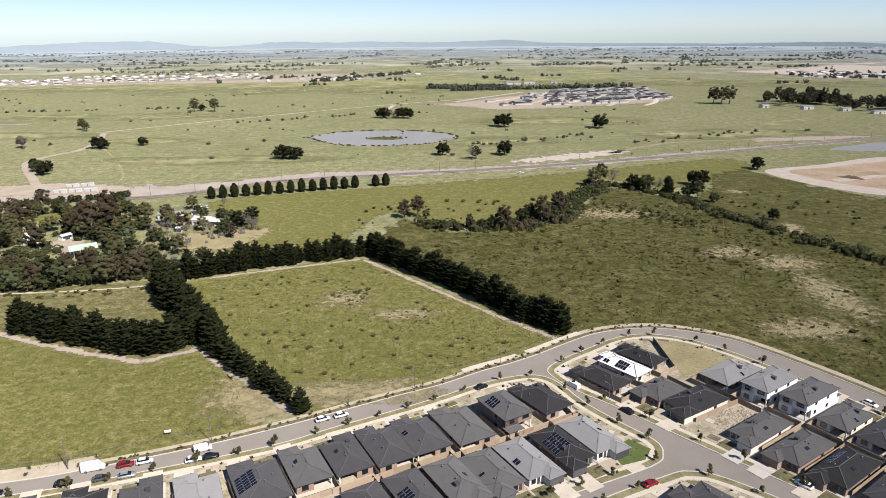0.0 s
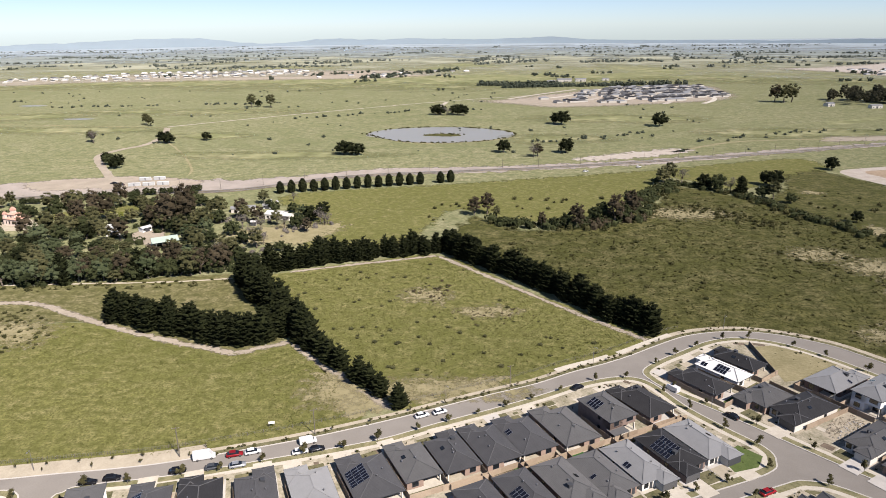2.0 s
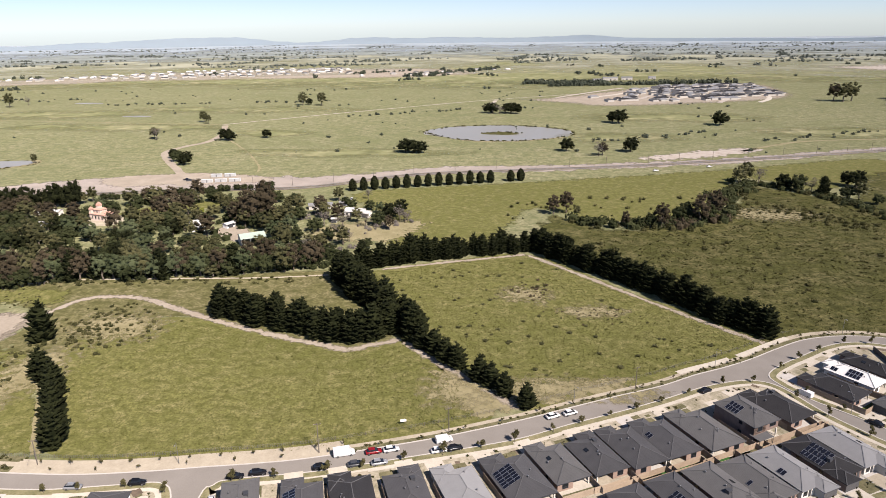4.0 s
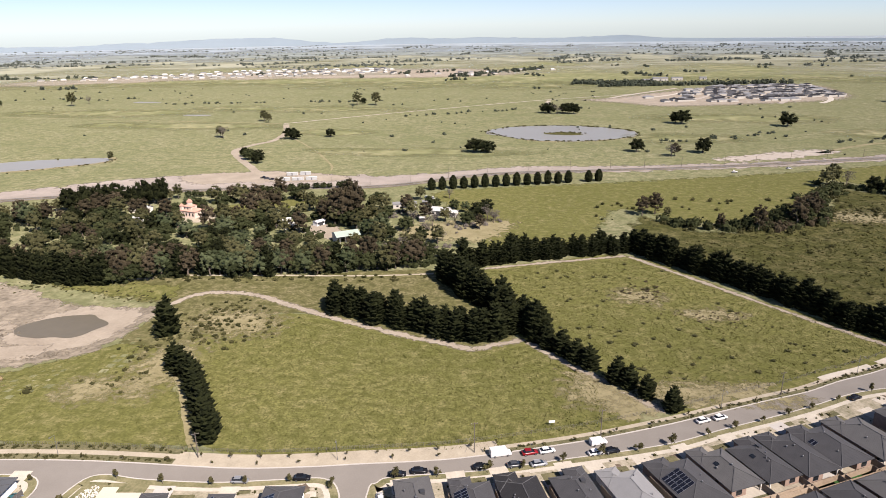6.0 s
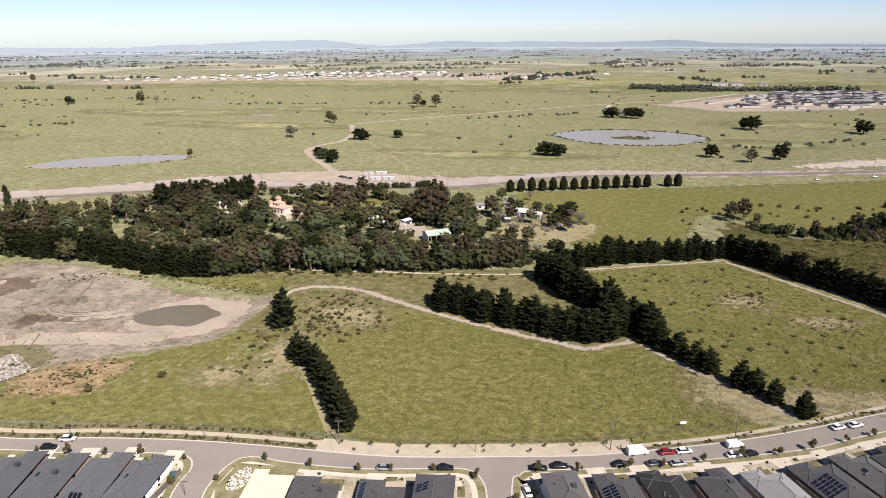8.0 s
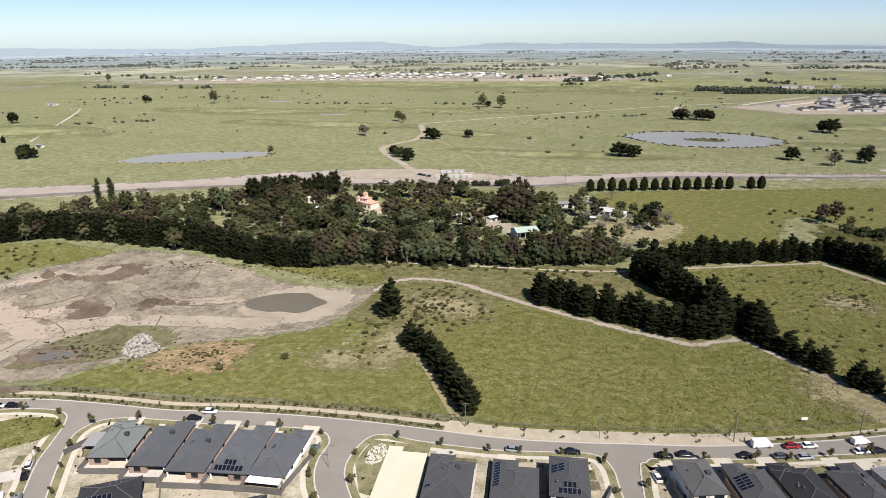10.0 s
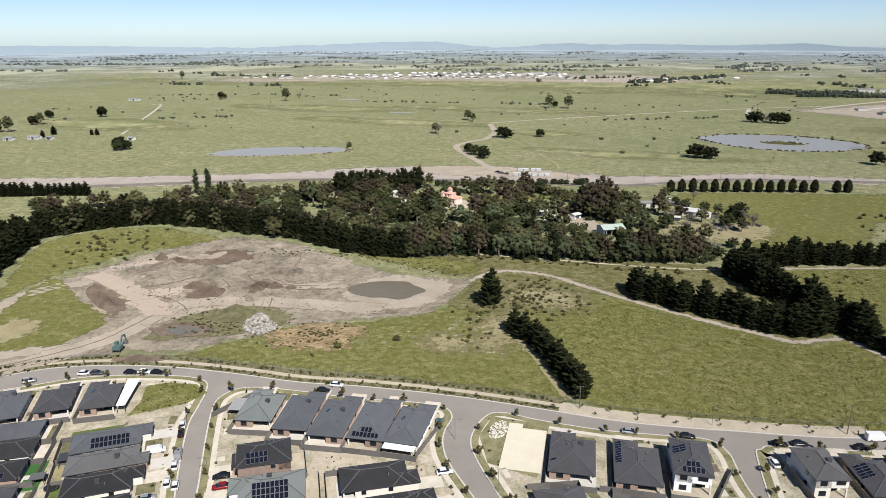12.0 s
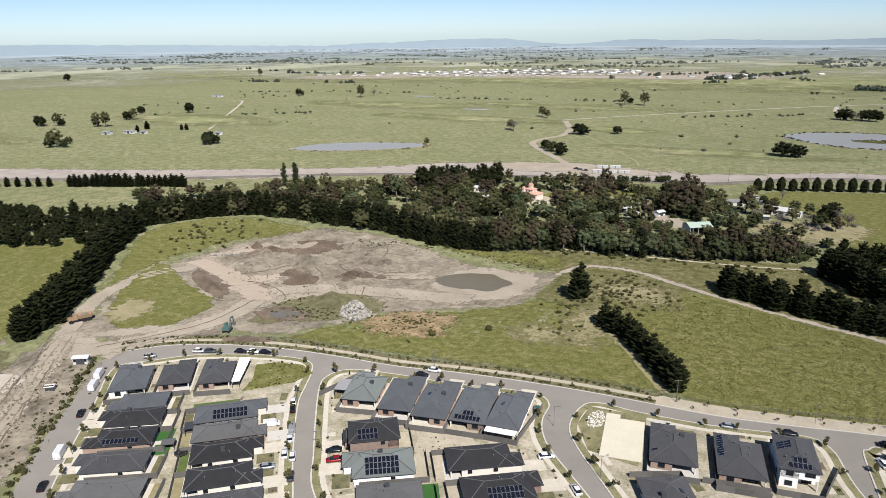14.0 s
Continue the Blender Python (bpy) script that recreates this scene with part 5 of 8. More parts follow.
# single trees and groups on the plain
for x, y, key, k in ((1, 636, "dark", 1.25), (27, 612, "grey", 1.3), (31, 616, "rusty", 0.9), (58, 634, "dark", 1.45), (75, 825, "dark", 1.7), (69, 830, "dark", 1.4), (185, 809, "dark", 1.6), (-75, 918, "dark", 1.5), (-82, 922, "dark", 1.4), (-66, 914, "grey", 1.3), (-52, 918, "dark", 1.5), (-44, 914, "dark", 1.4), (-58, 925, "dark", 1.3), (-148, 624, "dark", 1.35), (-140, 622, "dark", 1.3), (-133, 622, "dark", 1.15)):
    plant(key, x, y, k * 1.5, 0.8, "trees on the plain")
for x, y, key, k in ((-332, 1012, "gum", 1.4), (-362, 1014, "gum", 1.3), (-355, 1024, "dark", 1.0), (-348, 691, "dark", 1.3), (-342, 688, "dark", 1.0), (-331, 558, "dark", 0.95), (-335, 572, "dark", 1.0), (-345, 574, "deep", 1.0), (-355, 588, "dark", 0.9), (-310, 707, "dark", 0.95), (427, 1057, "gum", 1.9), (440, 1062, "gum", 1.8), (416, 1064, "rusty", 1.7), (261, 558, "dark", 1.1), (-424, 690, "grey", 1.3), (-430, 697, "gum", 0.9), (-433, 827, "gum", 1.0), (-422, 815, "gum", 0.8)):
    plant(key, x, y, k * 1.5, 0.8, "trees on the plain")
for x, y, key, k in ((-691, 489, "dark", 1.3), (-697, 497, "dark", 1.2), (-686, 483, "deep", 1.1), (-684, 492, "dark", 1.0), (-998, 518, "dark", 1.35), (-1006, 524, "dark", 1.2), (-981, 530, "gum", 1.15), (-977, 533, "dark", 0.9), (-922, 540, "gum", 1.3), (-912, 546, "gum", 1.35), (-930, 546, "deep", 0.9), (-945, 606, "dark", 1.2), (-955, 618, "deep", 1.0), (-938, 612, "gum", 1.1), (-989, 671, "dark", 1.0), (-998, 676, "deep", 1.0), (-1012, 694, "deep", 0.6), (-928, 702, "dark", 1.5), (-829, 409, "deep", 1.0), (-822, 412, "gum", 1.25), (-833, 434, "deep", 0.8), (-842, 420, "gum", 1.0), (-815, 415, "deep", 0.9), (-845, 549, "pine", 0.7), (-838, 528, "pine", 0.55), (-800, 560, "pine", 0.5), (-793, 561, "pine", 0.55), (-942, 984, "dark", 1.3), (-936, 986, "deep", 0.9), (-813, 989, "gum", 1.5), (-804, 1018, "grey", 1.4), (-1761, 1134, "dark", 1.8), (-470, 560, "gum", 0.6), (-1390, 1420, "gum", 1.4)):
    plant(key, x, y, k * 1.3, 0.95, "trees on the western plain")

# street trees, saplings and clipped shrubs of the verges
rng = random.Random(9)
for i, p in enumerate(offset(KERB_LINE, 1.5)):
    if i % 6 == 1 and i < near(100, 240):
        plant("sapling", p[0] + rng.gauss(0, 0.3), p[1] + rng.gauss(0, 0.3), rng.uniform(0.8, 1.25), 1.0, "saplings along the north verge")
for i, p in enumerate(offset(middle, 4.4)):
    if i % 4 == 3:
        plant("sapling", p[0], p[1], rng.uniform(0.9, 1.3), 1.0, "saplings along the north verge")
for key, gap in (("west", 9.5), ("mid_west", 10.5), ("middle", 10), ("east", 11.5), ("north_east", 12), ("south_east", 12)):
    loop = spline(BLOCKS[key], 1.5, True)
    ring = offset(loop + [loop[0]], -1.5)
    run = 0
    for a, b in zip(ring, ring[1:]):
        run += math.dist(a, b)
        if run > gap and a[1] > 22:
            run = rng.uniform(-3, 3)
            plant("street", a[0], a[1], rng.uniform(0.75, 1.15), rng.uniform(0.85, 1.1), "street trees")


# scrub, far woods and tufts: nobody could count them
def scatter(name, spots, leaf, size, label, sprays=22, spray=0.3, squash=0.6):
    s = Shape()
    rr = random.Random(len(spots))
    for x, y, k in spots:
        r = size * k
        c = (x, y, land(x, y) + r * squash * 0.5)
        blob(s, c, r * 0.8, 5, x, squash, 3)
        leaves(s, rr, c, r, sprays, spray * r, squash)
    tagged(new(name, s.mesh(name, leaf)), label, "scrub", kind="stuff")


rng = random.Random(77)
ROUGH = [(60, 250), (118, 236), (200, 150), (300, 160), (260, 260), (215, 330), (196, 390), (150, 474), (122, 490), (86, 424), (44, 392), (6, 380), (-20, 330), (14, 284)]
spots = []
while len(spots) < 1700:
    x, y = rng.uniform(-30, 300), rng.uniform(150, 500)
    if inside(x, y, ROUGH) and noise.noise((x / 40, y / 40, 3)) + rng.random() > 0.35 and (y > 300 or rng.random() < 0.35):
        spots.append((x, y, rng.uniform(0.25, 0.85) * (2.2 if rng.random() < 0.06 else 1)))
scatter("scrub_of_rough_pasture", spots, SCRUB_LEAF, 1.15, "low olive scrub on the rough pasture", 18, 0.24, 0.5)
spots = [(rng.gauss(-213, 13), rng.gauss(230, 14), rng.uniform(0.4, 1.1)) for _ in range(170)]
scatter("scrub_by_single_pine", spots, SCRUB_LEAF, 1.2, "low dry scrub beside the single pine", 30, 0.18)
spots = [(rng.gauss(-455, 14), rng.gauss(232, 16), rng.uniform(0.6, 1.4)) for _ in range(90)]
spots = [q for q in spots if q[0] > -474 + (q[1] - 220) * 0.2 or q[1] < 220]
spots = [(x, y, k) for x, y, k in spots if x > -440 - (y - 150) * 0.5 + 12]
scatter("scrub_by_west_hedge", spots, SCRUB_LEAF, 1.2, "olive scrub between the hedge and the earthworks", 28, 0.18)
spots = [(rng.uniform(-110, 30), rng.uniform(200, 330), rng.uniform(0.7, 1.7)) for _ in range(260)]
spots = [q for q in spots if inside(q[0], q[1], [(-88, 232), (-45, 190), (30, 226), (2, 278), (-40, 328), (-108, 304)])][:80]
scatter("tufts_of_paddock", spots, GUM_LEAF, 0.8, "low tussocks in the paddock", 34, 0.17, 0.5)
spots = [(rng.uniform(-60, 20) + 0.0, rng.uniform(398, 450), rng.uniform(0.6, 1.4)) for _ in range(20)] + [(rng.uniform(-20, 110), rng.uniform(425, 460), rng.uniform(0.6, 1.5)) for _ in range(36)]
scatter("scrub_north_of_creek", spots, SCRUB_LEAF, 1.3, "scattered bushes north of the creek", 30, 0.18, 0.75)
spots = [(rng.uniform(-330, -135), 0, rng.uniform(0.6, 1.5)) for _ in range(110)]
spots = [(x, 281 - (x + 330) * 0.01 + max(0, (x + 240) * 0.12) + rng.gauss(0, 2.5), k) for x, _, k in spots]
scatter("scrub_below_wood", spots, SCRUB_LEAF, 0.9, "low scrub below the wood", 14, 0.34)
spots = [(rng.uniform(-1100, 250), rng.uniform(560, 1300), rng.uniform(0.5, 1.5)) for _ in range(330)]
spots = [q for q in spots if noise.noise((q[0] / 150, q[1] / 90, 5)) > 0.02]
scatter("bushes_of_plain", spots, FAR_LEAF, 1.8, "scattered bushes on the far plain", 12, 0.4, 0.7)


def far_rows(name, rows, leaf, size, label, jitter=7.0, gap=8.0, squash=0.8):
    """Broken rows and belts of trees: (x0, y0, x1, y1, depth)."""
    rr = random.Random(len(rows) + int(size * 10))
    out = []
    for x0, y0, x1, y1, deep in rows:
        d = math.hypot(x1 - x0, y1 - y0)
        for _ in range(max(2, int(d / gap * max(1, deep / 14)))):
            u = rr.random()
            if noise.noise((x0 + (x1 - x0) * u, (x0 + d * u) / 38, y0)) > -0.18:
                out.append((x0 + (x1 - x0) * u + rr.gauss(0, jitter), y0 + (y1 - y0) * u + rr.gauss(0, max(jitter, deep)), rr.uniform(0.55, 1.25)))
    scatter(name, out, leaf, size, label, 7, 0.5, squash)


def stray_rows(count, seed, x0, x1, y0, y1, lo, hi, deep):
    rr = random.Random(seed)
    out = []
    for _ in range(count):
        x, y, d, a = rr.uniform(x0, x1), rr.uniform(y0, y1), rr.uniform(lo, hi), rr.choice((0.1, 0.25, 0.35, -0.2, 1.3)) + rr.gauss(0, 0.12)
        out.append((x, y, x + d * math.cos(a), y + d * math.sin(a), rr.uniform(0.3, 1.0) * deep))
    return out


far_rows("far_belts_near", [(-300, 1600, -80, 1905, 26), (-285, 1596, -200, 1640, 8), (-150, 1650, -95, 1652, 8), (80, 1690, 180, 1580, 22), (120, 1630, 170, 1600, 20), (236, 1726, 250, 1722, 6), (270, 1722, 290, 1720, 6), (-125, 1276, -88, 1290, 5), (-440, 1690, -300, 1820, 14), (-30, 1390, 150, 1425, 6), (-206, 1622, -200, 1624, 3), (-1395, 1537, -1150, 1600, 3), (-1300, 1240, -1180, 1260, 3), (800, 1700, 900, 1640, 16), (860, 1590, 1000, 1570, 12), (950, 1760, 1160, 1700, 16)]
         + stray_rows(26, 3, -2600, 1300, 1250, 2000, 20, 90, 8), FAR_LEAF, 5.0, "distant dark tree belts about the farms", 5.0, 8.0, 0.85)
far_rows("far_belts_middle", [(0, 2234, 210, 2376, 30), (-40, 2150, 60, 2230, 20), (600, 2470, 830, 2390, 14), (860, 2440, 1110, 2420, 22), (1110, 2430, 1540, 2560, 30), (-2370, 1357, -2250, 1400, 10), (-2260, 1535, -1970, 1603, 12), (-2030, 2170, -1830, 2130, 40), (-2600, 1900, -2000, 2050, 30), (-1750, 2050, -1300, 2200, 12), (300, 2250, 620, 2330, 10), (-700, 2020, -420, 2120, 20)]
         + stray_rows(70, 4, -3300, 2000, 1950, 2850, 60, 340, 22), HAZY_LEAF, 5.0, "distant belts of trees greyed with haze", 8.0, 9.0, 0.8)
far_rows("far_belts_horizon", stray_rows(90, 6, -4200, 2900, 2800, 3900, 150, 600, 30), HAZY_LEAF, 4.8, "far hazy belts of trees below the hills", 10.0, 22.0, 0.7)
s_spots = [(20 + 360 * i / 70 + rng.gauss(0, 2), 1330 + 60 * i / 70 + rng.gauss(0, 4), rng.uniform(0.8, 1.2)) for i in range(70)] + [(-30 + 160 * i / 34 + rng.gauss(0, 2), 1385 + rng.gauss(0, 4), rng.uniform(0.8, 1.2)) for i in range(34)]
scatter("far_tree_row", s_spots, FAR_LEAF, 6.0, "dark tree row behind the far estate", 12, 0.4, 0.9)


scatter("bushes_of_west_meadow", [(rng.gauss(-229, 3), rng.uniform(196, 216), rng.uniform(0.5, 1.1)) for _ in range(16)] + [(rng.gauss(-224, 4), rng.gauss(184, 4), rng.uniform(0.5, 1.2)) for _ in range(12)] + [(-250, 173, 1.5), (-251, 175, 1.2), (-268, 160, 1.6), (-270, 162, 1.3)], SCRUB_LEAF, 1.1, "low dark bushes in the meadow", 26, 0.22, 0.6)
scatter("weeds_of_paddock", [(rng.gauss(-42, 5), rng.gauss(282, 5), rng.uniform(0.4, 1.2)) for _ in range(30)] + [(rng.gauss(-14, 9), rng.gauss(260, 4), rng.uniform(0.3, 0.8)) for _ in range(40)], RUSTY_LEAF, 0.9, "rusty brown weeds in the paddock", 20, 0.26, 0.55)


# standing grass of the near fields
def grass_tufts(name, outline, mat, share, lo, hi, seed, label):
    """Upright blades, three to a tuft, thickly over a field."""
    g = np.random.default_rng(seed)
    ring = np.array(outline)
    area = (np.ptp(ring[:, 0])) * (np.ptp(ring[:, 1]))
    q = np.column_stack([g.uniform(ring[:, k].min(), ring[:, k].max(), int(area * share)) for k in (0, 1)])
    hit = np.zeros(len(q), bool)
    for (xi, yi), (xj, yj) in zip(ring, np.roll(ring, 1, axis=0)):
        if yi != yj:
            hit ^= ((yi > q[:, 1]) != (yj > q[:, 1])) & (q[:, 0] < (xj - xi) * (q[:, 1] - yi) / (yj - yi) + xi)
    q = q[hit]
    n = len(q)
    z = np.array([land(x, y) for x, y in q])
    size = g.uniform(lo, hi, n) * (1 + 0.7 * (g.random(n) < 0.12))
    co = np.empty((n, 3, 3, 3))
    for b in range(3):
        a = g.uniform(0, 2 * math.pi, n)
        wide = size * g.uniform(0.45, 0.8, n)
        bx, by = q[:, 0] + g.normal(0, 0.25, n), q[:, 1] + g.normal(0, 0.25, n)
        for c, sgn in ((0, -0.5), (1, 0.5)):
            co[:, b, c] = np.column_stack([bx + np.cos(a) * wide * sgn, by + np.sin(a) * wide * sgn, z - 0.02])
        co[:, b, 2] = np.column_stack([bx + g.normal(0, 0.3, n) * size, by + g.normal(0, 0.3, n) * size, z + size])
    me = bpy.data.meshes.new(name)
    me.vertices.add(n * 9)
    me.vertices.foreach_set("co", co.ravel().astype(np.float32))
    me.loops.add(n * 9)
    me.loops.foreach_set("vertex_index", np.arange(n * 9, dtype=np.int32))
    me.polygons.add(n * 3)
    me.polygons.foreach_set("loop_start", np.arange(0, n * 9, 3, dtype=np.int32))
    me.materials.append(mat)
    me.update(calc_edges=True)
    me.validate()
    tagged(new(name, me), label, "grass", kind="stuff")


grass_tufts("grass_of_meadow", [(-178, 155), (-140, 153), (-100, 160), (-60, 178), (-68, 203), (-88, 226), (-112, 220), (-140, 228), (-170, 239), (-190, 242), (-208, 222), (-200, 192)], FIELD, 1.7, 0.18, 0.38, 1, "standing green grass of the meadow")
grass_tufts("grass_of_paddock", [(-86, 228), (-46, 189), (8, 216), (42, 238), (4, 279), (-40, 329), (-78, 319), (-112, 302), (-122, 288)], FIELD, 1.4, 0.18, 0.38, 2, "standing green grass of the paddock")
grass_tufts("grass_of_west_meadow", [(-322, 133), (-312, 136), (-250, 145), (-184, 152), (-194, 170), (-214, 198), (-238, 212), (-262, 196), (-296, 176), (-304, 158), (-314, 142)], FIELD, 1.4, 0.14, 0.3, 3, "standing green grass below the earthworks")
grass_tufts("grass_of_rough_pasture", [(54, 248), (90, 250), (120, 232), (196, 110), (300, 130), (280, 260), (215, 325), (190, 390), (140, 460), (112, 470), (84, 425), (40, 388), (0, 384), (-28, 345), (8, 292)], ROUGH_GRASS, 0.6, 0.2, 0.45, 4, "rank olive grass of the rough pasture")


# the thicket that follows the creek, and the undergrowth of the wood
def belt(pts, n, wide, lo, hi):
    line = spline(pts, 1.0)
    out = []
    for _ in range(n):
        x, y = rng.choice(line)
        out.append((x + rng.gauss(0, wide), y + rng.gauss(0, wide), rng.uniform(lo, hi)))
    return out


CREEK = [(-12, 396), (14, 389), (40, 388), (58, 398), (76, 414), (89, 452), (105, 478), (122, 503)]
CREEK_EAST = [(122, 503), (134, 496), (146, 482), (158, 468), (166, 446), (174, 420), (186, 398), (197, 370), (208, 346), (226, 318), (252, 286), (280, 250)]
scatter("creek_thicket", belt(CREEK, 120, 3.6, 0.6, 1.4) + belt(CREEK_EAST, 170, 3.0, 0.5, 1.1), DEEP_LEAF, 3.1, "dense dark bushes along the creek", 30, 0.24, 0.85)
scatter("creek_bushes", belt(CREEK, 90, 4.5, 0.5, 1.1) + belt(CREEK_EAST, 160, 4.0, 0.4, 1.0) + belt([(118, 434), (139, 410), (156, 391)], 60, 6.0, 0.3, 0.7) + belt([(200, 480), (230, 430), (290, 400)], 50, 22.0, 0.25, 0.6), SCRUB_LEAF, 2.7, "olive bushes along the creek", 26, 0.24, 0.75)
scatter("creek_rusty_bushes", belt([(40, 390), (58, 400), (70, 402)], 30, 4.5, 0.9, 1.5), RUSTY_LEAF, 2.6, "rusty brown bushes along the creek", 34, 0.22, 0.9)
under = []
while len(under) < 620:
    x, y = rng.uniform(-560, -128), rng.uniform(232, 448)
    if inside(x, y, WOOD) and not any(math.hypot(x - a, y - b) < c * 0.8 for a, b, c in CLEAR):
        under.append((x, y, rng.uniform(0.6, 1.4)))
scatter("undergrowth_of_wood", under, DEEP_LEAF, 2.6, "dark undergrowth between the trees of the wood", 22, 0.26, 0.8)
scatter("undergrowth_of_farm", belt([(-170, 340), (-150, 338), (-136, 334)], 26, 5.0, 0.5, 1.1) + belt([(-190, 404), (-176, 398), (-160, 404), (-150, 396)], 26, 4.0, 0.4, 0.9) + belt([(-128, 376), (-140, 372), (-113, 389)], 20, 5.0, 0.4, 0.9), GREY_LEAF, 2.2, "grey-green bushes round the farm", 30, 0.2, 0.85)
lines = []
for pts, n in (([(-443, 1055), (-393, 1054), (-339, 1071)], 26), ([(-700, 1010), (-520, 1040)], 20), ([(-260, 880), (-120, 960)], 22), ([(30, 690), (90, 720), (160, 760)], 20), ([(-860, 700), (-760, 760)], 18), ([(200, 700), (330, 760), (420, 770)], 26), ([(-1100, 1000), (-900, 1090), (-760, 1100)], 30)):
    lines += belt(pts, n, 5.0, 0.4, 1.1)
scatter("bush_rows_of_plain", lines, FAR_LEAF, 2.6, "rows of dark bushes on the plain", 16, 0.34, 0.75)

LAKE_RIM = [(-148, 750), (-119, 790), (-54, 804), (8, 772), (8, 724), (-46, 694), (-94, 696), (-124, 718), (-148, 750)]
scatter("reeds_of_lake", belt(LAKE_RIM, 150, 1.6, 0.4, 1.0) + belt([(-84, 742), (-62, 750), (-44, 742)], 22, 3.0, 0.5, 1.0), SCRUB_LEAF, 1.7, "dark reeds round the lake", 14, 0.34, 0.5)
scatter("reeds_of_dam", belt([(-588, 490), (-560, 491), (-515, 511), (-470, 550), (-478, 572), (-540, 557)], 60, 1.6, 0.3, 0.8), SCRUB_LEAF, 1.5, "dark reeds round the farm dam", 14, 0.34, 0.5)
# ---- houses ----
WIN_MESH = {}


def window_meshes(w, h):
    key = (round(w, 1), round(h, 1))
    if key not in WIN_MESH:
        fr, pn = Shape(), Shape()
        for a, b, c, d in ((-w / 2, w / 2, 0, 0.09), (-w / 2, w / 2, h - 0.09, h), (-w / 2, -w / 2 + 0.09, 0.09, h - 0.09), (w / 2 - 0.09, w / 2, 0.09, h - 0.09)):
            fr.box(a, b, -0.02, 0.07, c, d)
        pn.box(-w / 2 + 0.09, w / 2 - 0.09, 0.0, 0.03, 0.09, h - 0.09)
        WIN_MESH[key] = (fr.mesh("window", DARK_TRIM), pn.mesh("pane", GLASS))
    return WIN_MESH[key]


def add_window(root, x, y, z, w, h, turn):
    fr, pn = window_meshes(w, h)
    ob = part("window", fr, None, root, m=pose(x, y, z, 0, 0, turn))
    part("pane", pn, None, ob)


def hip(s, caps, x0, x1, y0, y1, z, pitch, drop=0.18):
    """A hip roof over a rectangle: sloping planes, eave edge and soffit; caps gathers the ridge lines."""
    w, d = x1 - x0, y1 - y0
    k = min(w, d) / 2
    rise = k * math.tan(radians(pitch))
    if d >= w:
        r0, r1 = (x0 + k, y0 + k, z + rise), (x0 + k, y1 - k, z + rise)
    else:
        r0, r1 = (x0 + k, y0 + k, z + rise), (x1 - k, y0 + k, z + rise)
    c = [(x0, y0, z), (x1, y0, z), (x1, y1, z), (x0, y1, z)]
    low = [(x, y, z - drop) for x, y, _ in c]
    if d >= w:
        s.add(c + [r0, r1], [(0, 1, 4), (1, 2, 5, 4), (2, 3, 5), (3, 0, 4, 5)])
        ends = ((c[0], r0), (c[1], r0), (c[2], r1), (c[3], r1))
    else:
        s.add(c + [r0, r1], [(0, 1, 5, 4), (1, 2, 5), (2, 3, 4, 5), (3, 0, 4)])
        ends = ((c[0], r0), (c[3], r0), (c[1], r1), (c[2], r1))
    s.add(c + low, [(0, 1, 5, 4), (1, 2, 6, 5), (2, 3, 7, 6), (3, 0, 4, 7), (4, 5, 6, 7)])
    cap = Shape()
    for a, b in (*ends, (r0, r1)):
        if math.dist(a, b) > 1.5:
            cap.beam((a[0], a[1], a[2] + 0.04), (b[0], b[1], b[2] + 0.04), 0.22, 0.08)
    caps.append(cap)
    return rise


def solar_mesh():
    s = Shape()
    o, i = (0.5, 0.82), (0.455, 0.775)
    ring = [(-1, -1), (1, -1), (1, 1), (-1, 1)]
    s.add([(x * o[0], y * o[1], z) for z in (0.08, 0.13) for x, y in ring] + [(x * i[0], y * i[1], 0.13) for x, y in ring],
          [(0, 1, 5, 4), (1, 2, 6, 5), (2, 3, 7, 6), (3, 0, 4, 7), (4, 5, 9, 8), (5, 6, 10, 9), (6, 7, 11, 10), (7, 4, 8, 11), (8, 9, 10, 11)])
    me = s.mesh("solar_panel", ALU)
    me.materials.append(SOLAR)
    me.polygons[8].material_index = 1
    return me


SOLAR_MESH = solar_mesh()
VENT_MESH = Shape().lathe([(0.11, -0.5), (0.11, 0.35), (0.2, 0.36), (0.2, 0.5), (0.05, 0.58)], 8).mesh("vent", STEEL)
COOLER_MESH = Shape().box(-0.55, 0.55, -0.55, 0.55, -0.4, 0.55).box(-0.62, 0.62, -0.62, 0.62, 0.55, 0.68).mesh("roof_cooler", DARK_TRIM)
SKYLIGHT_MESH = Shape().box(-0.5, 0.5, -0.7, 0.7, 0.05, 0.16).mesh("skylight", GLASS)
POST_MESH = Shape().box(-0.16, 0.16, -0.16, 0.16, 0, 2.5).mesh("post", RENDER_WALL)
DOOR_MESH = Shape().box(-0.45, 0.45, -0.03, 0.05, 0, 2.1).box(-0.35, 0.35, 0.05, 0.065, 0.2, 1.9).mesh("door", DARK_TRIM)
HOUSE_COUNT = [0]


def roof_point(x, y, w2, z, pitch):
    return z + (w2 - abs(x)) * math.tan(radians(pitch))


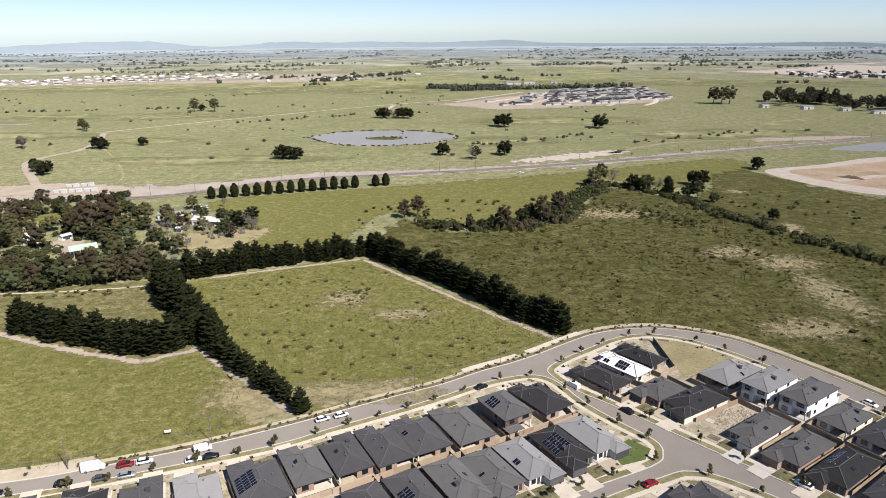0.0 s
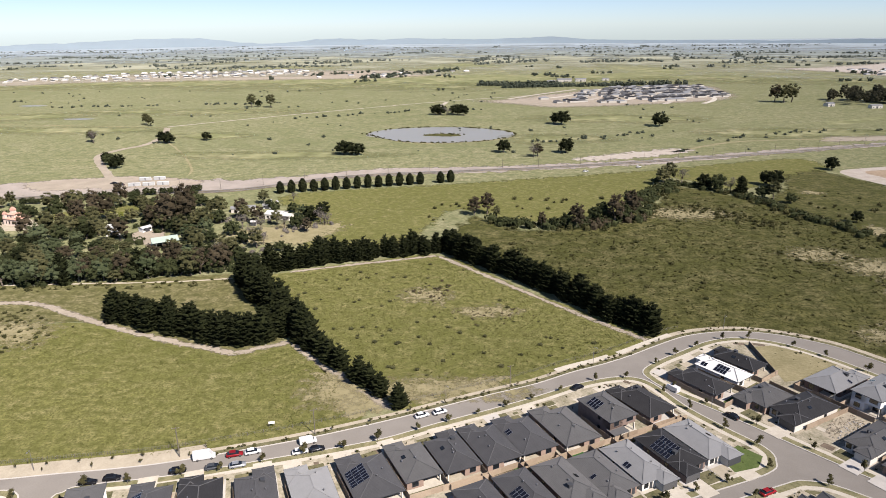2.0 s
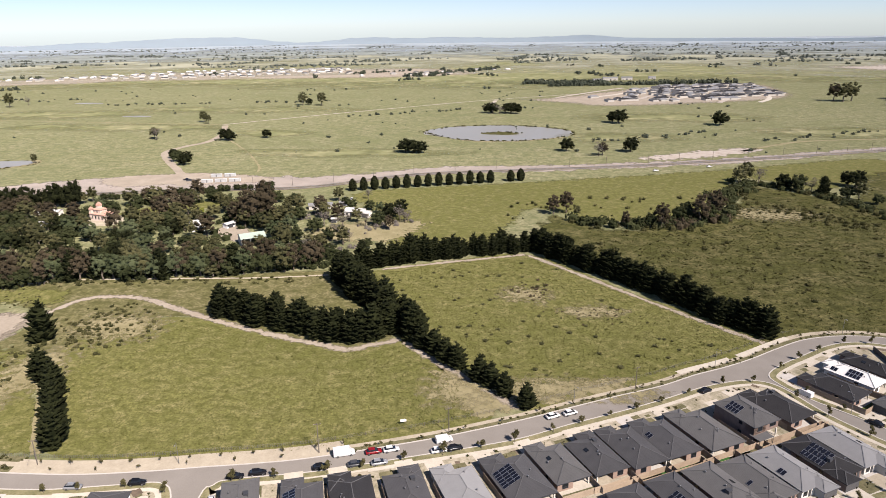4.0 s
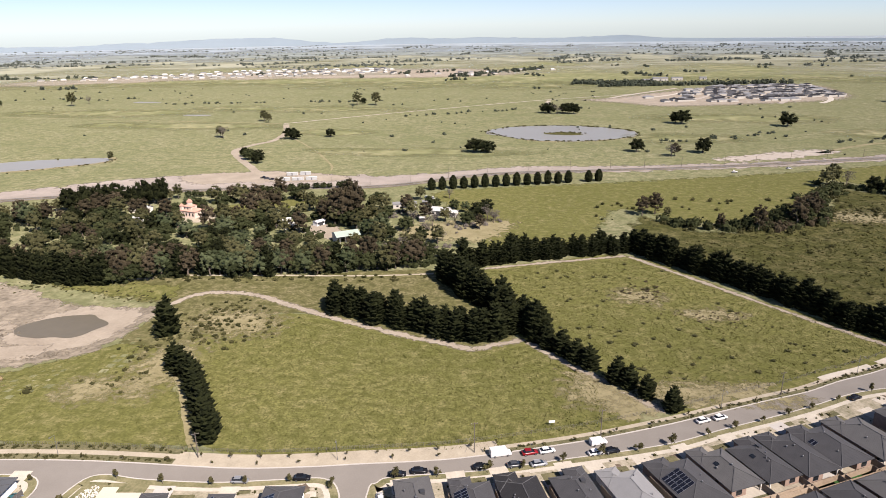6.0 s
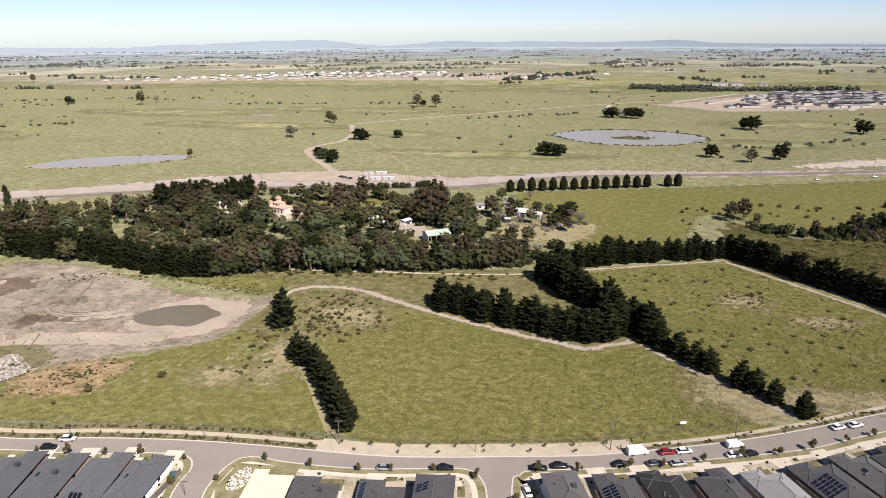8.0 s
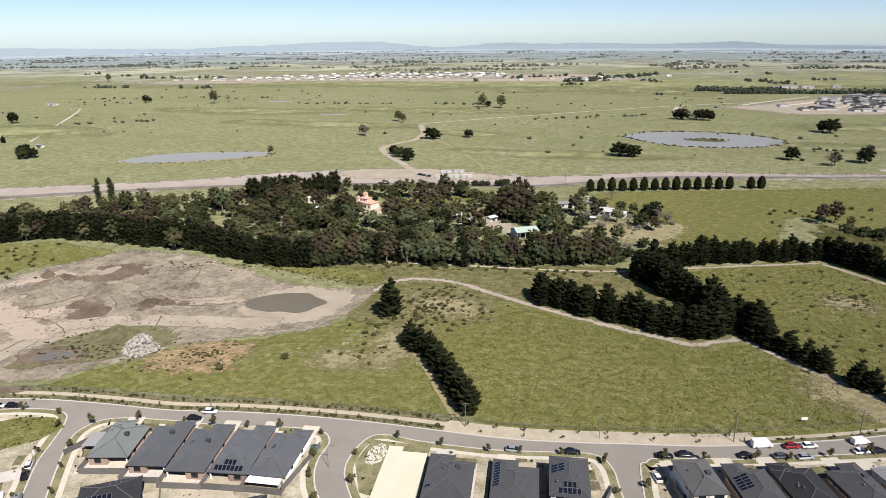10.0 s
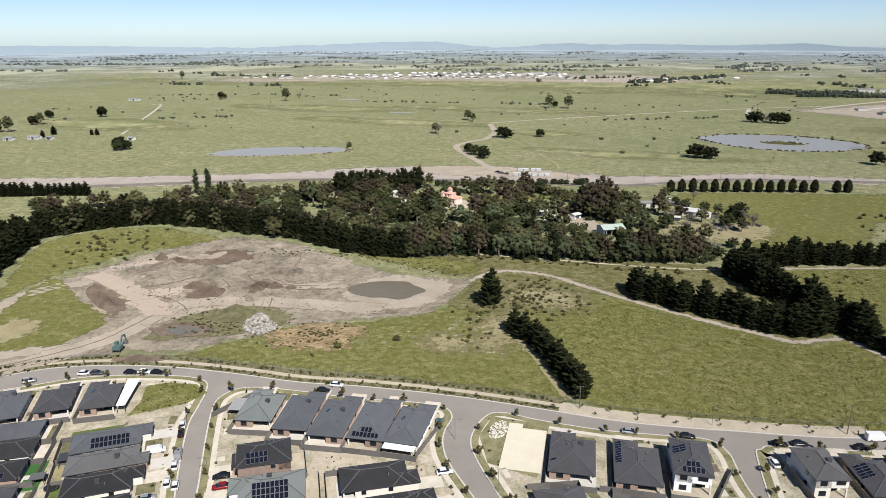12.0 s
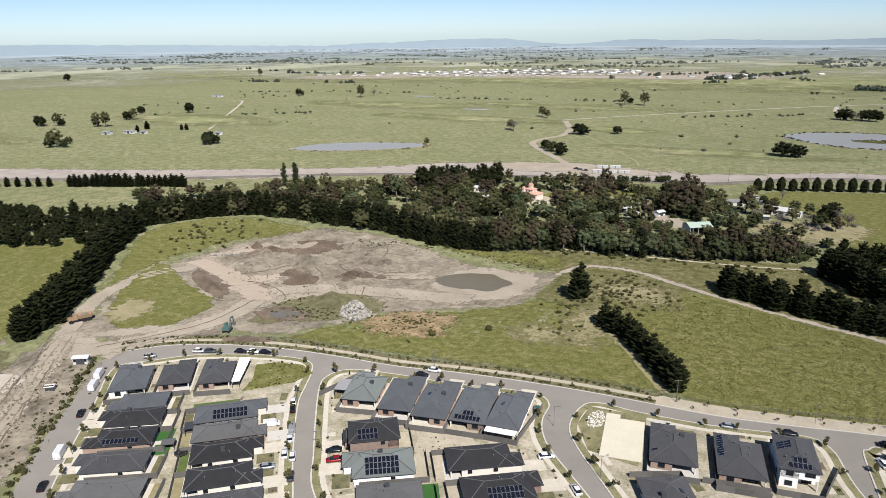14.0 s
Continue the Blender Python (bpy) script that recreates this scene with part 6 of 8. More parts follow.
def house(x, y, w, d, turn, roof=ROOF_CHARCOAL, wall=BRICK_TAN, storeys=1, solar="", wing=1, label="", back=1, pitch=23.0, trim=DARK_TRIM):
    """A detached brick house: walk-in body, hip roof with a lower wing over the garage, windows, doors and roof gear. Its front is its +y side."""
    rng = random.Random(HOUSE_COUNT[0] * 7 + 3)
    HOUSE_COUNT[0] += 1
    root = thing("house", x, y, turn, 0.14, label, "house", "houses of the estate")
    eave = 2.62 if storeys == 1 else 5.5
    ov = 0.45
    x0, x1, y0, y1 = -w / 2, w / 2, -d / 2, d / 2
    wing_w = w * 0.56
    wx0, wx1 = (x0, x0 + wing_w) if wing < 0 else (x1 - wing_w, x1)
    front = y1 - (2.6 if storeys == 1 else 1.4)
    # walls
    body = Shape()
    notch = 3.0
    nx = x0 + w * 0.52 if back < 0 else x1 - w * 0.52
    body.box(x0 + ov, x1 - ov, y0 + ov + notch, front - ov, 0, eave - 0.16)
    if back < 0:
        body.box(nx, x1 - ov, y0 + ov, y0 + ov + notch, 0, eave - 0.16)
        part("post", POST_MESH, None, root, m=pose(x0 + ov + 0.2, y0 + ov + 0.2, 0))
        bx = (nx + x1 - ov) / 2
    else:
        body.box(x0 + ov, nx, y0 + ov, y0 + ov + notch, 0, eave - 0.16)
        part("post", POST_MESH, None, root, m=pose(x1 - ov - 0.2, y0 + ov + 0.2, 0))
        bx = (x0 + ov + nx) / 2
    if storeys == 2:
        body.box(min(nx, x0 + ov) if back > 0 else x0 + ov, x1 - ov, y0 + ov, y0 + ov + notch, 2.9, eave - 0.16)
    body.box(wx0 + ov, wx1 - ov, front - ov, y1 - ov, 0, eave - 0.16 if storeys == 1 else 2.75)
    part("wall", body, wall, root)
    # roof
    rs, caps, gut = Shape(), [], Shape()
    rise = hip(rs, caps, x0, x1, y0, front, eave, pitch)
    wz = eave if storeys == 1 else 2.9
    hip(rs, caps, wx0 + 0.003, wx1 - 0.003, front - wing_w * 0.75 if storeys == 1 else front - 0.6, y1, wz + 0.004, pitch)
    for a, b, c, e, zz in ((x0, x1, y0, y0, eave), (x0, x0, y0, front, eave), (x1, x1, y0, front, eave), (wx0, wx1, y1, y1, wz)):
        gut.beam((a, c, zz - 0.07), (b, e, zz - 0.07), 0.13, 0.13)
    roof_ob = part("roof", rs, roof, root)
    for cap in caps:
        part("ridge_capping", cap, RIDGE if roof not in (ROOF_LIGHT, ROOF_WHITE) else ROOF_LIGHT, roof_ob)
    part("gutter", gut, trim, roof_ob)
    # roof gear
    half = min(w, front - y0) / 2
    for k in range(rng.choice((2, 3, 3))):
        vx, vy = rng.uniform(-0.32, 0.32) * w, rng.uniform(-0.3, 0.2) * d
        part("vent", VENT_MESH, None, roof_ob, m=pose(vx, vy, roof_point(vx, vy, w / 2, eave, pitch)))
    if rng.random() < 0.45:
        part("roof_cooler", COOLER_MESH, None, roof_ob, m=pose(w * 0.18, rng.uniform(-0.1, 0.15) * d, roof_point(w * 0.18, 0, w / 2, eave, pitch) + 0.1))
    if rng.random() < 0.3:
        part("skylight", SKYLIGHT_MESH, None, roof_ob, m=pose(-w * 0.22, 0, roof_point(w * 0.22, 0, w / 2, eave, pitch), 0, -pitch, 0))
    for spec in solar.split():
        side, cols, rows, sy = spec.split(",")
        for i in range(int(cols)):
            for j in range(int(rows)):
                yy = float(sy) + (i - (int(cols) - 1) / 2) * 1.1
                along = 1.1 + j * 1.74 + 0.4
                if side == "s":
                    if abs(yy) + 0.5 > w / 2 - along:
                        continue
                    ys = y0 + along * math.cos(radians(pitch))
                    part("solar_panel", SOLAR_MESH, None, roof_ob, "dark blue solar panel", pose(yy, ys, eave + (ys - y0) * math.tan(radians(pitch)), pitch, 0, 0))
                    continue
                xx = (w / 2 - along * math.cos(radians(pitch))) * (1 if side == "e" else -1)
                if abs(xx) < 0.5:
                    continue
                zz = roof_point(xx, yy, w / 2, eave, pitch)
                m = pose(xx, yy, zz, 0, pitch if side == "e" else -pitch, 0) @ pose(0, 0, 0, 0, 0, 90)
                part("solar_panel", SOLAR_MESH, None, roof_ob, "dark blue solar panel", m)
    # openings
    gd = Shape().box(-2.4, 2.4, -0.02, 0.05, 0, 2.2)
    for k in range(4):
        gd.box(-2.3, 2.3, 0.05, 0.07, 0.08 + k * 0.54, 0.5 + k * 0.54)
    if wing_w > 5.6:
        part("garage_door", gd, rng.choice((DARK_TRIM, WHITE_TRIM, ROOF_GREY)), root, m=pose((wx0 + wx1) / 2, y1 - ov, 0))
    ox = (x0 + wx0) / 2 + ov / 2 if wing > 0 else (x1 + wx1) / 2 - ov / 2
    part("door", DOOR_MESH, None, root, m=pose(ox - 0.9, front - ov, 0))
    add_window(root, ox + 0.7, front - ov, 0.6, 1.4, 1.6, 0)
    for lv in range(storeys):
        z = 0.9 + lv * 2.9
        for f in (-0.22, 0.12):
            add_window(root, x1 - ov, y0 + d / 2 + f * d, z, 1.2 if f else 1.8, 1.2, -90)
            if f < 0:
                add_window(root, x0 + ov, y0 + d / 2 + f * d + 0.5, z, 1.2, 1.1, 90)
        add_window(root, bx, y0 + ov, z - 0.3, 1.8, 1.5, 180)
        add_window(root, -bx, y0 + ov + (notch if lv == 0 else 0), 0.05 if lv == 0 else z, 2.4, 2.1 if lv == 0 else 1.3, 180)
    return root


R1, R2, R3, R4, R5, R6 = ROOF_CHARCOAL, ROOF_GREY, ROOF_BLACK, ROOF_LIGHT, ROOF_WHITE, ROOF_SLATE
L1 = "single-storey brick house with a charcoal hip roof"
L2 = "single-storey brick house with a grey hip roof"
L3 = "single-storey house with a black tiled roof"
L6 = "single-storey brick house with a blue-grey tiled roof"
L4 = "single-storey house with a pale grey metal roof"
# row along the main street
house(-48, 149, 12.6, 20, 28, R1, BRICK_DARK, 1, "w,6,3,-1", -1, "brick house with charcoal roof and solar panels")
house(-37.5, 156, 10.4, 18, 28, R2, BRICK_TAN, 1, "", -1, L2)
house(-27.4, 160.5, 10.4, 18.4, 28, R1, BRICK_TAN, 1, "", 1, L1, -1)
house(-17, 165, 11, 19.5, 28, R1, BRICK_TAN, 1, "", -1, L1)
house(-7, 170, 11.2, 19, 28, R1, BRICK_TAN, 1, "w,2,1,1", -1, L1, -1)
house(4.9, 175.2, 12, 20.5, 28.5, R2, BRICK_TAN, 1, "", -1, L2, -1)
house(17.7, 180.8, 10.4, 16.5, 31, R2, BRICK_DARK, 2, "w,4,2,1", 1, "two-storey house with grey roof and solar panels")
house(30, 190, 11.2, 19, 34, R3, BRICK_TAN, 1, "", -1, L3)
house(-114, 131.5, 9, 15.5, 19, R2, RENDER_WALL, 2, "", -1, "two-storey rendered house with a grey roof")
house(-100, 135, 10.4, 18, 17, R1, BRICK_TAN, 1, "w,5,2,0", -1, "brick house with charcoal roof and solar panels")
house(-88.2, 138, 10.8, 19, 19, R3, BRICK_DARK, 1, "", -1, L3)
house(-75, 141, 10.2, 19, 21, R1, BRICK_DARK, 1, "", 1, L1)
house(-61.6, 143.6, 11, 19, 25, R4, RENDER_WALL, 1, "", -1, L4)
# row behind it
for i, (hx, hy, rf, wl, so, lb) in enumerate(((-17, 137.5, R1, BRICK_TAN, "", L1), (-7, 142.8, R1, BRICK_TAN, "e,4,2,0", "brick house with charcoal roof and solar panels"), (3.2, 148, R2, BRICK_DARK, "", L2), (12.9, 151.6, R2, BRICK_TAN, "e,1,1,0", L2), (22.4, 156.8, R4, RENDER_WALL, "e,2,1,0", L4), (33, 162.6, R3, BRICK_DARK, "e,6,3,-1", "black-roofed house with a large solar array"), (42.2, 168, R4, RENDER_WALL, "", L4))):
    house(hx, hy, 10.2, 19.8, 210, rf, wl, 1, so, 1 if i % 2 else -1, lb, 1 if i % 2 else -1)
# corner block
house(52, 203, 10, 18.6, 39, R3, BRICK_TAN, 1, "", -1, L3)
house(61.2, 211.4, 9, 19, 39, R5, WHITE_WALL, 1, "w,2,1,4 w,4,2,-2", 1, "house with a bright white metal roof and solar panels")
house(69, 218.4, 9, 17.6, 40, R3, BRICK_TAN, 1, "", 1, L3)
house(68.3, 193.4, 10.2, 16.5, 124, R2, BRICK_TAN, 1, "", 1, L2)
house(77.2, 186.6, 11, 21, 122, R3, RENDER_WALL, 1, "", -1, L3)
house(96.5, 205.5, 11, 20, -55, R4, BRICK_DARK, 1, "e,1,1,0", 1, L4)
house(105, 195, 9.4, 20, -55, R4, WHITE_WALL, 2, "w,1,1,0", 1, "two-storey house with a pale grey metal roof")
house(113.6, 187.4, 9.4, 20, -56, R2, WHITE_WALL, 2, "", 1, "two-storey house with a grey tiled roof")
house(120, 177.6, 9.4, 19, -56, R2, RENDER_WALL, 1, "e,1,1,-2", -1, L2)
house(127, 168.5, 9.4, 20, -57, R1, RENDER_WALL, 1, "", 1, L1)
house(133, 160, 9.4, 20, -58, R1, BRICK_DARK, 1, "", 1, L1)
house(90.6, 171, 9, 21.5, 125, R2, RENDER_WALL, 1, "", -1, L2)
house(97.2, 161, 9.6, 21.5, 124, R2, BRICK_TAN, 1, "", 1, L2)
house(104.6, 152, 9.6, 22, 125, R3, BRICK_DARK, 1, "e,8,1,-2", 1, "black-roofed house with a row of solar panels")
house(112.5, 142.6, 9.6, 21, 126, R1, BRICK_DARK, 1, "", -1, L1)
house(64.5, 139.5, 11.5, 16, 40, R1, BRICK_DARK, 1, "", -1, L1)
# middle block
house(-174.7, 118.7, 12.2, 19, 8, R1, BRICK_TAN, 1, "w,1,1,-5", -1, L1)
house(-158, 120.2, 12, 19.6, 8, R1, BRICK_TAN, 1, "w,6,1,1 w,3,1,6", -1, "brick house with charcoal roof and solar panels")
house(-145, 123.4, 9.8, 17.5, 7, R1, WHITE_WALL, 2, "w,3,2,1 s,7,2,0", -1, "two-storey white house with charcoal roof")
house(-172.5, 95.5, 12.4, 15, 206, R1, RENDER_WALL, 1, "", 1, L1)
# west of the bend
house(-268.2, 112, 11.4, 18.4, 15, ROOF_SAGE, BRICK_TAN, 1, "", -1, "brick house with a pale green-grey metal roof")
house(-255.6, 113.2, 10.6, 21.8, 13, R6, BRICK_TAN, 1, "", 1, L6)
house(-244, 114.2, 10.9, 22.6, 11, R6, BRICK_TAN, 1, "", 1, L6, -1)
house(-232.4, 116.6, 10.8, 22.8, 9, R6, BRICK_DARK, 1, "s,7,2,0", 1, "brick house with charcoal roof and solar panels", -1)
house(-221.4, 117.8, 10.2, 22, 6, R6, WHITE_WALL, 1, "", 1, "white house with a blue-grey hip roof")
house(-251.3, 86.8, 11, 15.5, 124, R3, BRICK_DARK, 2, "w,5,2,1", 1, "two-storey house with a black roof and solar panels")
house(-244, 78, 12, 19, 122, ROOF_SAGE, WHITE_WALL, 1, "w,8,3,-1", 1, "white house with a large solar array")
house(-235.5, 66.5, 11, 19, 122, R2, BRICK_DARK, 1, "", -1, L2)
house(-219.8, 92.2, 10.4, 20, -58, R3, RENDER_WALL, 1, "", 1, L3)
house(-210.5, 82, 11, 20.5, -57, R3, BRICK_DARK, 1, "e,8,2,0", -1, "black-roofed house with solar panels")
# west block
for i, (hx, hy, hw, hd, rf, so) in enumerate(((-297.6, 82.4, 9.6, 20.3, R6, "e,9,2,0"), (-290.9, 74.2, 8.6, 20, R2, ""), (-284.6, 66.2, 8.8, 18.6, R3, ""), (-277.6, 57.2, 8.8, 18.6, R3, ""), (-270.2, 48, 9, 19, R1, ""), (-263, 38.6, 9, 19, R1, ""))):
    house(hx, hy, hw + 0.7, hd + 0.6, -52, rf, RENDER_WALL if i != 1 else BRICK_TAN, 1, so, 1 if i % 2 else -1, {R1: L1, R2: L2, R3: L3, R6: L6}[rf])
house(-342.6, 85.6, 11.6, 18.8, 37, R6, WHITE_WALL, 1, "", -1, "white house with a blue-grey hip roof")
house(-331.4, 94.2, 10.4, 17, 36, R1, BRICK_TAN, 1, "", 1, L1)
house(-319.6, 100.6, 10.6, 17.4, 33, R1, BRICK_TAN, 1, "", -1, L1)
for i, (hx, hy, hd, rf, so) in enumerate(((-327.8, 75.2, 16.4, R6, ""), (-322.4, 67.2, 18, R3, ""), (-316.6, 58.6, 18, R3, "w,9,1,-1"), (-309.2, 49, 18.6, R1, ""), (-301.4, 39.6, 20, R2, ""), (-294, 30, 20, R1, ""))):
    house(hx, hy, 9.3, hd + 0.6, 123 - i * 0.6, rf, BRICK_TAN if i in (2, 4) else RENDER_WALL, 1, so, 1 if i % 2 else -1, {R1: L1, R2: L2, R3: L3, R6: L6}[rf])
# ---- lots: paving, drives, lawns and fences ----
def local_sheet(name, m, x0, x1, y0, y1, mat, lift, label, category):
    s = Shape().box(x0, x1, y0, y1, -0.05, 0)
    ob = new(name, s.mesh(name, mat))
    ob.matrix_basis = Matrix.Translation((0, 0, lift)) @ m
    return tagged(ob, label, category, kind="structure")


def paling_panel(length, mat):
    """One run of lapped palings with a flat top."""
    s = Shape()
    n = 24
    line = []
    for k in range(n):
        a, b = -length / 2 + length * k / n, -length / 2 + length * (k + 1) / n
        d = 0.02 if k % 2 else 0.0
        line += [(a, d), (b, d)]
    m = len(line)
    vs = [(x, y + o, z) for z in (0.0, 1.82) for o in (0.0, -0.06) for x, y in line]
    fs = []
    for i in range(m - 1):
        fs += [(i, i + 1, 2 * m + i + 1, 2 * m + i), (m + i + 1, m + i, 3 * m + i, 3 * m + i + 1), (2 * m + i, 2 * m + i + 1, 3 * m + i + 1, 3 * m + i)]
    fs += [(m, 0, 2 * m, 3 * m), (m - 1, 2 * m - 1, 4 * m - 1, 3 * m - 1)]
    s.add(vs, fs)
    return s.mesh("panel", mat)


PANEL_TAN, PANEL_DARK = paling_panel(5.0, FENCE_TAN), paling_panel(5.0, FENCE_DARK)


def fence(ax, ay, bx, by, panel, label):
    d = math.hypot(bx - ax, by - ay)
    n = max(1, round(d / 5.0))
    turn = math.degrees(math.atan2(by - ay, bx - ax))
    root = thing("fence", ax, ay, turn, 0.14, label, "fence", "paling fences of the lots")
    for i in range(n):
        ob = part("panel", panel, None, root)
        ob.matrix_basis = pose((i + 0.5) * d / n, 0, 0) @ Matrix.Diagonal((d / n / 5.0, 1, 1, 1))


FENCE_LABEL = {True: "weathered tan timber paling fence", False: "dark stained timber paling fence"}
all_houses = [o for o in scene.objects if o.type == "EMPTY" and o.name.startswith("house")]
for i, ob in enumerate(all_houses):
    m = ob.matrix_basis.copy()
    wall = [c for c in ob.children if c.name.startswith("wall")][0]
    roof_mesh = [c for c in ob.children if c.name.startswith("roof")][0]
    xs = [v.co.x for v in roof_mesh.data.vertices]
    ys = [v.co.y for v in roof_mesh.data.vertices]
    w, d = max(xs) - min(xs), max(ys) - min(ys)
    rng = random.Random(i * 13 + 1)
    base = m
    tan = m.translation.x > -130
    local_sheet("paving_round_house", base, -w / 2 - 0.35, w / 2 + 0.35, -d / 2 - 1.0, d / 2 + 0.1, rng.choice((CONCRETE, KERB, LOT_SOIL)), 0.03, "pale paving round a house", "paving")
    wing_x = [v.co.x for v in wall.data.vertices if v.co.y > d / 2 - 1.0]
    gx = (min(wing_x) + max(wing_x)) / 2
    local_sheet("driveway", base, gx - 2.5, gx + 2.5, d / 2 + 0.1, d / 2 + 6.2, CONCRETE if rng.random() < 0.75 else KERB, 0.035, "concrete driveway before a garage", "driveway")
    side = -1 if gx > 0 else 1
    lo, hi = sorted((gx + side * 2.5, side * w / 2))
    yard = rng.choice((VERGE, VERGE, VERGE, GRAVEL, LOT_SOIL))
    local_sheet("front_yard", base, lo, hi, d / 2 - 2.0, d / 2 + 2.6, yard, 0.033, "small front yard beside a driveway", "front yard")
    back = rng.choice((VERGE, LOT_SOIL, LAWN, VERGE, CONCRETE, LOT_SOIL, GRAVEL, DRY))
    local_sheet("back_yard", base, -w / 2 - 0.3, w / 2 + 0.3, -d / 2 - 3.4, -d / 2 - 1.0, back, 0.028, "small back yard of a house", "back yard")
    panel = PANEL_TAN if tan else PANEL_DARK
    corner = [m @ Vector(c) for c in ((-w / 2 - 0.45, d / 2 - 4.5, 0), (-w / 2 - 0.45, -d / 2 - 3.5, 0), (w / 2 + 0.45, -d / 2 - 3.5, 0))]
    fence(corner[0].x, corner[0].y, corner[1].x, corner[1].y, panel, FENCE_LABEL[tan])
    fence(corner[1].x, corner[1].y, corner[2].x, corner[2].y, panel, FENCE_LABEL[tan])
    # shrubs of the front garden
    if rng.random() < 0.45:
        for k in range(2):
            q = m @ Vector((lo + (hi - lo) * (0.2 + 0.3 * k), d / 2 + rng.uniform(0, 2.2), 0))
            ob2 = plant("sapling", q.x, q.y, rng.uniform(0.5, 0.8), 0.9, "front garden shrubs", "small clipped shrub in a front garden")
            ob2.location.z = 0.17

# end fences of the rows
for ax, ay, bx, by, tan in ((39, 181, 33, 200, True), (56, 207, 78, 190, True), (79, 234, 79.5, 211, False), (-281, 126 - 22, -276, 122 - 2, False), (-215, 105, -214, 126, False), (-166, 108, -150, 110, False), (-138, 113, -134, 128, False)):
    fence(ax, ay, bx, by, PANEL_TAN if tan else PANEL_DARK, FENCE_LABEL[tan])

# garden beds, paved corners and small plants between the houses
def garden_beds(name, mat, count, seed, lift, label):
    rr = random.Random(seed)
    s = Shape()
    done = 0
    rings = [spline(r, 4.0, True) for r in BLOCKS.values()]
    while done < count:
        ring = rr.choice(rings)
        i = rr.randrange(len(ring) - 1)
        (ax, ay), (bx, by) = ring[i], ring[i + 1]
        n = math.hypot(bx - ax, by - ay) or 1
        deep = -rr.uniform(4.4, 7.5) if rr.random() < 0.7 else -rr.uniform(8, 26)
        x, y = ax - (by - ay) / n * deep, ay + (bx - ax) / n * deep
        if y < 20:
            continue
        done += 1
        a = math.atan2(by - ay, bx - ax)
        w, d = rr.uniform(1.2, 4.5), rr.uniform(0.8, 2.6)
        ca, sa = math.cos(a), math.sin(a)
        s.add([(x + u * w * ca - v * d * sa, y + u * w * sa + v * d * ca, lift + 0.001 * (done % 9)) for u, v in ((-0.5, -0.5), (0.5, -0.5), (0.5, 0.5), (-0.5, 0.5))], [(0, 1, 2, 3)])
    tagged(new(name, s.mesh(name, mat)), label, "garden", kind="stuff")


garden_beds("garden_beds_grass", VERGE, 150, 1, 0.155, "small patches of grass between houses")
garden_beds("garden_beds_paving", CONCRETE, 110, 2, 0.150, "paved corners between houses")
garden_beds("garden_beds_dark", DARK_SOIL, 60, 3, 0.165, "mulched garden beds between houses")
rr = random.Random(8)
spots = []
for ring in BLOCKS.values():
    line = spline(ring, 2.0, True)
    inner = offset(line + [line[0]], -5.2)
    spots += [(x + rr.gauss(0, 0.9), y + rr.gauss(0, 0.9), rr.uniform(0.4, 1.2)) for x, y in inner if y > 22 and rr.random() < 0.35]
scatter("garden_plants", spots, SCRUB_LEAF, 0.55, "small garden plants before the houses", 14, 0.34, 0.9)

# vacant lots
m = pose(-188.3, 119.6, 0.14, 0, 0, 7)
slab = tagged(part("house_slab", Shape().box(-5.6, 5.6, -10.2, 10.2, 0.02, 0.22).box(-5.6, -1.5, 10.2, 12.4, 0.02, 0.22), SLAB, m=m), "bare pale concrete slab of an unbuilt house", "slab")
sheet("ground_vacant_west", [(-306, 96), (-294, 108), (-292, 116), (-299, 119.5), (-309, 117), (-314, 113), (-308, 104)], FIELD, 0.186, 0, "overgrown vacant lot", "ground")
sheet("ground_vacant_corner", [(80.5, 233), (88, 234), (97, 228), (104, 220), (93, 210), (81, 207)], DRY, 0.186, 0, "sandy vacant corner lot", "ground")
sheet("ground_vacant_middle", [(79, 176), (92, 192), (102, 182), (86, 165)], LOT_SOIL, 0.186, 0, "rubble-strewn vacant lot", "ground")
sheet("ground_vacant_slab", [(-201, 133), (-184, 134), (-182, 108), (-196, 110), (-202, 122)], NATURE_STRIP, 0.186, 0, "weedy sandy soil round a house slab", "ground")
sheet("ground_vacant_back", [(-242, 100), (-228, 103), (-224, 99), (-232, 86), (-240, 90)], LOT_SOIL, 0.186, 0, "straw-coloured empty back lot", "ground")
sheet("lawn_corner", [(48, 157.5), (55, 160), (58, 165), (53, 170), (46, 164)], LAWN, 0.192, 0, "mown corner lawn", "lawn")
for x, y, w, d, turn, mat in ((-309, 67.5, 4.6, 6, 33, TURF), (-304.5, 61.5, 4.6, 5, 33, TURF), (-313, 73, 3.2, 6, 33, CONCRETE), (-307, 86, 14, 5, 38, LAWN), (-228, 76, 5, 6, 30, TURF), (-6, 158, 9, 3, 28, TURF), (5.5, 163.5, 8, 2.6, 28, TURF)):
    ob = part("lawn_patch" if mat != CONCRETE else "patio", Shape().box(-w / 2, w / 2, -d / 2, d / 2, -0.03, 0.0), mat, m=pose(x, y, 0.185, 0, 0, turn))
    tagged(ob, "bright green back-yard lawn" if mat != CONCRETE else "white concrete patio slab", "lawn" if mat != CONCRETE else "patio", kind="structure")


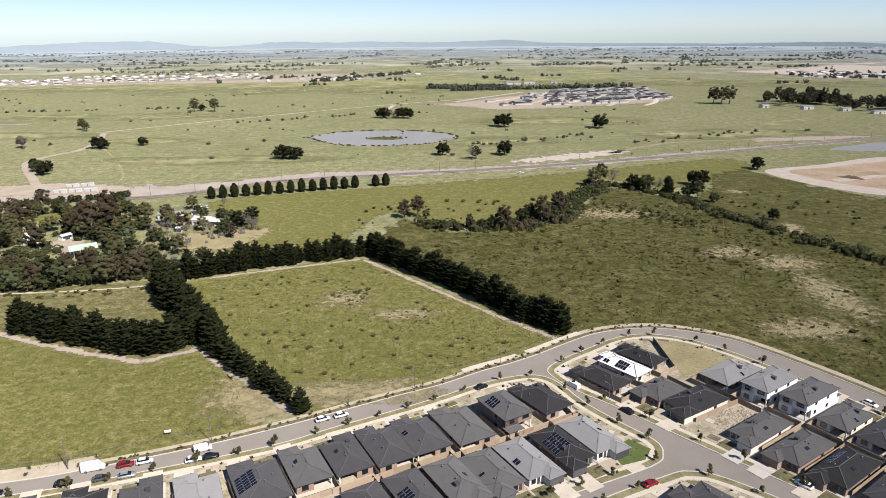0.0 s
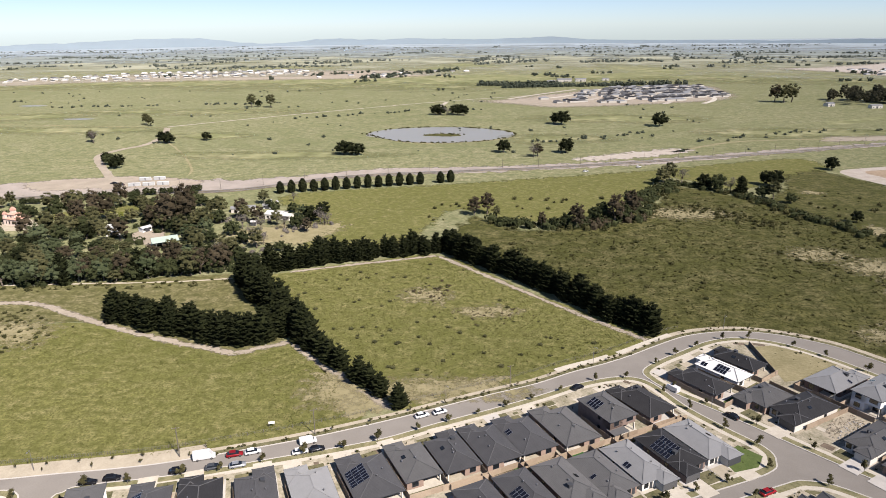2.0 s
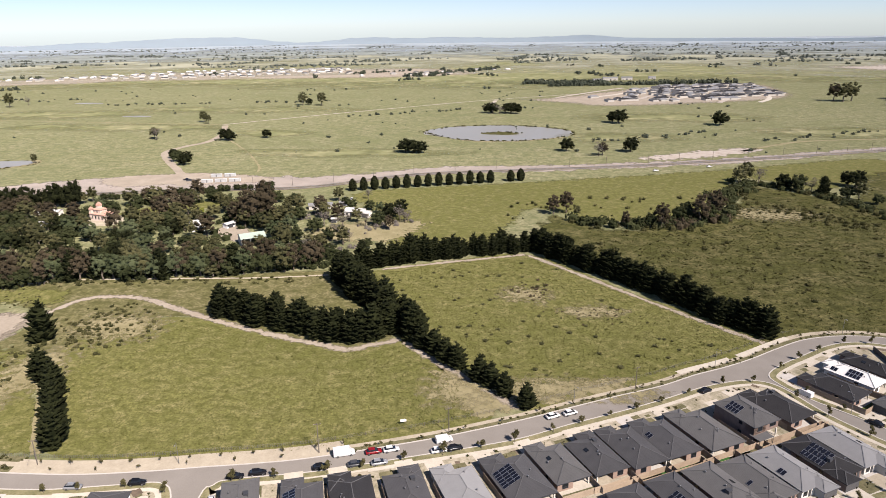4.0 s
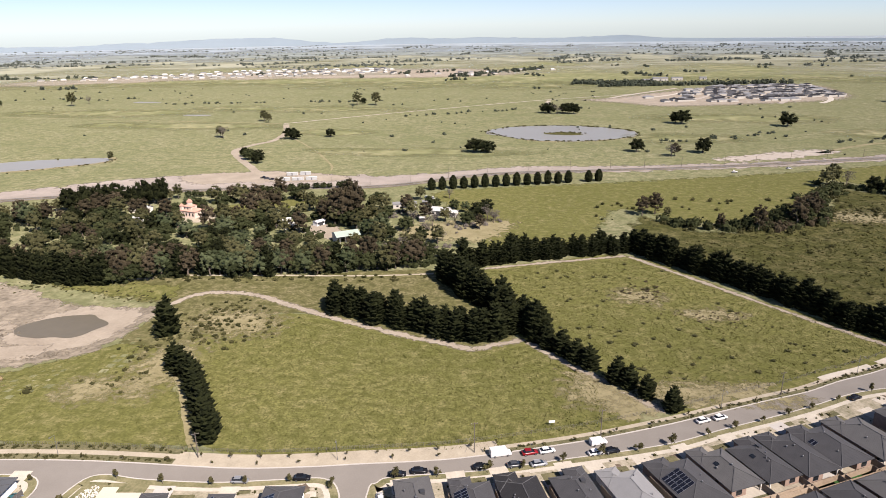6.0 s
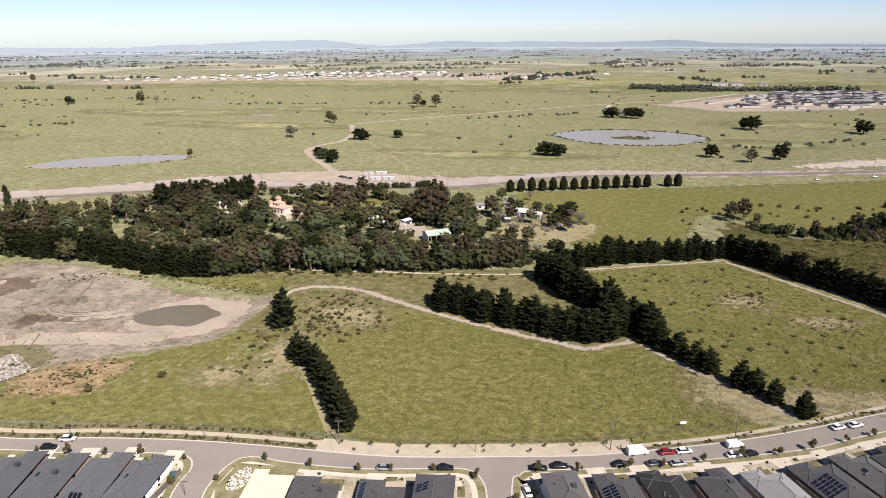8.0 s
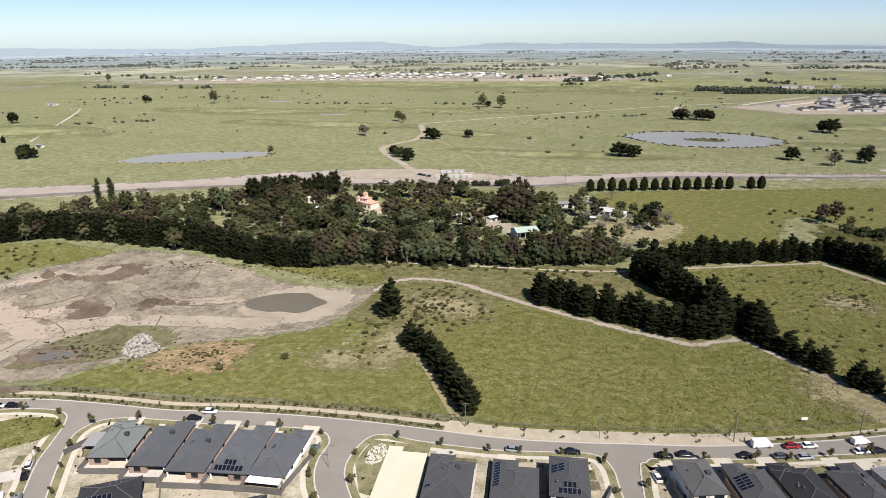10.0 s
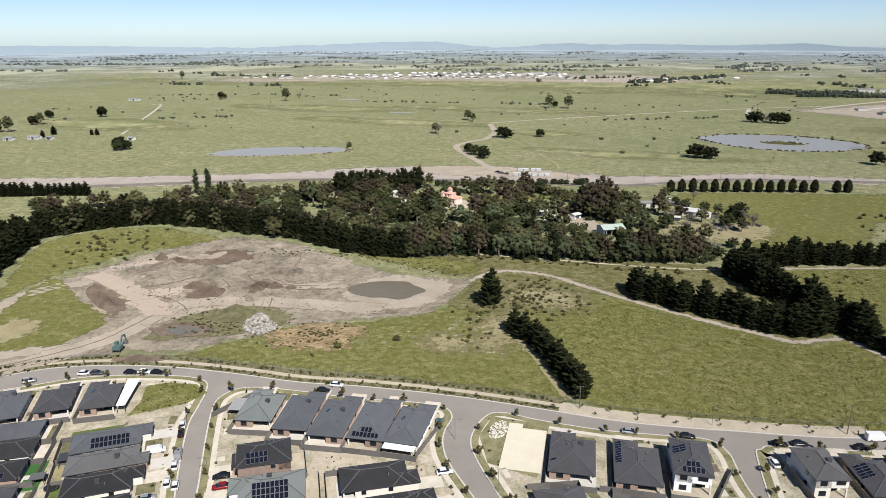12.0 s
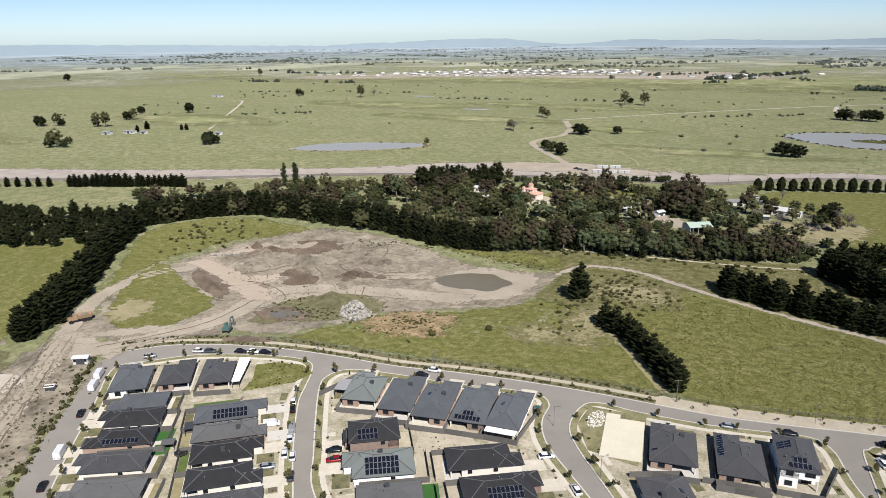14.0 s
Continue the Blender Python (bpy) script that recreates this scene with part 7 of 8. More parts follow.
def rubble(name, x, y, rx, ry, count, size, mat, seed, label, lift=0.0, high=0.0, turn=0.0):
    rr = random.Random(seed)
    s = Shape()
    ct, st = math.cos(radians(turn)), math.sin(radians(turn))
    for _ in range(count):
        a, r = rr.random() * 6.28, math.sqrt(rr.random())
        u, v = rx * r * math.cos(a), ry * r * math.sin(a)
        px, py = x + u * ct - v * st, y + u * st + v * ct
        k = size * rr.uniform(0.4, 1.4)
        z = land(px, py) + lift + high * (0.5 + 0.5 * math.cos(math.pi * r))
        c = [Vector((i * k * rr.uniform(0.5, 1), j * k * rr.uniform(0.5, 1), l * k * rr.uniform(0.4, 0.8))) for l in (-1, 1) for i, j in ((-1, -1), (1, -1), (1, 1), (-1, 1))]
        e = Euler((rr.random(), rr.random(), rr.random() * 6))
        for q in c:
            q.rotate(e)
        s.add([(px + q.x, py + q.y, z + q.z + k * 0.3) for q in c], [(0, 3, 2, 1), (4, 5, 6, 7), (0, 1, 5, 4), (1, 2, 6, 5), (2, 3, 7, 6), (3, 0, 4, 7)])
    tagged(new(name, s.mesh(name, mat)), label, "rubble", kind="stuff")


rubble("broken_rock", -312, 174.5, 15, 6.5, 1000, 0.45, ROCK, 1, "tipped heap of pale broken rock", 0.4, 4.6, 124)
rubble("lot_rubble", 90, 179, 11, 6.5, 520, 0.2, LOT_SOIL, 2, "builders' rubble on a vacant lot", 0.17, 0, 35)
rubble("lot_rubble_pale", 88, 176, 9, 4, 110, 0.22, KERB, 12, "pale builders' rubble on a vacant lot", 0.17, 0, 55)
rubble("lot_rubble_slab", -197.5, 126.5, 2.6, 5, 240, 0.2, CLOUD_WHITE, 3, "white builders' rubble beside a slab", 0.15)
rubble("site_boulders", -270, 205, 18, 3, 90, 0.3, SOIL, 4, "scattered stones along the pond bank", 0.1, 0, 20)
rubble("clods", -350, 215, 60, 40, 700, 0.35, SOIL, 5, "clods of dug earth", 0.05)
rubble("waste_rubble", -362, 52, 9, 48, 520, 0.3, SOIL, 6, "rubble on the waste ground", 0.08, 0, 34)
rubble("waste_stone", -372, 72, 6, 22, 90, 0.3, SOIL, 7, "pale stones along the waste ground", 0.05, 0, 35)
rubble("pale_stones", -421, 216, 9, 0.9, 120, 0.35, ROCK, 8, "line of pale stones on the earthworks", 0.2, 0, 45)


def patio_roof(x, y, turn, w, d, h, mat, label, taper=1.0):
    root = thing("patio_roof", x, y, turn, 0.14, label, "patio roof")
    s = Shape()
    s.add([(i * w / 2 * (taper if j > 0 else 1), j * d / 2, z) for z in (h - 0.14, h) for i, j in ((-1, -1), (1, -1), (1, 1), (-1, 1))],
          [(0, 3, 2, 1), (4, 5, 6, 7), (0, 1, 5, 4), (1, 2, 6, 5), (2, 3, 7, 6), (3, 0, 4, 7)])
    part("cover", s, mat, root)
    for i in (-1, 1):
        for j in (-1, 1):
            px, py = i * (w / 2 * (taper if j > 0 else 1) - 0.15), j * (d / 2 - 0.15)
            part("post", Shape().box(px - 0.06, px + 0.06, py - 0.06, py + 0.06, 0, h - 0.14), DARK_TRIM, root)


patio_roof(-313.2, 104.4, 30, 2.6, 17, 2.6, WHITE_WALL, "long white flat roof beside a house", 1.5)
patio_roof(-220, 105.4, 6, 9, 2.6, 2.5, WHITE_WALL, "white flat patio roof behind a house")
patio_roof(-275.6, 110, 15, 4.2, 7, 2.5, ROOF_LIGHT, "pale flat carport roof beside a house")
patio_roof(-303.2, 71.5, 38, 3.2, 4, 2.4, DARK_TRIM, "dark timber pergola in a back yard")
patio_roof(20, 172, 31, 5.5, 3.6, 2.7, ROOF_GREY, "grey tiled patio roof behind a house")
patio_roof(-303, 62.8, 35, 3.6, 3, 2.2, ROOF_GREY, "grey garden shed roof in a back yard")
# weedy shrubs along the west street
rr = random.Random(4)
scatter("scrub_by_west_street", [(-370 + 48 * u + rr.gauss(0, 1.0), 92 - 66 * u + rr.gauss(0, 1.0), rr.uniform(0.6, 1.4)) for u in [k / 46 for k in range(46)]], SCRUB_LEAF, 1.0, "dark shrubs along the west street", 14, 0.34, 0.9)
verge_spots = []
for side, share, far in ((1.5, 0.5, 999), (6.3, 0.5, -180)):
    for x, y in offset(KERB_LINE, side):
        for _ in range(4 if x < -180 else 2):
            if rr.random() < share and x < (110 if far > 900 else far) and not -182 < x < -95:
                verge_spots.append((x + rr.gauss(0, 0.8), y + rr.gauss(0, 0.5), rr.uniform(0.5, 1.3)))
scatter("verge_plants", verge_spots, SCRUB_LEAF, 0.58, "low planted tufts along the verge", 10, 0.36, 0.7)
scatter("weeds_of_waste", [(-372 + 52 * u + rr.gauss(0, 5), 88 - 76 * u + rr.gauss(0, 4), rr.uniform(0.25, 0.7)) for u in [rr.random() for _ in range(170)]], SCRUB_LEAF, 0.9, "low weeds on the waste ground", 10, 0.34, 0.5)
scatter("weeds_of_vacant_lot", [q for q in [(rr.uniform(-312, -293), rr.uniform(98, 118), rr.uniform(0.3, 0.7)) for _ in range(150)] if inside(q[0], q[1], [(-306, 96), (-294, 108), (-292, 116), (-299, 119), (-309, 116), (-308, 104)])] + [(rr.uniform(-201, -195), rr.uniform(110, 132), rr.uniform(0.2, 0.5)) for _ in range(24)] + [(rr.uniform(-240, -227), rr.uniform(88, 101), rr.uniform(0.2, 0.6)) for _ in range(24)] + [(rr.uniform(82, 101), rr.uniform(211, 231), rr.uniform(0.2, 0.5)) for _ in range(30)], SCRUB_LEAF, 0.8, "weeds on the vacant lots", 10, 0.34, 0.5)
scatter("weeds_of_earthworks", [(rr.gauss(-328, 11), rr.gauss(174, 10), rr.uniform(0.3, 0.9)) for _ in range(200)] + [(rr.gauss(-283, 8), rr.gauss(170, 8), rr.uniform(0.3, 0.8)) for _ in range(110)], SCRUB_LEAF, 1.0, "weeds on the earthworks slope", 10, 0.34, 0.5)
scatter("weeds_of_bank", [(x, 262 + 26 * math.sin((x + 380) / 42) ** 2 * 0.5 + rr.gauss(0, 4), rr.uniform(0.3, 0.8)) for x in [rr.uniform(-370, -255) for _ in range(150)]], SCRUB_LEAF, 1.0, "weeds on the bank below the wood", 10, 0.34, 0.5)

# ---- vehicles ----
def make_car(name, paint, label, length=4.5, width=1.82, height=1.48, van=False):
    root = new(name)
    hl, hw = length / 2, width / 2
    body = Shape()

    def loft(rows):
        n = 8
        vs = []
        for y, w, lo, hi, tuck in rows:
            vs += [(-w * 0.92, y, lo), (w * 0.92, y, lo), (w, y, lo + 0.15), (w, y, (lo + hi) / 2), (w * tuck, y, hi), (-w * tuck, y, hi), (-w, y, (lo + hi) / 2), (-w, y, lo + 0.15)]
        fs = [(j * n + k, j * n + (k + 1) % n, (j + 1) * n + (k + 1) % n, (j + 1) * n + k) for j in range(len(rows) - 1) for k in range(n)]
        return vs, fs + [tuple(range(n))[::-1], tuple(range((len(rows) - 1) * n, len(rows) * n))]

    if van:
        body.add(*loft([(-hl, hw * 0.96, 0.35, height, 0.9), (-hl + 0.15, hw, 0.3, height, 0.92), (hl - 1.5, hw, 0.3, height, 0.9), (hl - 0.75, hw, 0.3, 1.25, 0.92), (hl - 0.1, hw * 0.95, 0.32, 1.0, 0.9), (hl, hw * 0.85, 0.4, 0.8, 0.9)]))
        glass_rows = [(hl - 1.45, hw * 0.93, 1.2, height - 0.12, 0.9), (hl - 0.8, hw * 0.95, 1.15, 1.32, 0.9)]
        belt = 1.2
    else:
        body.add(*loft([(-hl, hw * 0.85, 0.42, 0.85, 0.9), (-hl + 0.12, hw * 0.95, 0.3, 0.98, 0.9), (-hl + 0.9, hw, 0.28, 1.0, 0.9), (0.6, hw, 0.28, 0.98, 0.9), (hl - 0.9, hw * 0.98, 0.28, 0.92, 0.88), (hl - 0.12, hw * 0.92, 0.3, 0.78, 0.88), (hl, hw * 0.78, 0.42, 0.65, 0.9)]))
        glass_rows = [(-hl + 0.35, hw * 0.82, 0.95, 1.05, 0.9), (-hl + 1.0, hw * 0.86, 0.95, height - 0.05, 0.8), (0.3, hw * 0.86, 0.95, height - 0.05, 0.8), (1.15, hw * 0.84, 0.95, 1.0, 0.9)]
        belt = 0.95
    part("body", body.mesh("body", paint, not van), None, root)
    part("glasshouse", Shape().add(*loft(glass_rows)), GLASS, root, "dark tinted windows")
    if not van:
        part("car_roof", Shape().add(*loft([(-hl + 0.85, hw * 0.68, height - 0.07, height - 0.02, 0.95), (-hl + 1.3, hw * 0.71, height - 0.06, height + 0.02, 0.95), (0.05, hw * 0.71, height - 0.06, height + 0.02, 0.95), (0.35, hw * 0.68, height - 0.08, height - 0.03, 0.95)])), paint, root)
    for sx in (-1, 1):
        for y in (-hl * 0.62, hl * 0.62):
            ty = part("tyre", Shape().tube((sx * (hw - 0.2), y, 0.33), (sx * (hw + 0.015), y, 0.33), 0.33, 0.33, 14), RUBBER, root)
            part("rim", Shape().tube((sx * (hw + 0.005), y, 0.33), (sx * (hw + 0.03), y, 0.33), 0.2, 0.17, 10), STEEL, ty)
        part("headlight", Shape().box(sx * hw * 0.5 - 0.17, sx * hw * 0.5 + 0.17, hl - 0.16, hl + 0.01, 0.58, 0.7), ALU, root)
        part("tail_light", Shape().box(sx * hw * 0.6 - 0.14, sx * hw * 0.6 + 0.14, -hl - 0.01, -hl + 0.1, 0.7, 0.85), TAIL, root)
    return tagged(root, label, "van" if van else "car")


TAIL = plain("tail_light_red", (0.3, 0.01, 0.01), 0.3)
PAINTS = {"white": plain("white_car_paint", (0.72, 0.72, 0.71), 0.25), "black": plain("black_car_paint", (0.012, 0.012, 0.014), 0.2), "red": plain("red_car_paint", (0.24, 0.012, 0.016), 0.25), "silver": plain("silver_car_paint", (0.42, 0.43, 0.44), 0.3, 0.4), "grey": plain("dark_grey_car_paint", (0.07, 0.075, 0.082), 0.25), "teal": plain("teal_car_paint", (0.05, 0.16, 0.18), 0.3)}
CARS = {k: make_car("car", m, k + " car parked beside the kerb") for k, m in PAINTS.items()}
CARS["van"] = make_car("van", PAINTS["white"], "white delivery van parked beside the kerb", 5.9, 2.0, 2.45, True)
CARS["small_van"] = make_car("van", PAINTS["white"], "small white van parked beside the kerb", 4.9, 1.9, 1.95, True)
CARS["grey_van"] = make_car("van", PAINTS["silver"], "silver van parked beside the kerb", 4.9, 1.9, 1.95, True)
seen_cars = set()


def park(kind, x, y, turn=None, lift=0.04):
    if turn is None:
        i = near(x, y)
        a, b = KERB_LINE[max(i - 1, 0)], KERB_LINE[min(i + 1, len(KERB_LINE) - 1)]
        turn = math.degrees(math.atan2(b[1] - a[1], b[0] - a[0])) - 90
    m = pose(x, y, lift, 0, 0, turn)
    src = CARS[kind]
    if kind in seen_cars:
        copy_thing(src, m)
    else:
        seen_cars.add(kind)
        src.matrix_basis = m


for kind, x, y in (("van", -95, 157.6), ("red", -87.1, 159.2), ("white", -82.4, 160.6), ("silver", -84.6, 154.4), ("black", -99.8, 151.2), ("grey", -90.8, 153.2), ("small_van", -68.2, 166.2), ("white", -69.2, 161.2), ("black", -64.9, 162.6), ("white", -36.9, 181.2), ("white", -31.6, 183.4), ("black", 12.3, 200.0), ("black", -121.2, 145.4), ("black", -115.8, 147.4), ("silver", -161.3, 137.8), ("black", -145.6, 140.8), ("black", -257, 129.3), ("white", -254.6, 134.0), ("silver", -353, 102), ("white", -339.7, 112.4), ("grey", -336, 114), ("black", -325.3, 118.2), ("white", -321.1, 120), ("black", -316.7, 121.2), ("white", 133, 187.4)):
    park(kind, x, y)
for kind, x, y, turn in (("small_van", 42.7, 200.3, 37), ("black", 56.3, 184.6, 38), ("red", 53.2, 149.2, -62), ("white", 92.5, 148.2, 40), ("van", -357.6, 84.6, 34), ("van", -352.4, 78.2, 34), ("black", -341.6, 65.0, 36), ("van", -328.4, 48.2, 36), ("black", -319.4, 36.4, 36), ("black", -283.6, 93.6, 36), ("white", -286.2, 97.4, 34), ("grey_van", -277.2, 84.9, 34), ("white", -274.6, 80.4, 34), ("small_van", -284, 84.2, -52), ("white", -271.2, 73.6, 34), ("white", -268.6, 73.6, 34), ("grey", -263.6, 66.2, 34), ("silver", -271.8, 67.0, -52), ("red", -257.2, 77, 124), ("black", -259.8, 80.6, 124), ("white", -205.4, 102, -58), ("white", -194.4, 91.4, 38), ("white", -123.4, 135.2, 20), ("teal", -215, 123.6, 20)):
    park(kind, x, y, turn, 0.04 if kind not in ("teal",) else 0.2)
# ---- the domed pink building in the wood ----
def domed_building(x, y, turn):
    root = thing("domed_church", x, y, turn, None, "salmon pink domed building with tiered roofs", "church")
    part("hall", Shape().box(-7, 7, -4.5, 4.5, -0.3, 5.2), PALE_PINK, root)
    root.scale = (0.86, 0.86, 0.8)
    hall_roof, dummy = Shape(), []
    hip(hall_roof, dummy, -7.5, 7.5, -5, 5, 5.2, 24)
    part("hall_roof", hall_roof, PINK, root)
    part("upper_tier", Shape().box(-5.5, 2.0, -3, 3, 5.0, 8.4), PALE_PINK, root)
    up = Shape()
    hip(up, dummy, -5.9, 2.4, -3.4, 3.4, 8.4, 26)
    part("upper_roof", up, PINK, root)
    part("drum", Shape().lathe([(1.9, 8.3), (1.9, 11.2)], 12, -1.8), PALE_PINK, root)
    part("dome", Shape().lathe([(2.2, 11.2), (2.0, 12.0), (1.4, 12.9), (0.6, 13.5), (0.12, 13.8), (0.1, 14.6)], 12, -1.8), PINK, root)
    part("tower", Shape().box(-7.4, -5.0, -4.6, -2.2, 0, 8.6), PALE_PINK, root)
    part("tower_roof", Shape().lathe([(1.9, 8.6), (1.2, 9.6), (0.1, 10.6)], 8, -6.2, -3.4), PINK, root)
    for k in range(4):
        add_window(root, -4.8 + 3.2 * k, -4.5, 1.4, 1.2, 2.4, 180)
        if k < 2:
            add_window(root, -4 + 3 * k, -3, 6, 1.0, 1.6, 180)


domed_building(-302, 386, -18)


# ---- farm buildings ----
def shed(x, y, turn, w, d, h, roof, wall, label, name="shed", open_side=False):
    root = thing(name, x, y, turn, None, label, "shed" if name != "farmhouse" else "house")
    rise = d * 0.16
    if open_side:
        body = Shape().box(-w / 2, w / 2, d / 2 - 0.2, d / 2, -0.2, h).box(-w / 2, -w / 2 + 0.2, -d / 2, d / 2 - 0.2, -0.2, h).box(w / 2 - 0.2, w / 2, -d / 2, d / 2 - 0.2, -0.2, h)
        for k in range(4):
            px = -w / 2 + w * (k + 0.5) / 4
            part("post", Shape().box(px - 0.12, px + 0.12, -d / 2, -d / 2 + 0.24, -0.2, h), wall, root)
    else:
        body = Shape().box(-w / 2, w / 2, -d / 2, d / 2, -0.2, h)
    body.add([(-w / 2, -d / 2, h), (-w / 2, d / 2, h), (-w / 2, 0, h + rise), (w / 2, -d / 2, h), (w / 2, d / 2, h), (w / 2, 0, h + rise)], [(0, 1, 2), (3, 5, 4)])
    part("wall", body, wall, root)
    o = 0.4
    slope = rise / (d / 2)
    for sgn in (-1, 1):
        r = Shape()
        e = (sgn * (d / 2 + o), h - o * slope)
        r.add([(-w / 2 - o, e[0], e[1]), (w / 2 + o, e[0], e[1]), (w / 2 + o, 0, h + rise), (-w / 2 - o, 0, h + rise), (-w / 2 - o, e[0], e[1] + 0.12), (w / 2 + o, e[0], e[1] + 0.12), (w / 2 + o, 0, h + rise + 0.12), (-w / 2 - o, 0, h + rise + 0.12)], [(0, 1, 2, 3), (4, 7, 6, 5), (0, 4, 5, 1), (1, 5, 6, 2), (2, 6, 7, 3), (3, 7, 4, 0)])
        part("roof_sheet", r, roof, root)
    if not open_side:
        part("door", Shape().box(-1.4, 1.4, -d / 2 - 0.06, -d / 2 + 0.02, 0, min(2.8, h - 0.2)), DARK_TRIM, root)
        for k in (-0.32, 0.32):
            add_window(root, k * w, -d / 2, 1.0, 1.4, 1.1, 180)
    return root


shed(-191, 345, 32, 13, 10, 4.2, SHED_GREEN, SHED_WHITE, "pale green metal farm shed", open_side=True)
shed(-173, 420, 15, 15, 6, 2.8, ROOF_LIGHT, RENDER_WALL, "long white farm building with metal roof")
shed(-160, 428, 15, 5, 4, 2.5, ROOF_LIGHT, SHED_WHITE, "small white farm outbuilding")
shed(-147, 405, -12, 11, 9, 3.2, SHED_WHITE, RENDER_WALL, "old farmhouse with a pale metal roof", "farmhouse")
shed(-139.5, 402, -12, 6, 6, 2.8, SHED_WHITE, RENDER_WALL, "rear wing of the old farmhouse", "farmhouse")
shed(-156, 388, 10, 3, 3, 2.4, SHED_WHITE, SHED_WHITE, "small white garden shed")
shed(-238, 374, 20, 9, 6, 2.9, SHED_WHITE, WHITE_WALL, "white cottage among the trees", "farmhouse")
shed(-231, 366, 20, 7, 5, 2.6, SHED_WHITE, WHITE_WALL, "white shed among the trees")
shed(-216, 374, 60, 6, 4, 2.5, SHED_WHITE, WHITE_WALL, "small white shed among the trees")
shed(-341, 393, 5, 13, 6, 3.0, SHED_WHITE, RENDER_WALL, "flat pale building among the trees")
shed(-330, 372, 25, 6, 4, 2.6, SHED_WHITE, WHITE_WALL, "small white building among the trees")
shed(-855, 500, 15, 10.5, 6.0, 2.8, ROOF_LIGHT, SHED_WHITE, "white shed of the western farm")
shed(-836, 516, 10, 13.5, 6.8, 2.8, ROOF_LIGHT, SHED_WHITE, "long white shed of the western farm")
shed(-818, 520, 10, 6.8, 5.2, 2.8, ROOF_LIGHT, SHED_WHITE, "white house of the western farm", "farmhouse")
shed(-728, 545, 10, 6.8, 5.2, 2.8, ROOF_LIGHT, RENDER_WALL, "white farmhouse behind dark trees", "farmhouse")
shed(-1069, 913, 5, 19.5, 7.5, 2.8, ROOF_LIGHT, SHED_WHITE, "far white house on the plain", "farmhouse")
for x, y, w, d, h, turn in ((150, 1470, 30, 12, 5, 5), (185, 1480, 22, 10, 5, 0), (120, 1440, 16, 10, 4, 10), (240, 1500, 14, 9, 4, 0), (470, 1010, 12, 8, 4, 20), (520, 985, 16, 8, 4, 10), (560, 960, 14, 8, 4, 15), (585, 925, 18, 7, 4, 10)):
    shed(x, y, turn, w, d, h, ROOF_LIGHT, RENDER_WALL, "far pale shed among dark trees")
sheet("ground_farm_yard", ragged(spline([(-216, 352), (-200, 346), (-196, 360), (-206, 376), (-220, 376), (-224, 364)], 2, True), 2.0), TRACK_F, 0.04, 2.0, "bare pale farm yard", "ground", feather=4.0)
sheet("ground_farm_lawn", ragged(spline([(-298, 392), (-262, 408), (-230, 428), (-226, 442), (-262, 432), (-292, 412)], 3, True), 1.0), FIELD, 0.03, 0, "mown grass among the trees", "ground")
sheet("ground_church_yard", ragged(spline([(-316, 376), (-292, 372), (-286, 384), (-296, 396), (-314, 394)], 2, True), 1.0), LOT_SOIL, 0.05, 0, "sandy yard round the domed building", "ground")


def box_hut(x, y, turn, w, d, h, label):
    root = thing("site_hut", x, y, turn, None, label, "site hut", "huts of the rail site")
    part("wall", Shape().box(-w / 2, w / 2, -d / 2, d / 2, 0.15, h), SHED_WHITE, root)
    part("roof_sheet", Shape().box(-w / 2 - 0.1, w / 2 + 0.1, -d / 2 - 0.1, d / 2 + 0.1, h, h + 0.12), SHED_WHITE, root)
    part("door", Shape().box(-0.45, 0.45, -d / 2 - 0.05, -d / 2 + 0.02, 0.2, 2.1), ROOF_LIGHT, root)


for i, (x, y) in enumerate(((-281, 491), (-271, 493.5), (-261, 496), (-282, 511), (-272, 514))):
    box_hut(x, y, 14, 8.4, 2.5, 2.3, "white portable site hut beside the railway")
park("grey", -297, 495, 100, 0.06)
park("grey", -292, 493, 80, 0.06)
park("black", -301, 498, 100, 0.06)
park("white", 110, 566, -70, 0.06)
park("white", 64, 548, -70, 0.06)
park("white", -163, 446, 20, 0.03)
park("white", -158, 444, 20, 0.03)


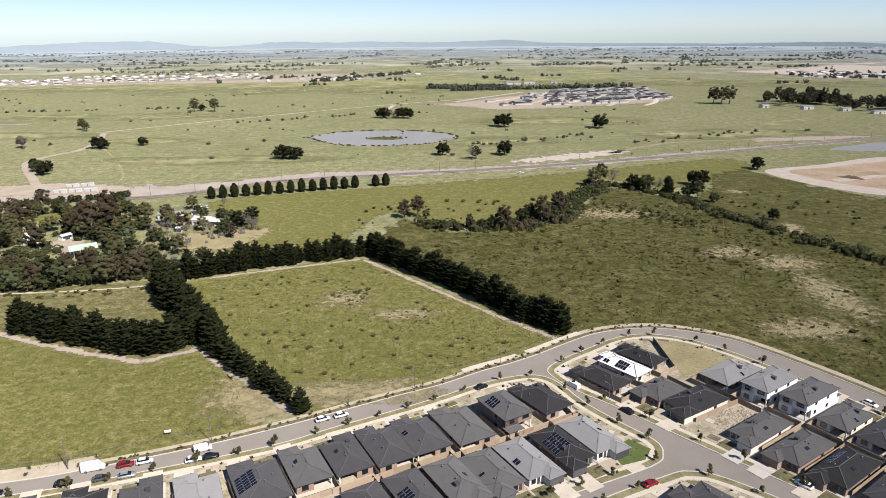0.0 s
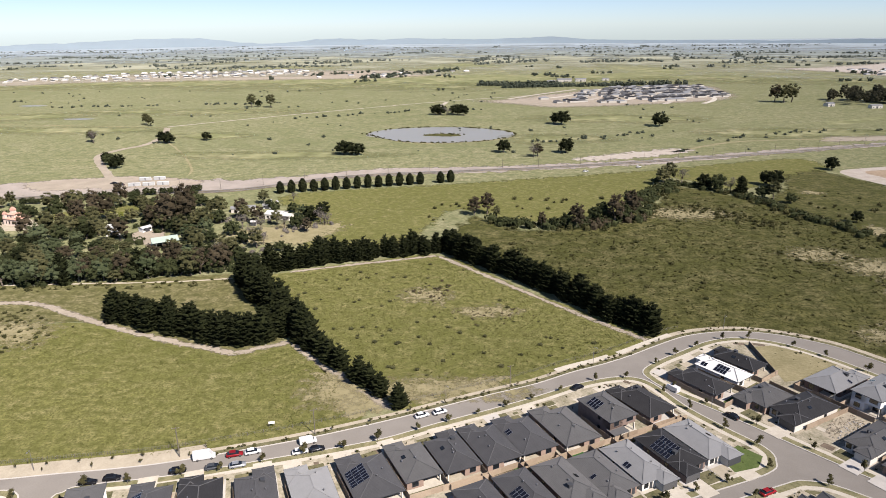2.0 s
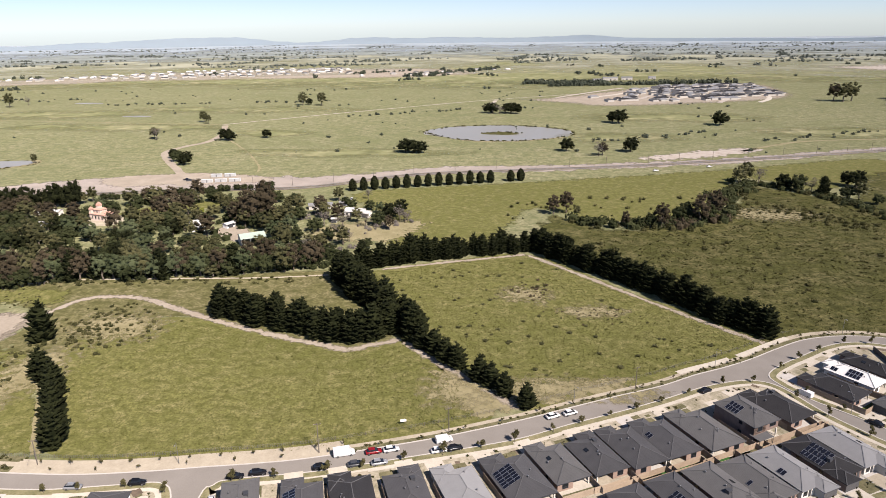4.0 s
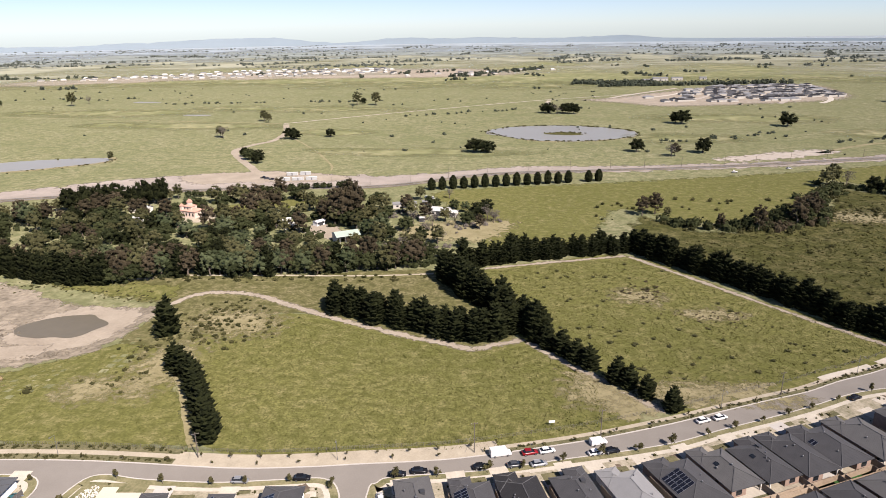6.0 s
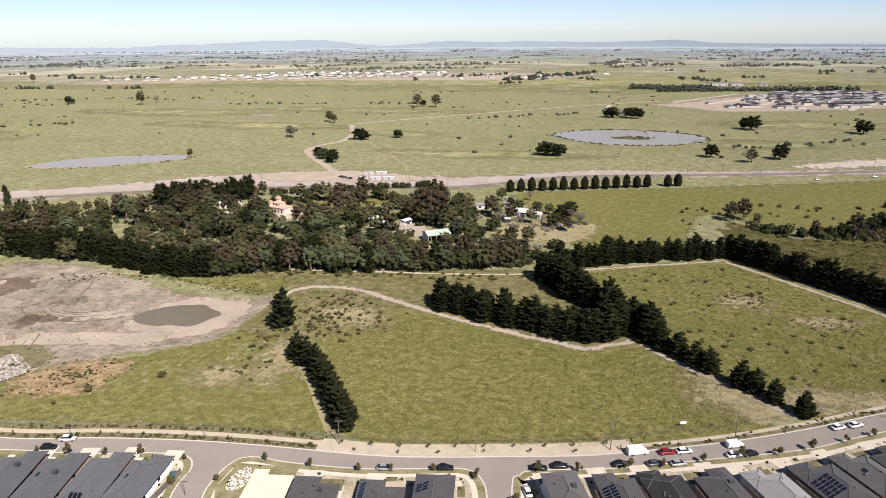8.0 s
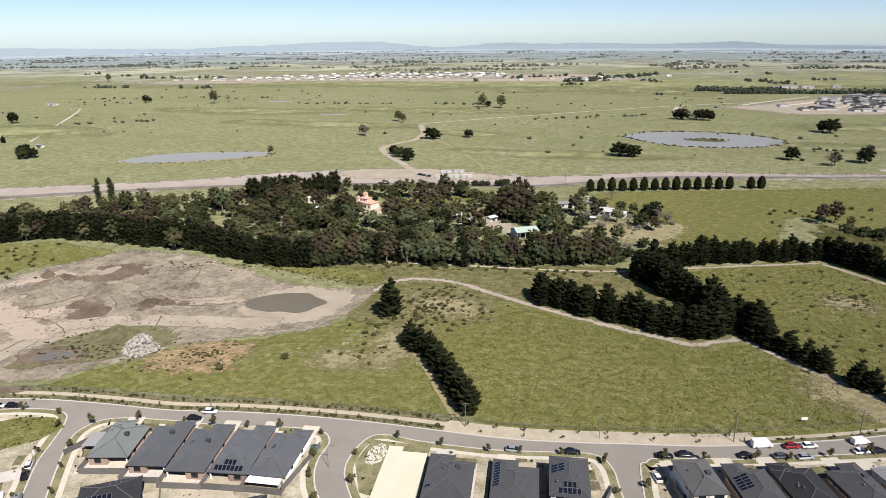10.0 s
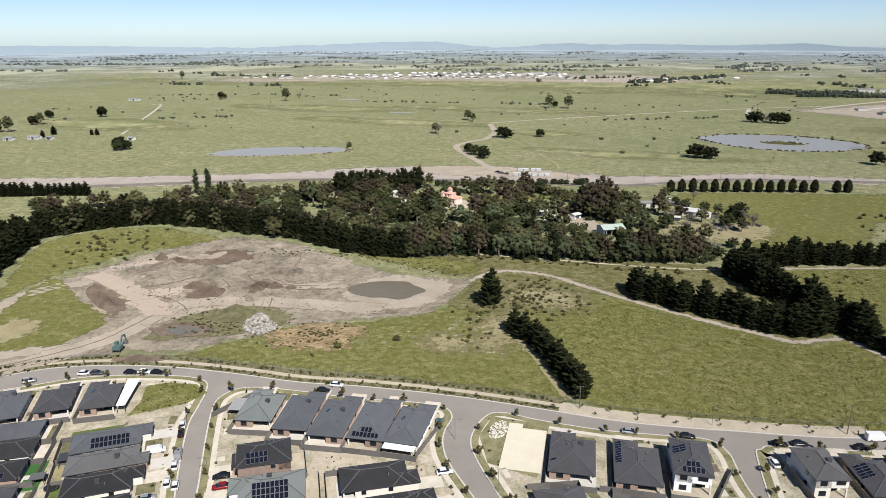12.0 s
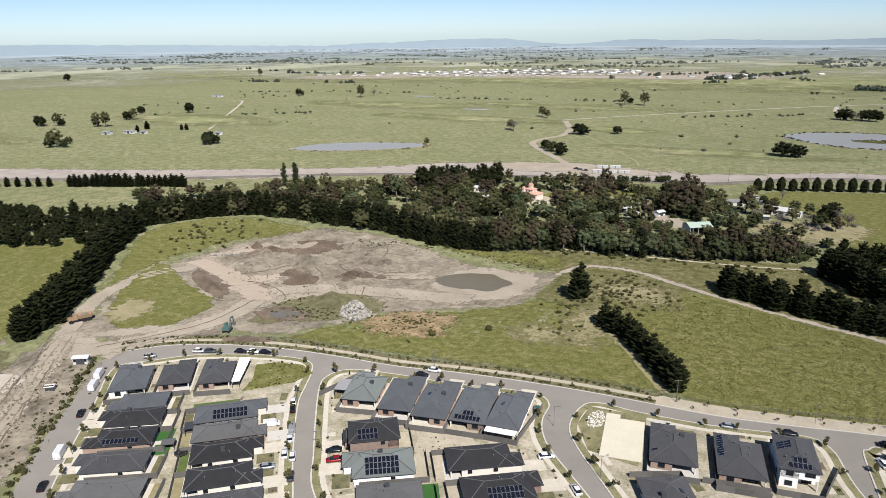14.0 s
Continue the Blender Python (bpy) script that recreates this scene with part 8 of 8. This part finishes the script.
# ---- machines on the earthworks ----
def excavator(x, y, turn):
    paint = plain("teal_machine_paint", (0.09, 0.15, 0.135), 0.6)
    root = thing("excavator", x, y, turn, None, "teal tracked excavator with lowered arm", "excavator")
    for sx in (-1, 1):
        t = Shape()
        t.box(sx * 1.1 - 0.3, sx * 1.1 + 0.3, -1.7, 1.7, 0.15, 0.85).tube((sx * 1.1 - 0.3, 1.7, 0.5), (sx * 1.1 + 0.3, 1.7, 0.5), 0.36, 0.36, 10).tube((sx * 1.1 - 0.3, -1.7, 0.5), (sx * 1.1 + 0.3, -1.7, 0.5), 0.36, 0.36, 10)
        part("track", t, RUBBER, root)
    part("body", Shape().box(-1.35, 1.35, -2.1, 1.2, 0.95, 2.1).box(-1.25, 1.25, -2.3, -1.2, 1.1, 2.3), paint, root)
    cab = part("cab", Shape().box(-1.3, -0.3, 0.0, 1.5, 2.1, 3.1).box(-1.35, -0.25, -0.05, 1.55, 3.1, 3.2), paint, root)
    part("pane", Shape().box(-1.2, -0.4, 1.5, 1.53, 2.2, 3.0).box(-1.33, -1.3, 0.2, 1.3, 2.2, 3.0), GLASS, cab)
    part("boom", Shape().beam((0.3, 1.0, 1.8), (0.3, 3.0, 4.3), 0.45, 0.6).beam((0.3, 3.0, 4.3), (0.3, 5.2, 4.0), 0.4, 0.5), paint, root)
    part("stick", Shape().beam((0.3, 5.2, 4.1), (0.3, 5.8, 1.3), 0.32, 0.4), paint, root)
    part("bucket", Shape().box(-0.3, 0.9, 5.2, 6.1, 0.2, 1.3), STEEL, root)


excavator(-343, 131, 20)


def dump_truck(x, y, turn):
    paint = plain("ochre_machine_paint", (0.33, 0.22, 0.13), 0.6)
    root = thing("dump_truck", x, y, turn, None, "ochre articulated dump truck on the haul road", "dump truck")
    part("chassis", Shape().box(-1.0, 1.0, -4.2, 4.2, 0.9, 1.3), RUBBER, root)
    part("bonnet", Shape().box(-1.2, 1.2, 2.4, 4.4, 1.3, 2.3), paint, root)
    cab = part("cab", Shape().box(-1.2, 1.2, 0.9, 2.4, 1.3, 3.2), paint, root)
    part("pane", Shape().box(-1.0, 1.0, 2.4, 2.43, 2.35, 3.1), GLASS, cab)
    bed = Shape()
    bed.add([(-1.3, -4.4, 1.5), (1.3, -4.4, 1.5), (1.3, 0.6, 1.5), (-1.3, 0.6, 1.5), (-1.7, -4.9, 3.0), (1.7, -4.9, 3.0), (1.7, 0.8, 3.1), (-1.7, 0.8, 3.1)], [(0, 3, 2, 1), (0, 1, 5, 4), (1, 2, 6, 5), (2, 3, 7, 6), (3, 0, 4, 7)])
    part("tray", bed, paint, root)
    part("load", Shape().lathe([(1.6, 2.6), (1.2, 3.1), (0.4, 3.5)], 10, 0, -2.0), SOIL, root)
    for sx in (-1, 1):
        for yy in (3.3, -1.4, -3.2):
            part("tyre", Shape().tube((sx * 0.95, yy, 0.8), (sx * 1.55, yy, 0.8), 0.8, 0.8, 14), RUBBER, root)


dump_truck(-405, 114, 150)
shed(-372, 89, 30, 5, 2.5, 2.4, SHED_WHITE, SHED_WHITE, "small white site cabin at the street end", "site_cabin")
shed(-364.5, 71.5, 35, 2.4, 1.8, 1.6, CLOUD_WHITE, CLOUD_WHITE, "cream site bin beside the waste ground", "site_bin")


# ---- poles, lamps, masts, fences ----
def power_pole(x, y, h, turn, label="grey timber power pole with a stay"):
    root = thing("power_pole", x, y, turn, None, label, "power pole", "power poles")
    part("pole", Shape().tube((0, 0, -0.3), (0, 0, h), 0.16, 0.1, 8), POLE_WOOD, root)
    part("crossarm", Shape().box(-1.0, 1.0, -0.06, 0.06, h - 0.5, h - 0.36), POLE_WOOD, root)
    for k in (-0.9, 0.0, 0.9):
        part("insulator", Shape().lathe([(0.05, h - 0.36), (0.07, h - 0.26), (0.03, h - 0.18)], 6, k), ALU, root)
    part("stay", Shape().tube((0, 0, h * 0.9), (-2.6, 0.4, 0), 0.02, 0.02, 5), STEEL, root)


power_pole(-102.2, 158, 9.6, 20)
for x, y, h in ((-67.2, 170.4, 8.6), (-177.2, 146.5, 8.0), (-9.6, 199.6, 8.4)):
    power_pole(x, y, h, 25)


def street_lamp(x, y, turn):
    root = thing("street_lamp", x, y, turn, 0.1, "slim grey street lamp with an arm", "street lamp", "street lamps")
    part("pole", Shape().tube((0, 0, 0), (0, 0, 6.6), 0.08, 0.05, 8), STEEL, root)
    part("arm", Shape().beam((0, 0, 6.5), (0, -1.4, 6.8), 0.06, 0.06), STEEL, root)
    part("lamp_head", Shape().box(-0.14, 0.14, -1.95, -1.35, 6.74, 6.86), ALU, root)


for x, y, t in ((-216.4, 142.6, 0), (-255.8, 136.4, 5), (-138.8, 150, 15), (-300, 130.6, 8), (-285, 98, 130), (-262.6, 79, -50), (-208, 118, 90), (-190, 99, 130), (20, 217.5, 30), (74, 246.6, 0), (52, 190, -140), (88, 152, -140), (-30, 189, 25)):
    street_lamp(x, y, t)

FENCE_LINE = offset(KERB_LINE, 7.2)
field_fence = thing("field_fence", FENCE_LINE[0][0], FENCE_LINE[0][1], 0, 0, "wire field fence on grey posts", "fence")
post_mesh = Shape().box(-0.05, 0.05, -0.05, 0.05, -0.1, 1.25).mesh("fence_post", POLE_WOOD)
home = field_fence.matrix_basis.inverted()
for i in range(0, near(62, 243), 2):
    x, y = FENCE_LINE[i]
    part("fence_post", post_mesh, None, field_fence, m=home @ pose(x, y, land(x, y)))
for z in (0.35, 0.65, 0.95, 1.18):
    wire = Shape()
    pts = FENCE_LINE[:near(62, 243)]
    for a, b in zip(pts[::2], pts[2::2]):
        wire.beam((a[0] - FENCE_LINE[0][0], a[1] - FENCE_LINE[0][1], z), (b[0] - FENCE_LINE[0][0], b[1] - FENCE_LINE[0][1], z), 0.02, 0.02)
    part("fence_wire", wire, STEEL, field_fence)
mesh_cloth = Shape()
pts = FENCE_LINE[:near(-95, 158)]
for a, b in zip(pts[::2], pts[2::2]):
    for k in range(6):
        u = k / 6
        x, y = a[0] + (b[0] - a[0]) * u, a[1] + (b[1] - a[1]) * u
        mesh_cloth.box(x - FENCE_LINE[0][0] - 0.02, x - FENCE_LINE[0][0] + 0.02, y - FENCE_LINE[0][1] - 0.02, y - FENCE_LINE[0][1] + 0.02, 0.1, 1.2)
part("fence_dropper", mesh_cloth, STEEL, field_fence)["kind"] = "stuff"

HAUL_FENCE = spline([(-440, 160), (-428, 139), (-414, 116), (-404, 101), (-388, 83), (-378, 68)], 3.0)
haul_fence = thing("haul_road_fence", HAUL_FENCE[0][0], HAUL_FENCE[0][1], 0, 0, "leaning wire fence on dark posts beside the haul road", "fence")
home = haul_fence.matrix_basis.inverted()
for x, y in HAUL_FENCE:
    part("fence_post", post_mesh, None, haul_fence, m=home @ pose(x, y, land(x, y), 0, 4, 0))
for z in (0.5, 0.85, 1.15):
    wire = Shape()
    for a, b in zip(HAUL_FENCE, HAUL_FENCE[1:]):
        wire.beam((a[0] - HAUL_FENCE[0][0], a[1] - HAUL_FENCE[0][1], land(*a) + z), (b[0] - HAUL_FENCE[0][0], b[1] - HAUL_FENCE[0][1], land(*b) + z), 0.025, 0.025)
    part("fence_wire", wire, STEEL, haul_fence)

mast_line = offset(RAIL_LINE, 6.5)
for i, (x, y) in enumerate(mast_line):
    if i % 4 == 0 and -260 < x < 700:
        root = thing("rail_mast", x, y, 0, None, "slim steel mast beside the railway", "mast", "railway masts")
        part("pole", Shape().tube((0, 0, 0), (0, 0, 7.5), 0.14, 0.1, 6), POLE_WOOD, root)
        part("arm", Shape().beam((0, 0, 6.6), (1.2, -3.0, 6.9), 0.1, 0.1), POLE_WOOD, root)
sign = thing("estate_sign", -81, 173.8, 15, None, "small white notice board in the field", "sign")
part("board", Shape().box(-0.9, 0.9, -0.04, 0.04, 1.1, 1.9), WHITE_WALL, sign)
for k in (-0.75, 0.75):
    part("post", Shape().box(k - 0.05, k + 0.05, 0.045, 0.12, 0, 1.9), POLE_WOOD, sign)

# trampoline behind a fence
tr = thing("trampoline", -297.6, 62, 0, 0.17, "round black trampoline in a back yard", "trampoline")
part("mat", Shape().lathe([(1.6, 0.72), (1.6, 0.76)], 16), RUBBER, tr)
part("frame", Shape().lathe([(1.62, 0.6), (1.85, 0.66), (1.85, 0.78), (1.62, 0.74)], 16), DARK_TRIM, tr)
for k in range(6):
    a = k * math.pi / 3
    part("leg", Shape().tube((1.75 * math.cos(a), 1.75 * math.sin(a), 0), (1.75 * math.cos(a), 1.75 * math.sin(a), 1.9), 0.04, 0.04, 6), STEEL, tr)


# ---- far estates: too many and too small to count ----
def far_town(name, spots, mats, label):
    for mi, (mat, hip_roof) in enumerate(mats):
        s = Shape()
        for k, (x, y, w, d, a) in enumerate(spots):
            ca, sa = math.cos(a), math.sin(a)

            def put(px, py, pz):
                return (x + px * ca - py * sa, y + px * sa + py * ca, pz)

            if hip_roof and k % 3 == mi:
                s.add([put(i * w / 2, j * d / 2, 2.6) for i, j in ((-1, -1), (1, -1), (1, 1), (-1, 1))] + [put(0, -d / 4, 4.4), put(0, d / 4, 4.4)], [(0, 1, 4), (1, 2, 5, 4), (2, 3, 5), (3, 0, 4, 5)])
            elif not hip_roof:
                s.add([put(i * w * 0.485, j * d * 0.485, z) for z in (0, 2.6) for i, j in ((-1, -1), (1, -1), (1, 1), (-1, 1))], [(0, 1, 5, 4), (1, 2, 6, 5), (2, 3, 7, 6), (3, 0, 4, 7)])
        tagged(new(name, s.mesh(name, mat)), label, "houses", kind="stuff")


def town_spots(poly, sx, sy, turn, seed, keep):
    rr = random.Random(seed)
    xs, ys = [p[0] for p in poly], [p[1] for p in poly]
    cx, cy = (min(xs) + max(xs)) / 2, (min(ys) + max(ys)) / 2
    reach = max(max(xs) - min(xs), max(ys) - min(ys))
    out = []
    n = int(reach / sx)
    for i in range(-n, n):
        for j in range(-n, n):
            u, v = i * sx + (j % 4 > 1) * 3 + rr.gauss(0, sx * 0.16), j * sy + (j // 2) * sy * 0.5 + rr.gauss(0, sy * 0.16)
            x, y = cx + u * math.cos(turn) - v * math.sin(turn), cy + u * math.sin(turn) + v * math.cos(turn)
            if inside(x, y, poly) and rr.random() < keep(x, y):
                out.append((x, y, rr.uniform(9, 12.5), rr.uniform(12, 17), turn + rr.choice((0, 1.57))))
    return out


est = town_spots([(110, 1060), (150, 1240), (240, 1330), (400, 1358), (380, 1150), (250, 1070)], 13, 18, 0.3, 3, lambda x, y: 0.9 if x > 180 + (1300 - y) * 0.2 else 0.45)
est += town_spots([(30, 1120), (110, 1235), (200, 1250), (240, 1060), (100, 1010)], 20, 28, 0.3, 4, lambda x, y: 0.3)
for k in range(6):
    u = k * 46
    track("road_far_estate", [(20 + u * 1.25, 1120 - u * 0.42 + 24 * (k % 2)), (70 + u * 1.2, 1190 - u * 0.3), (150 + u * 1.0, 1290 + u * 0.1)], 8.0, CONCRETE if k % 2 else PALE_SOIL, 0.2 + 0.01 * k, "pale new street of the far estate", 0.5)
far_town("far_estate_houses", est, ((ROOF_BLACK, True), (ROOF_GREY, True), (ROOF_LIGHT, True), (RENDER_WALL, False)), "far new houses with dark hip roofs")
twn = town_spots([(-1280, 1480), (-1050, 1690), (-860, 1860), (-510, 1930), (-440, 1700), (-700, 1620), (-1000, 1500)], 22, 30, 0.5, 5, lambda x, y: 0.75)
twn += town_spots([(-420, 1600), (-180, 1880), (-40, 1820), (-200, 1640)], 30, 34, 0.4, 6, lambda x, y: 0.3)
twn += town_spots([(820, 1600), (1000, 1545), (1170, 1740), (900, 1840)], 24, 32, 0.2, 7, lambda x, y: 0.6)
far_town("far_town_houses", twn, ((ROOF_LIGHT, True), (ROOF_CHARCOAL, True), (ROOF_WHITE, True), (RENDER_WALL, False)), "far town of pale houses with grey roofs")
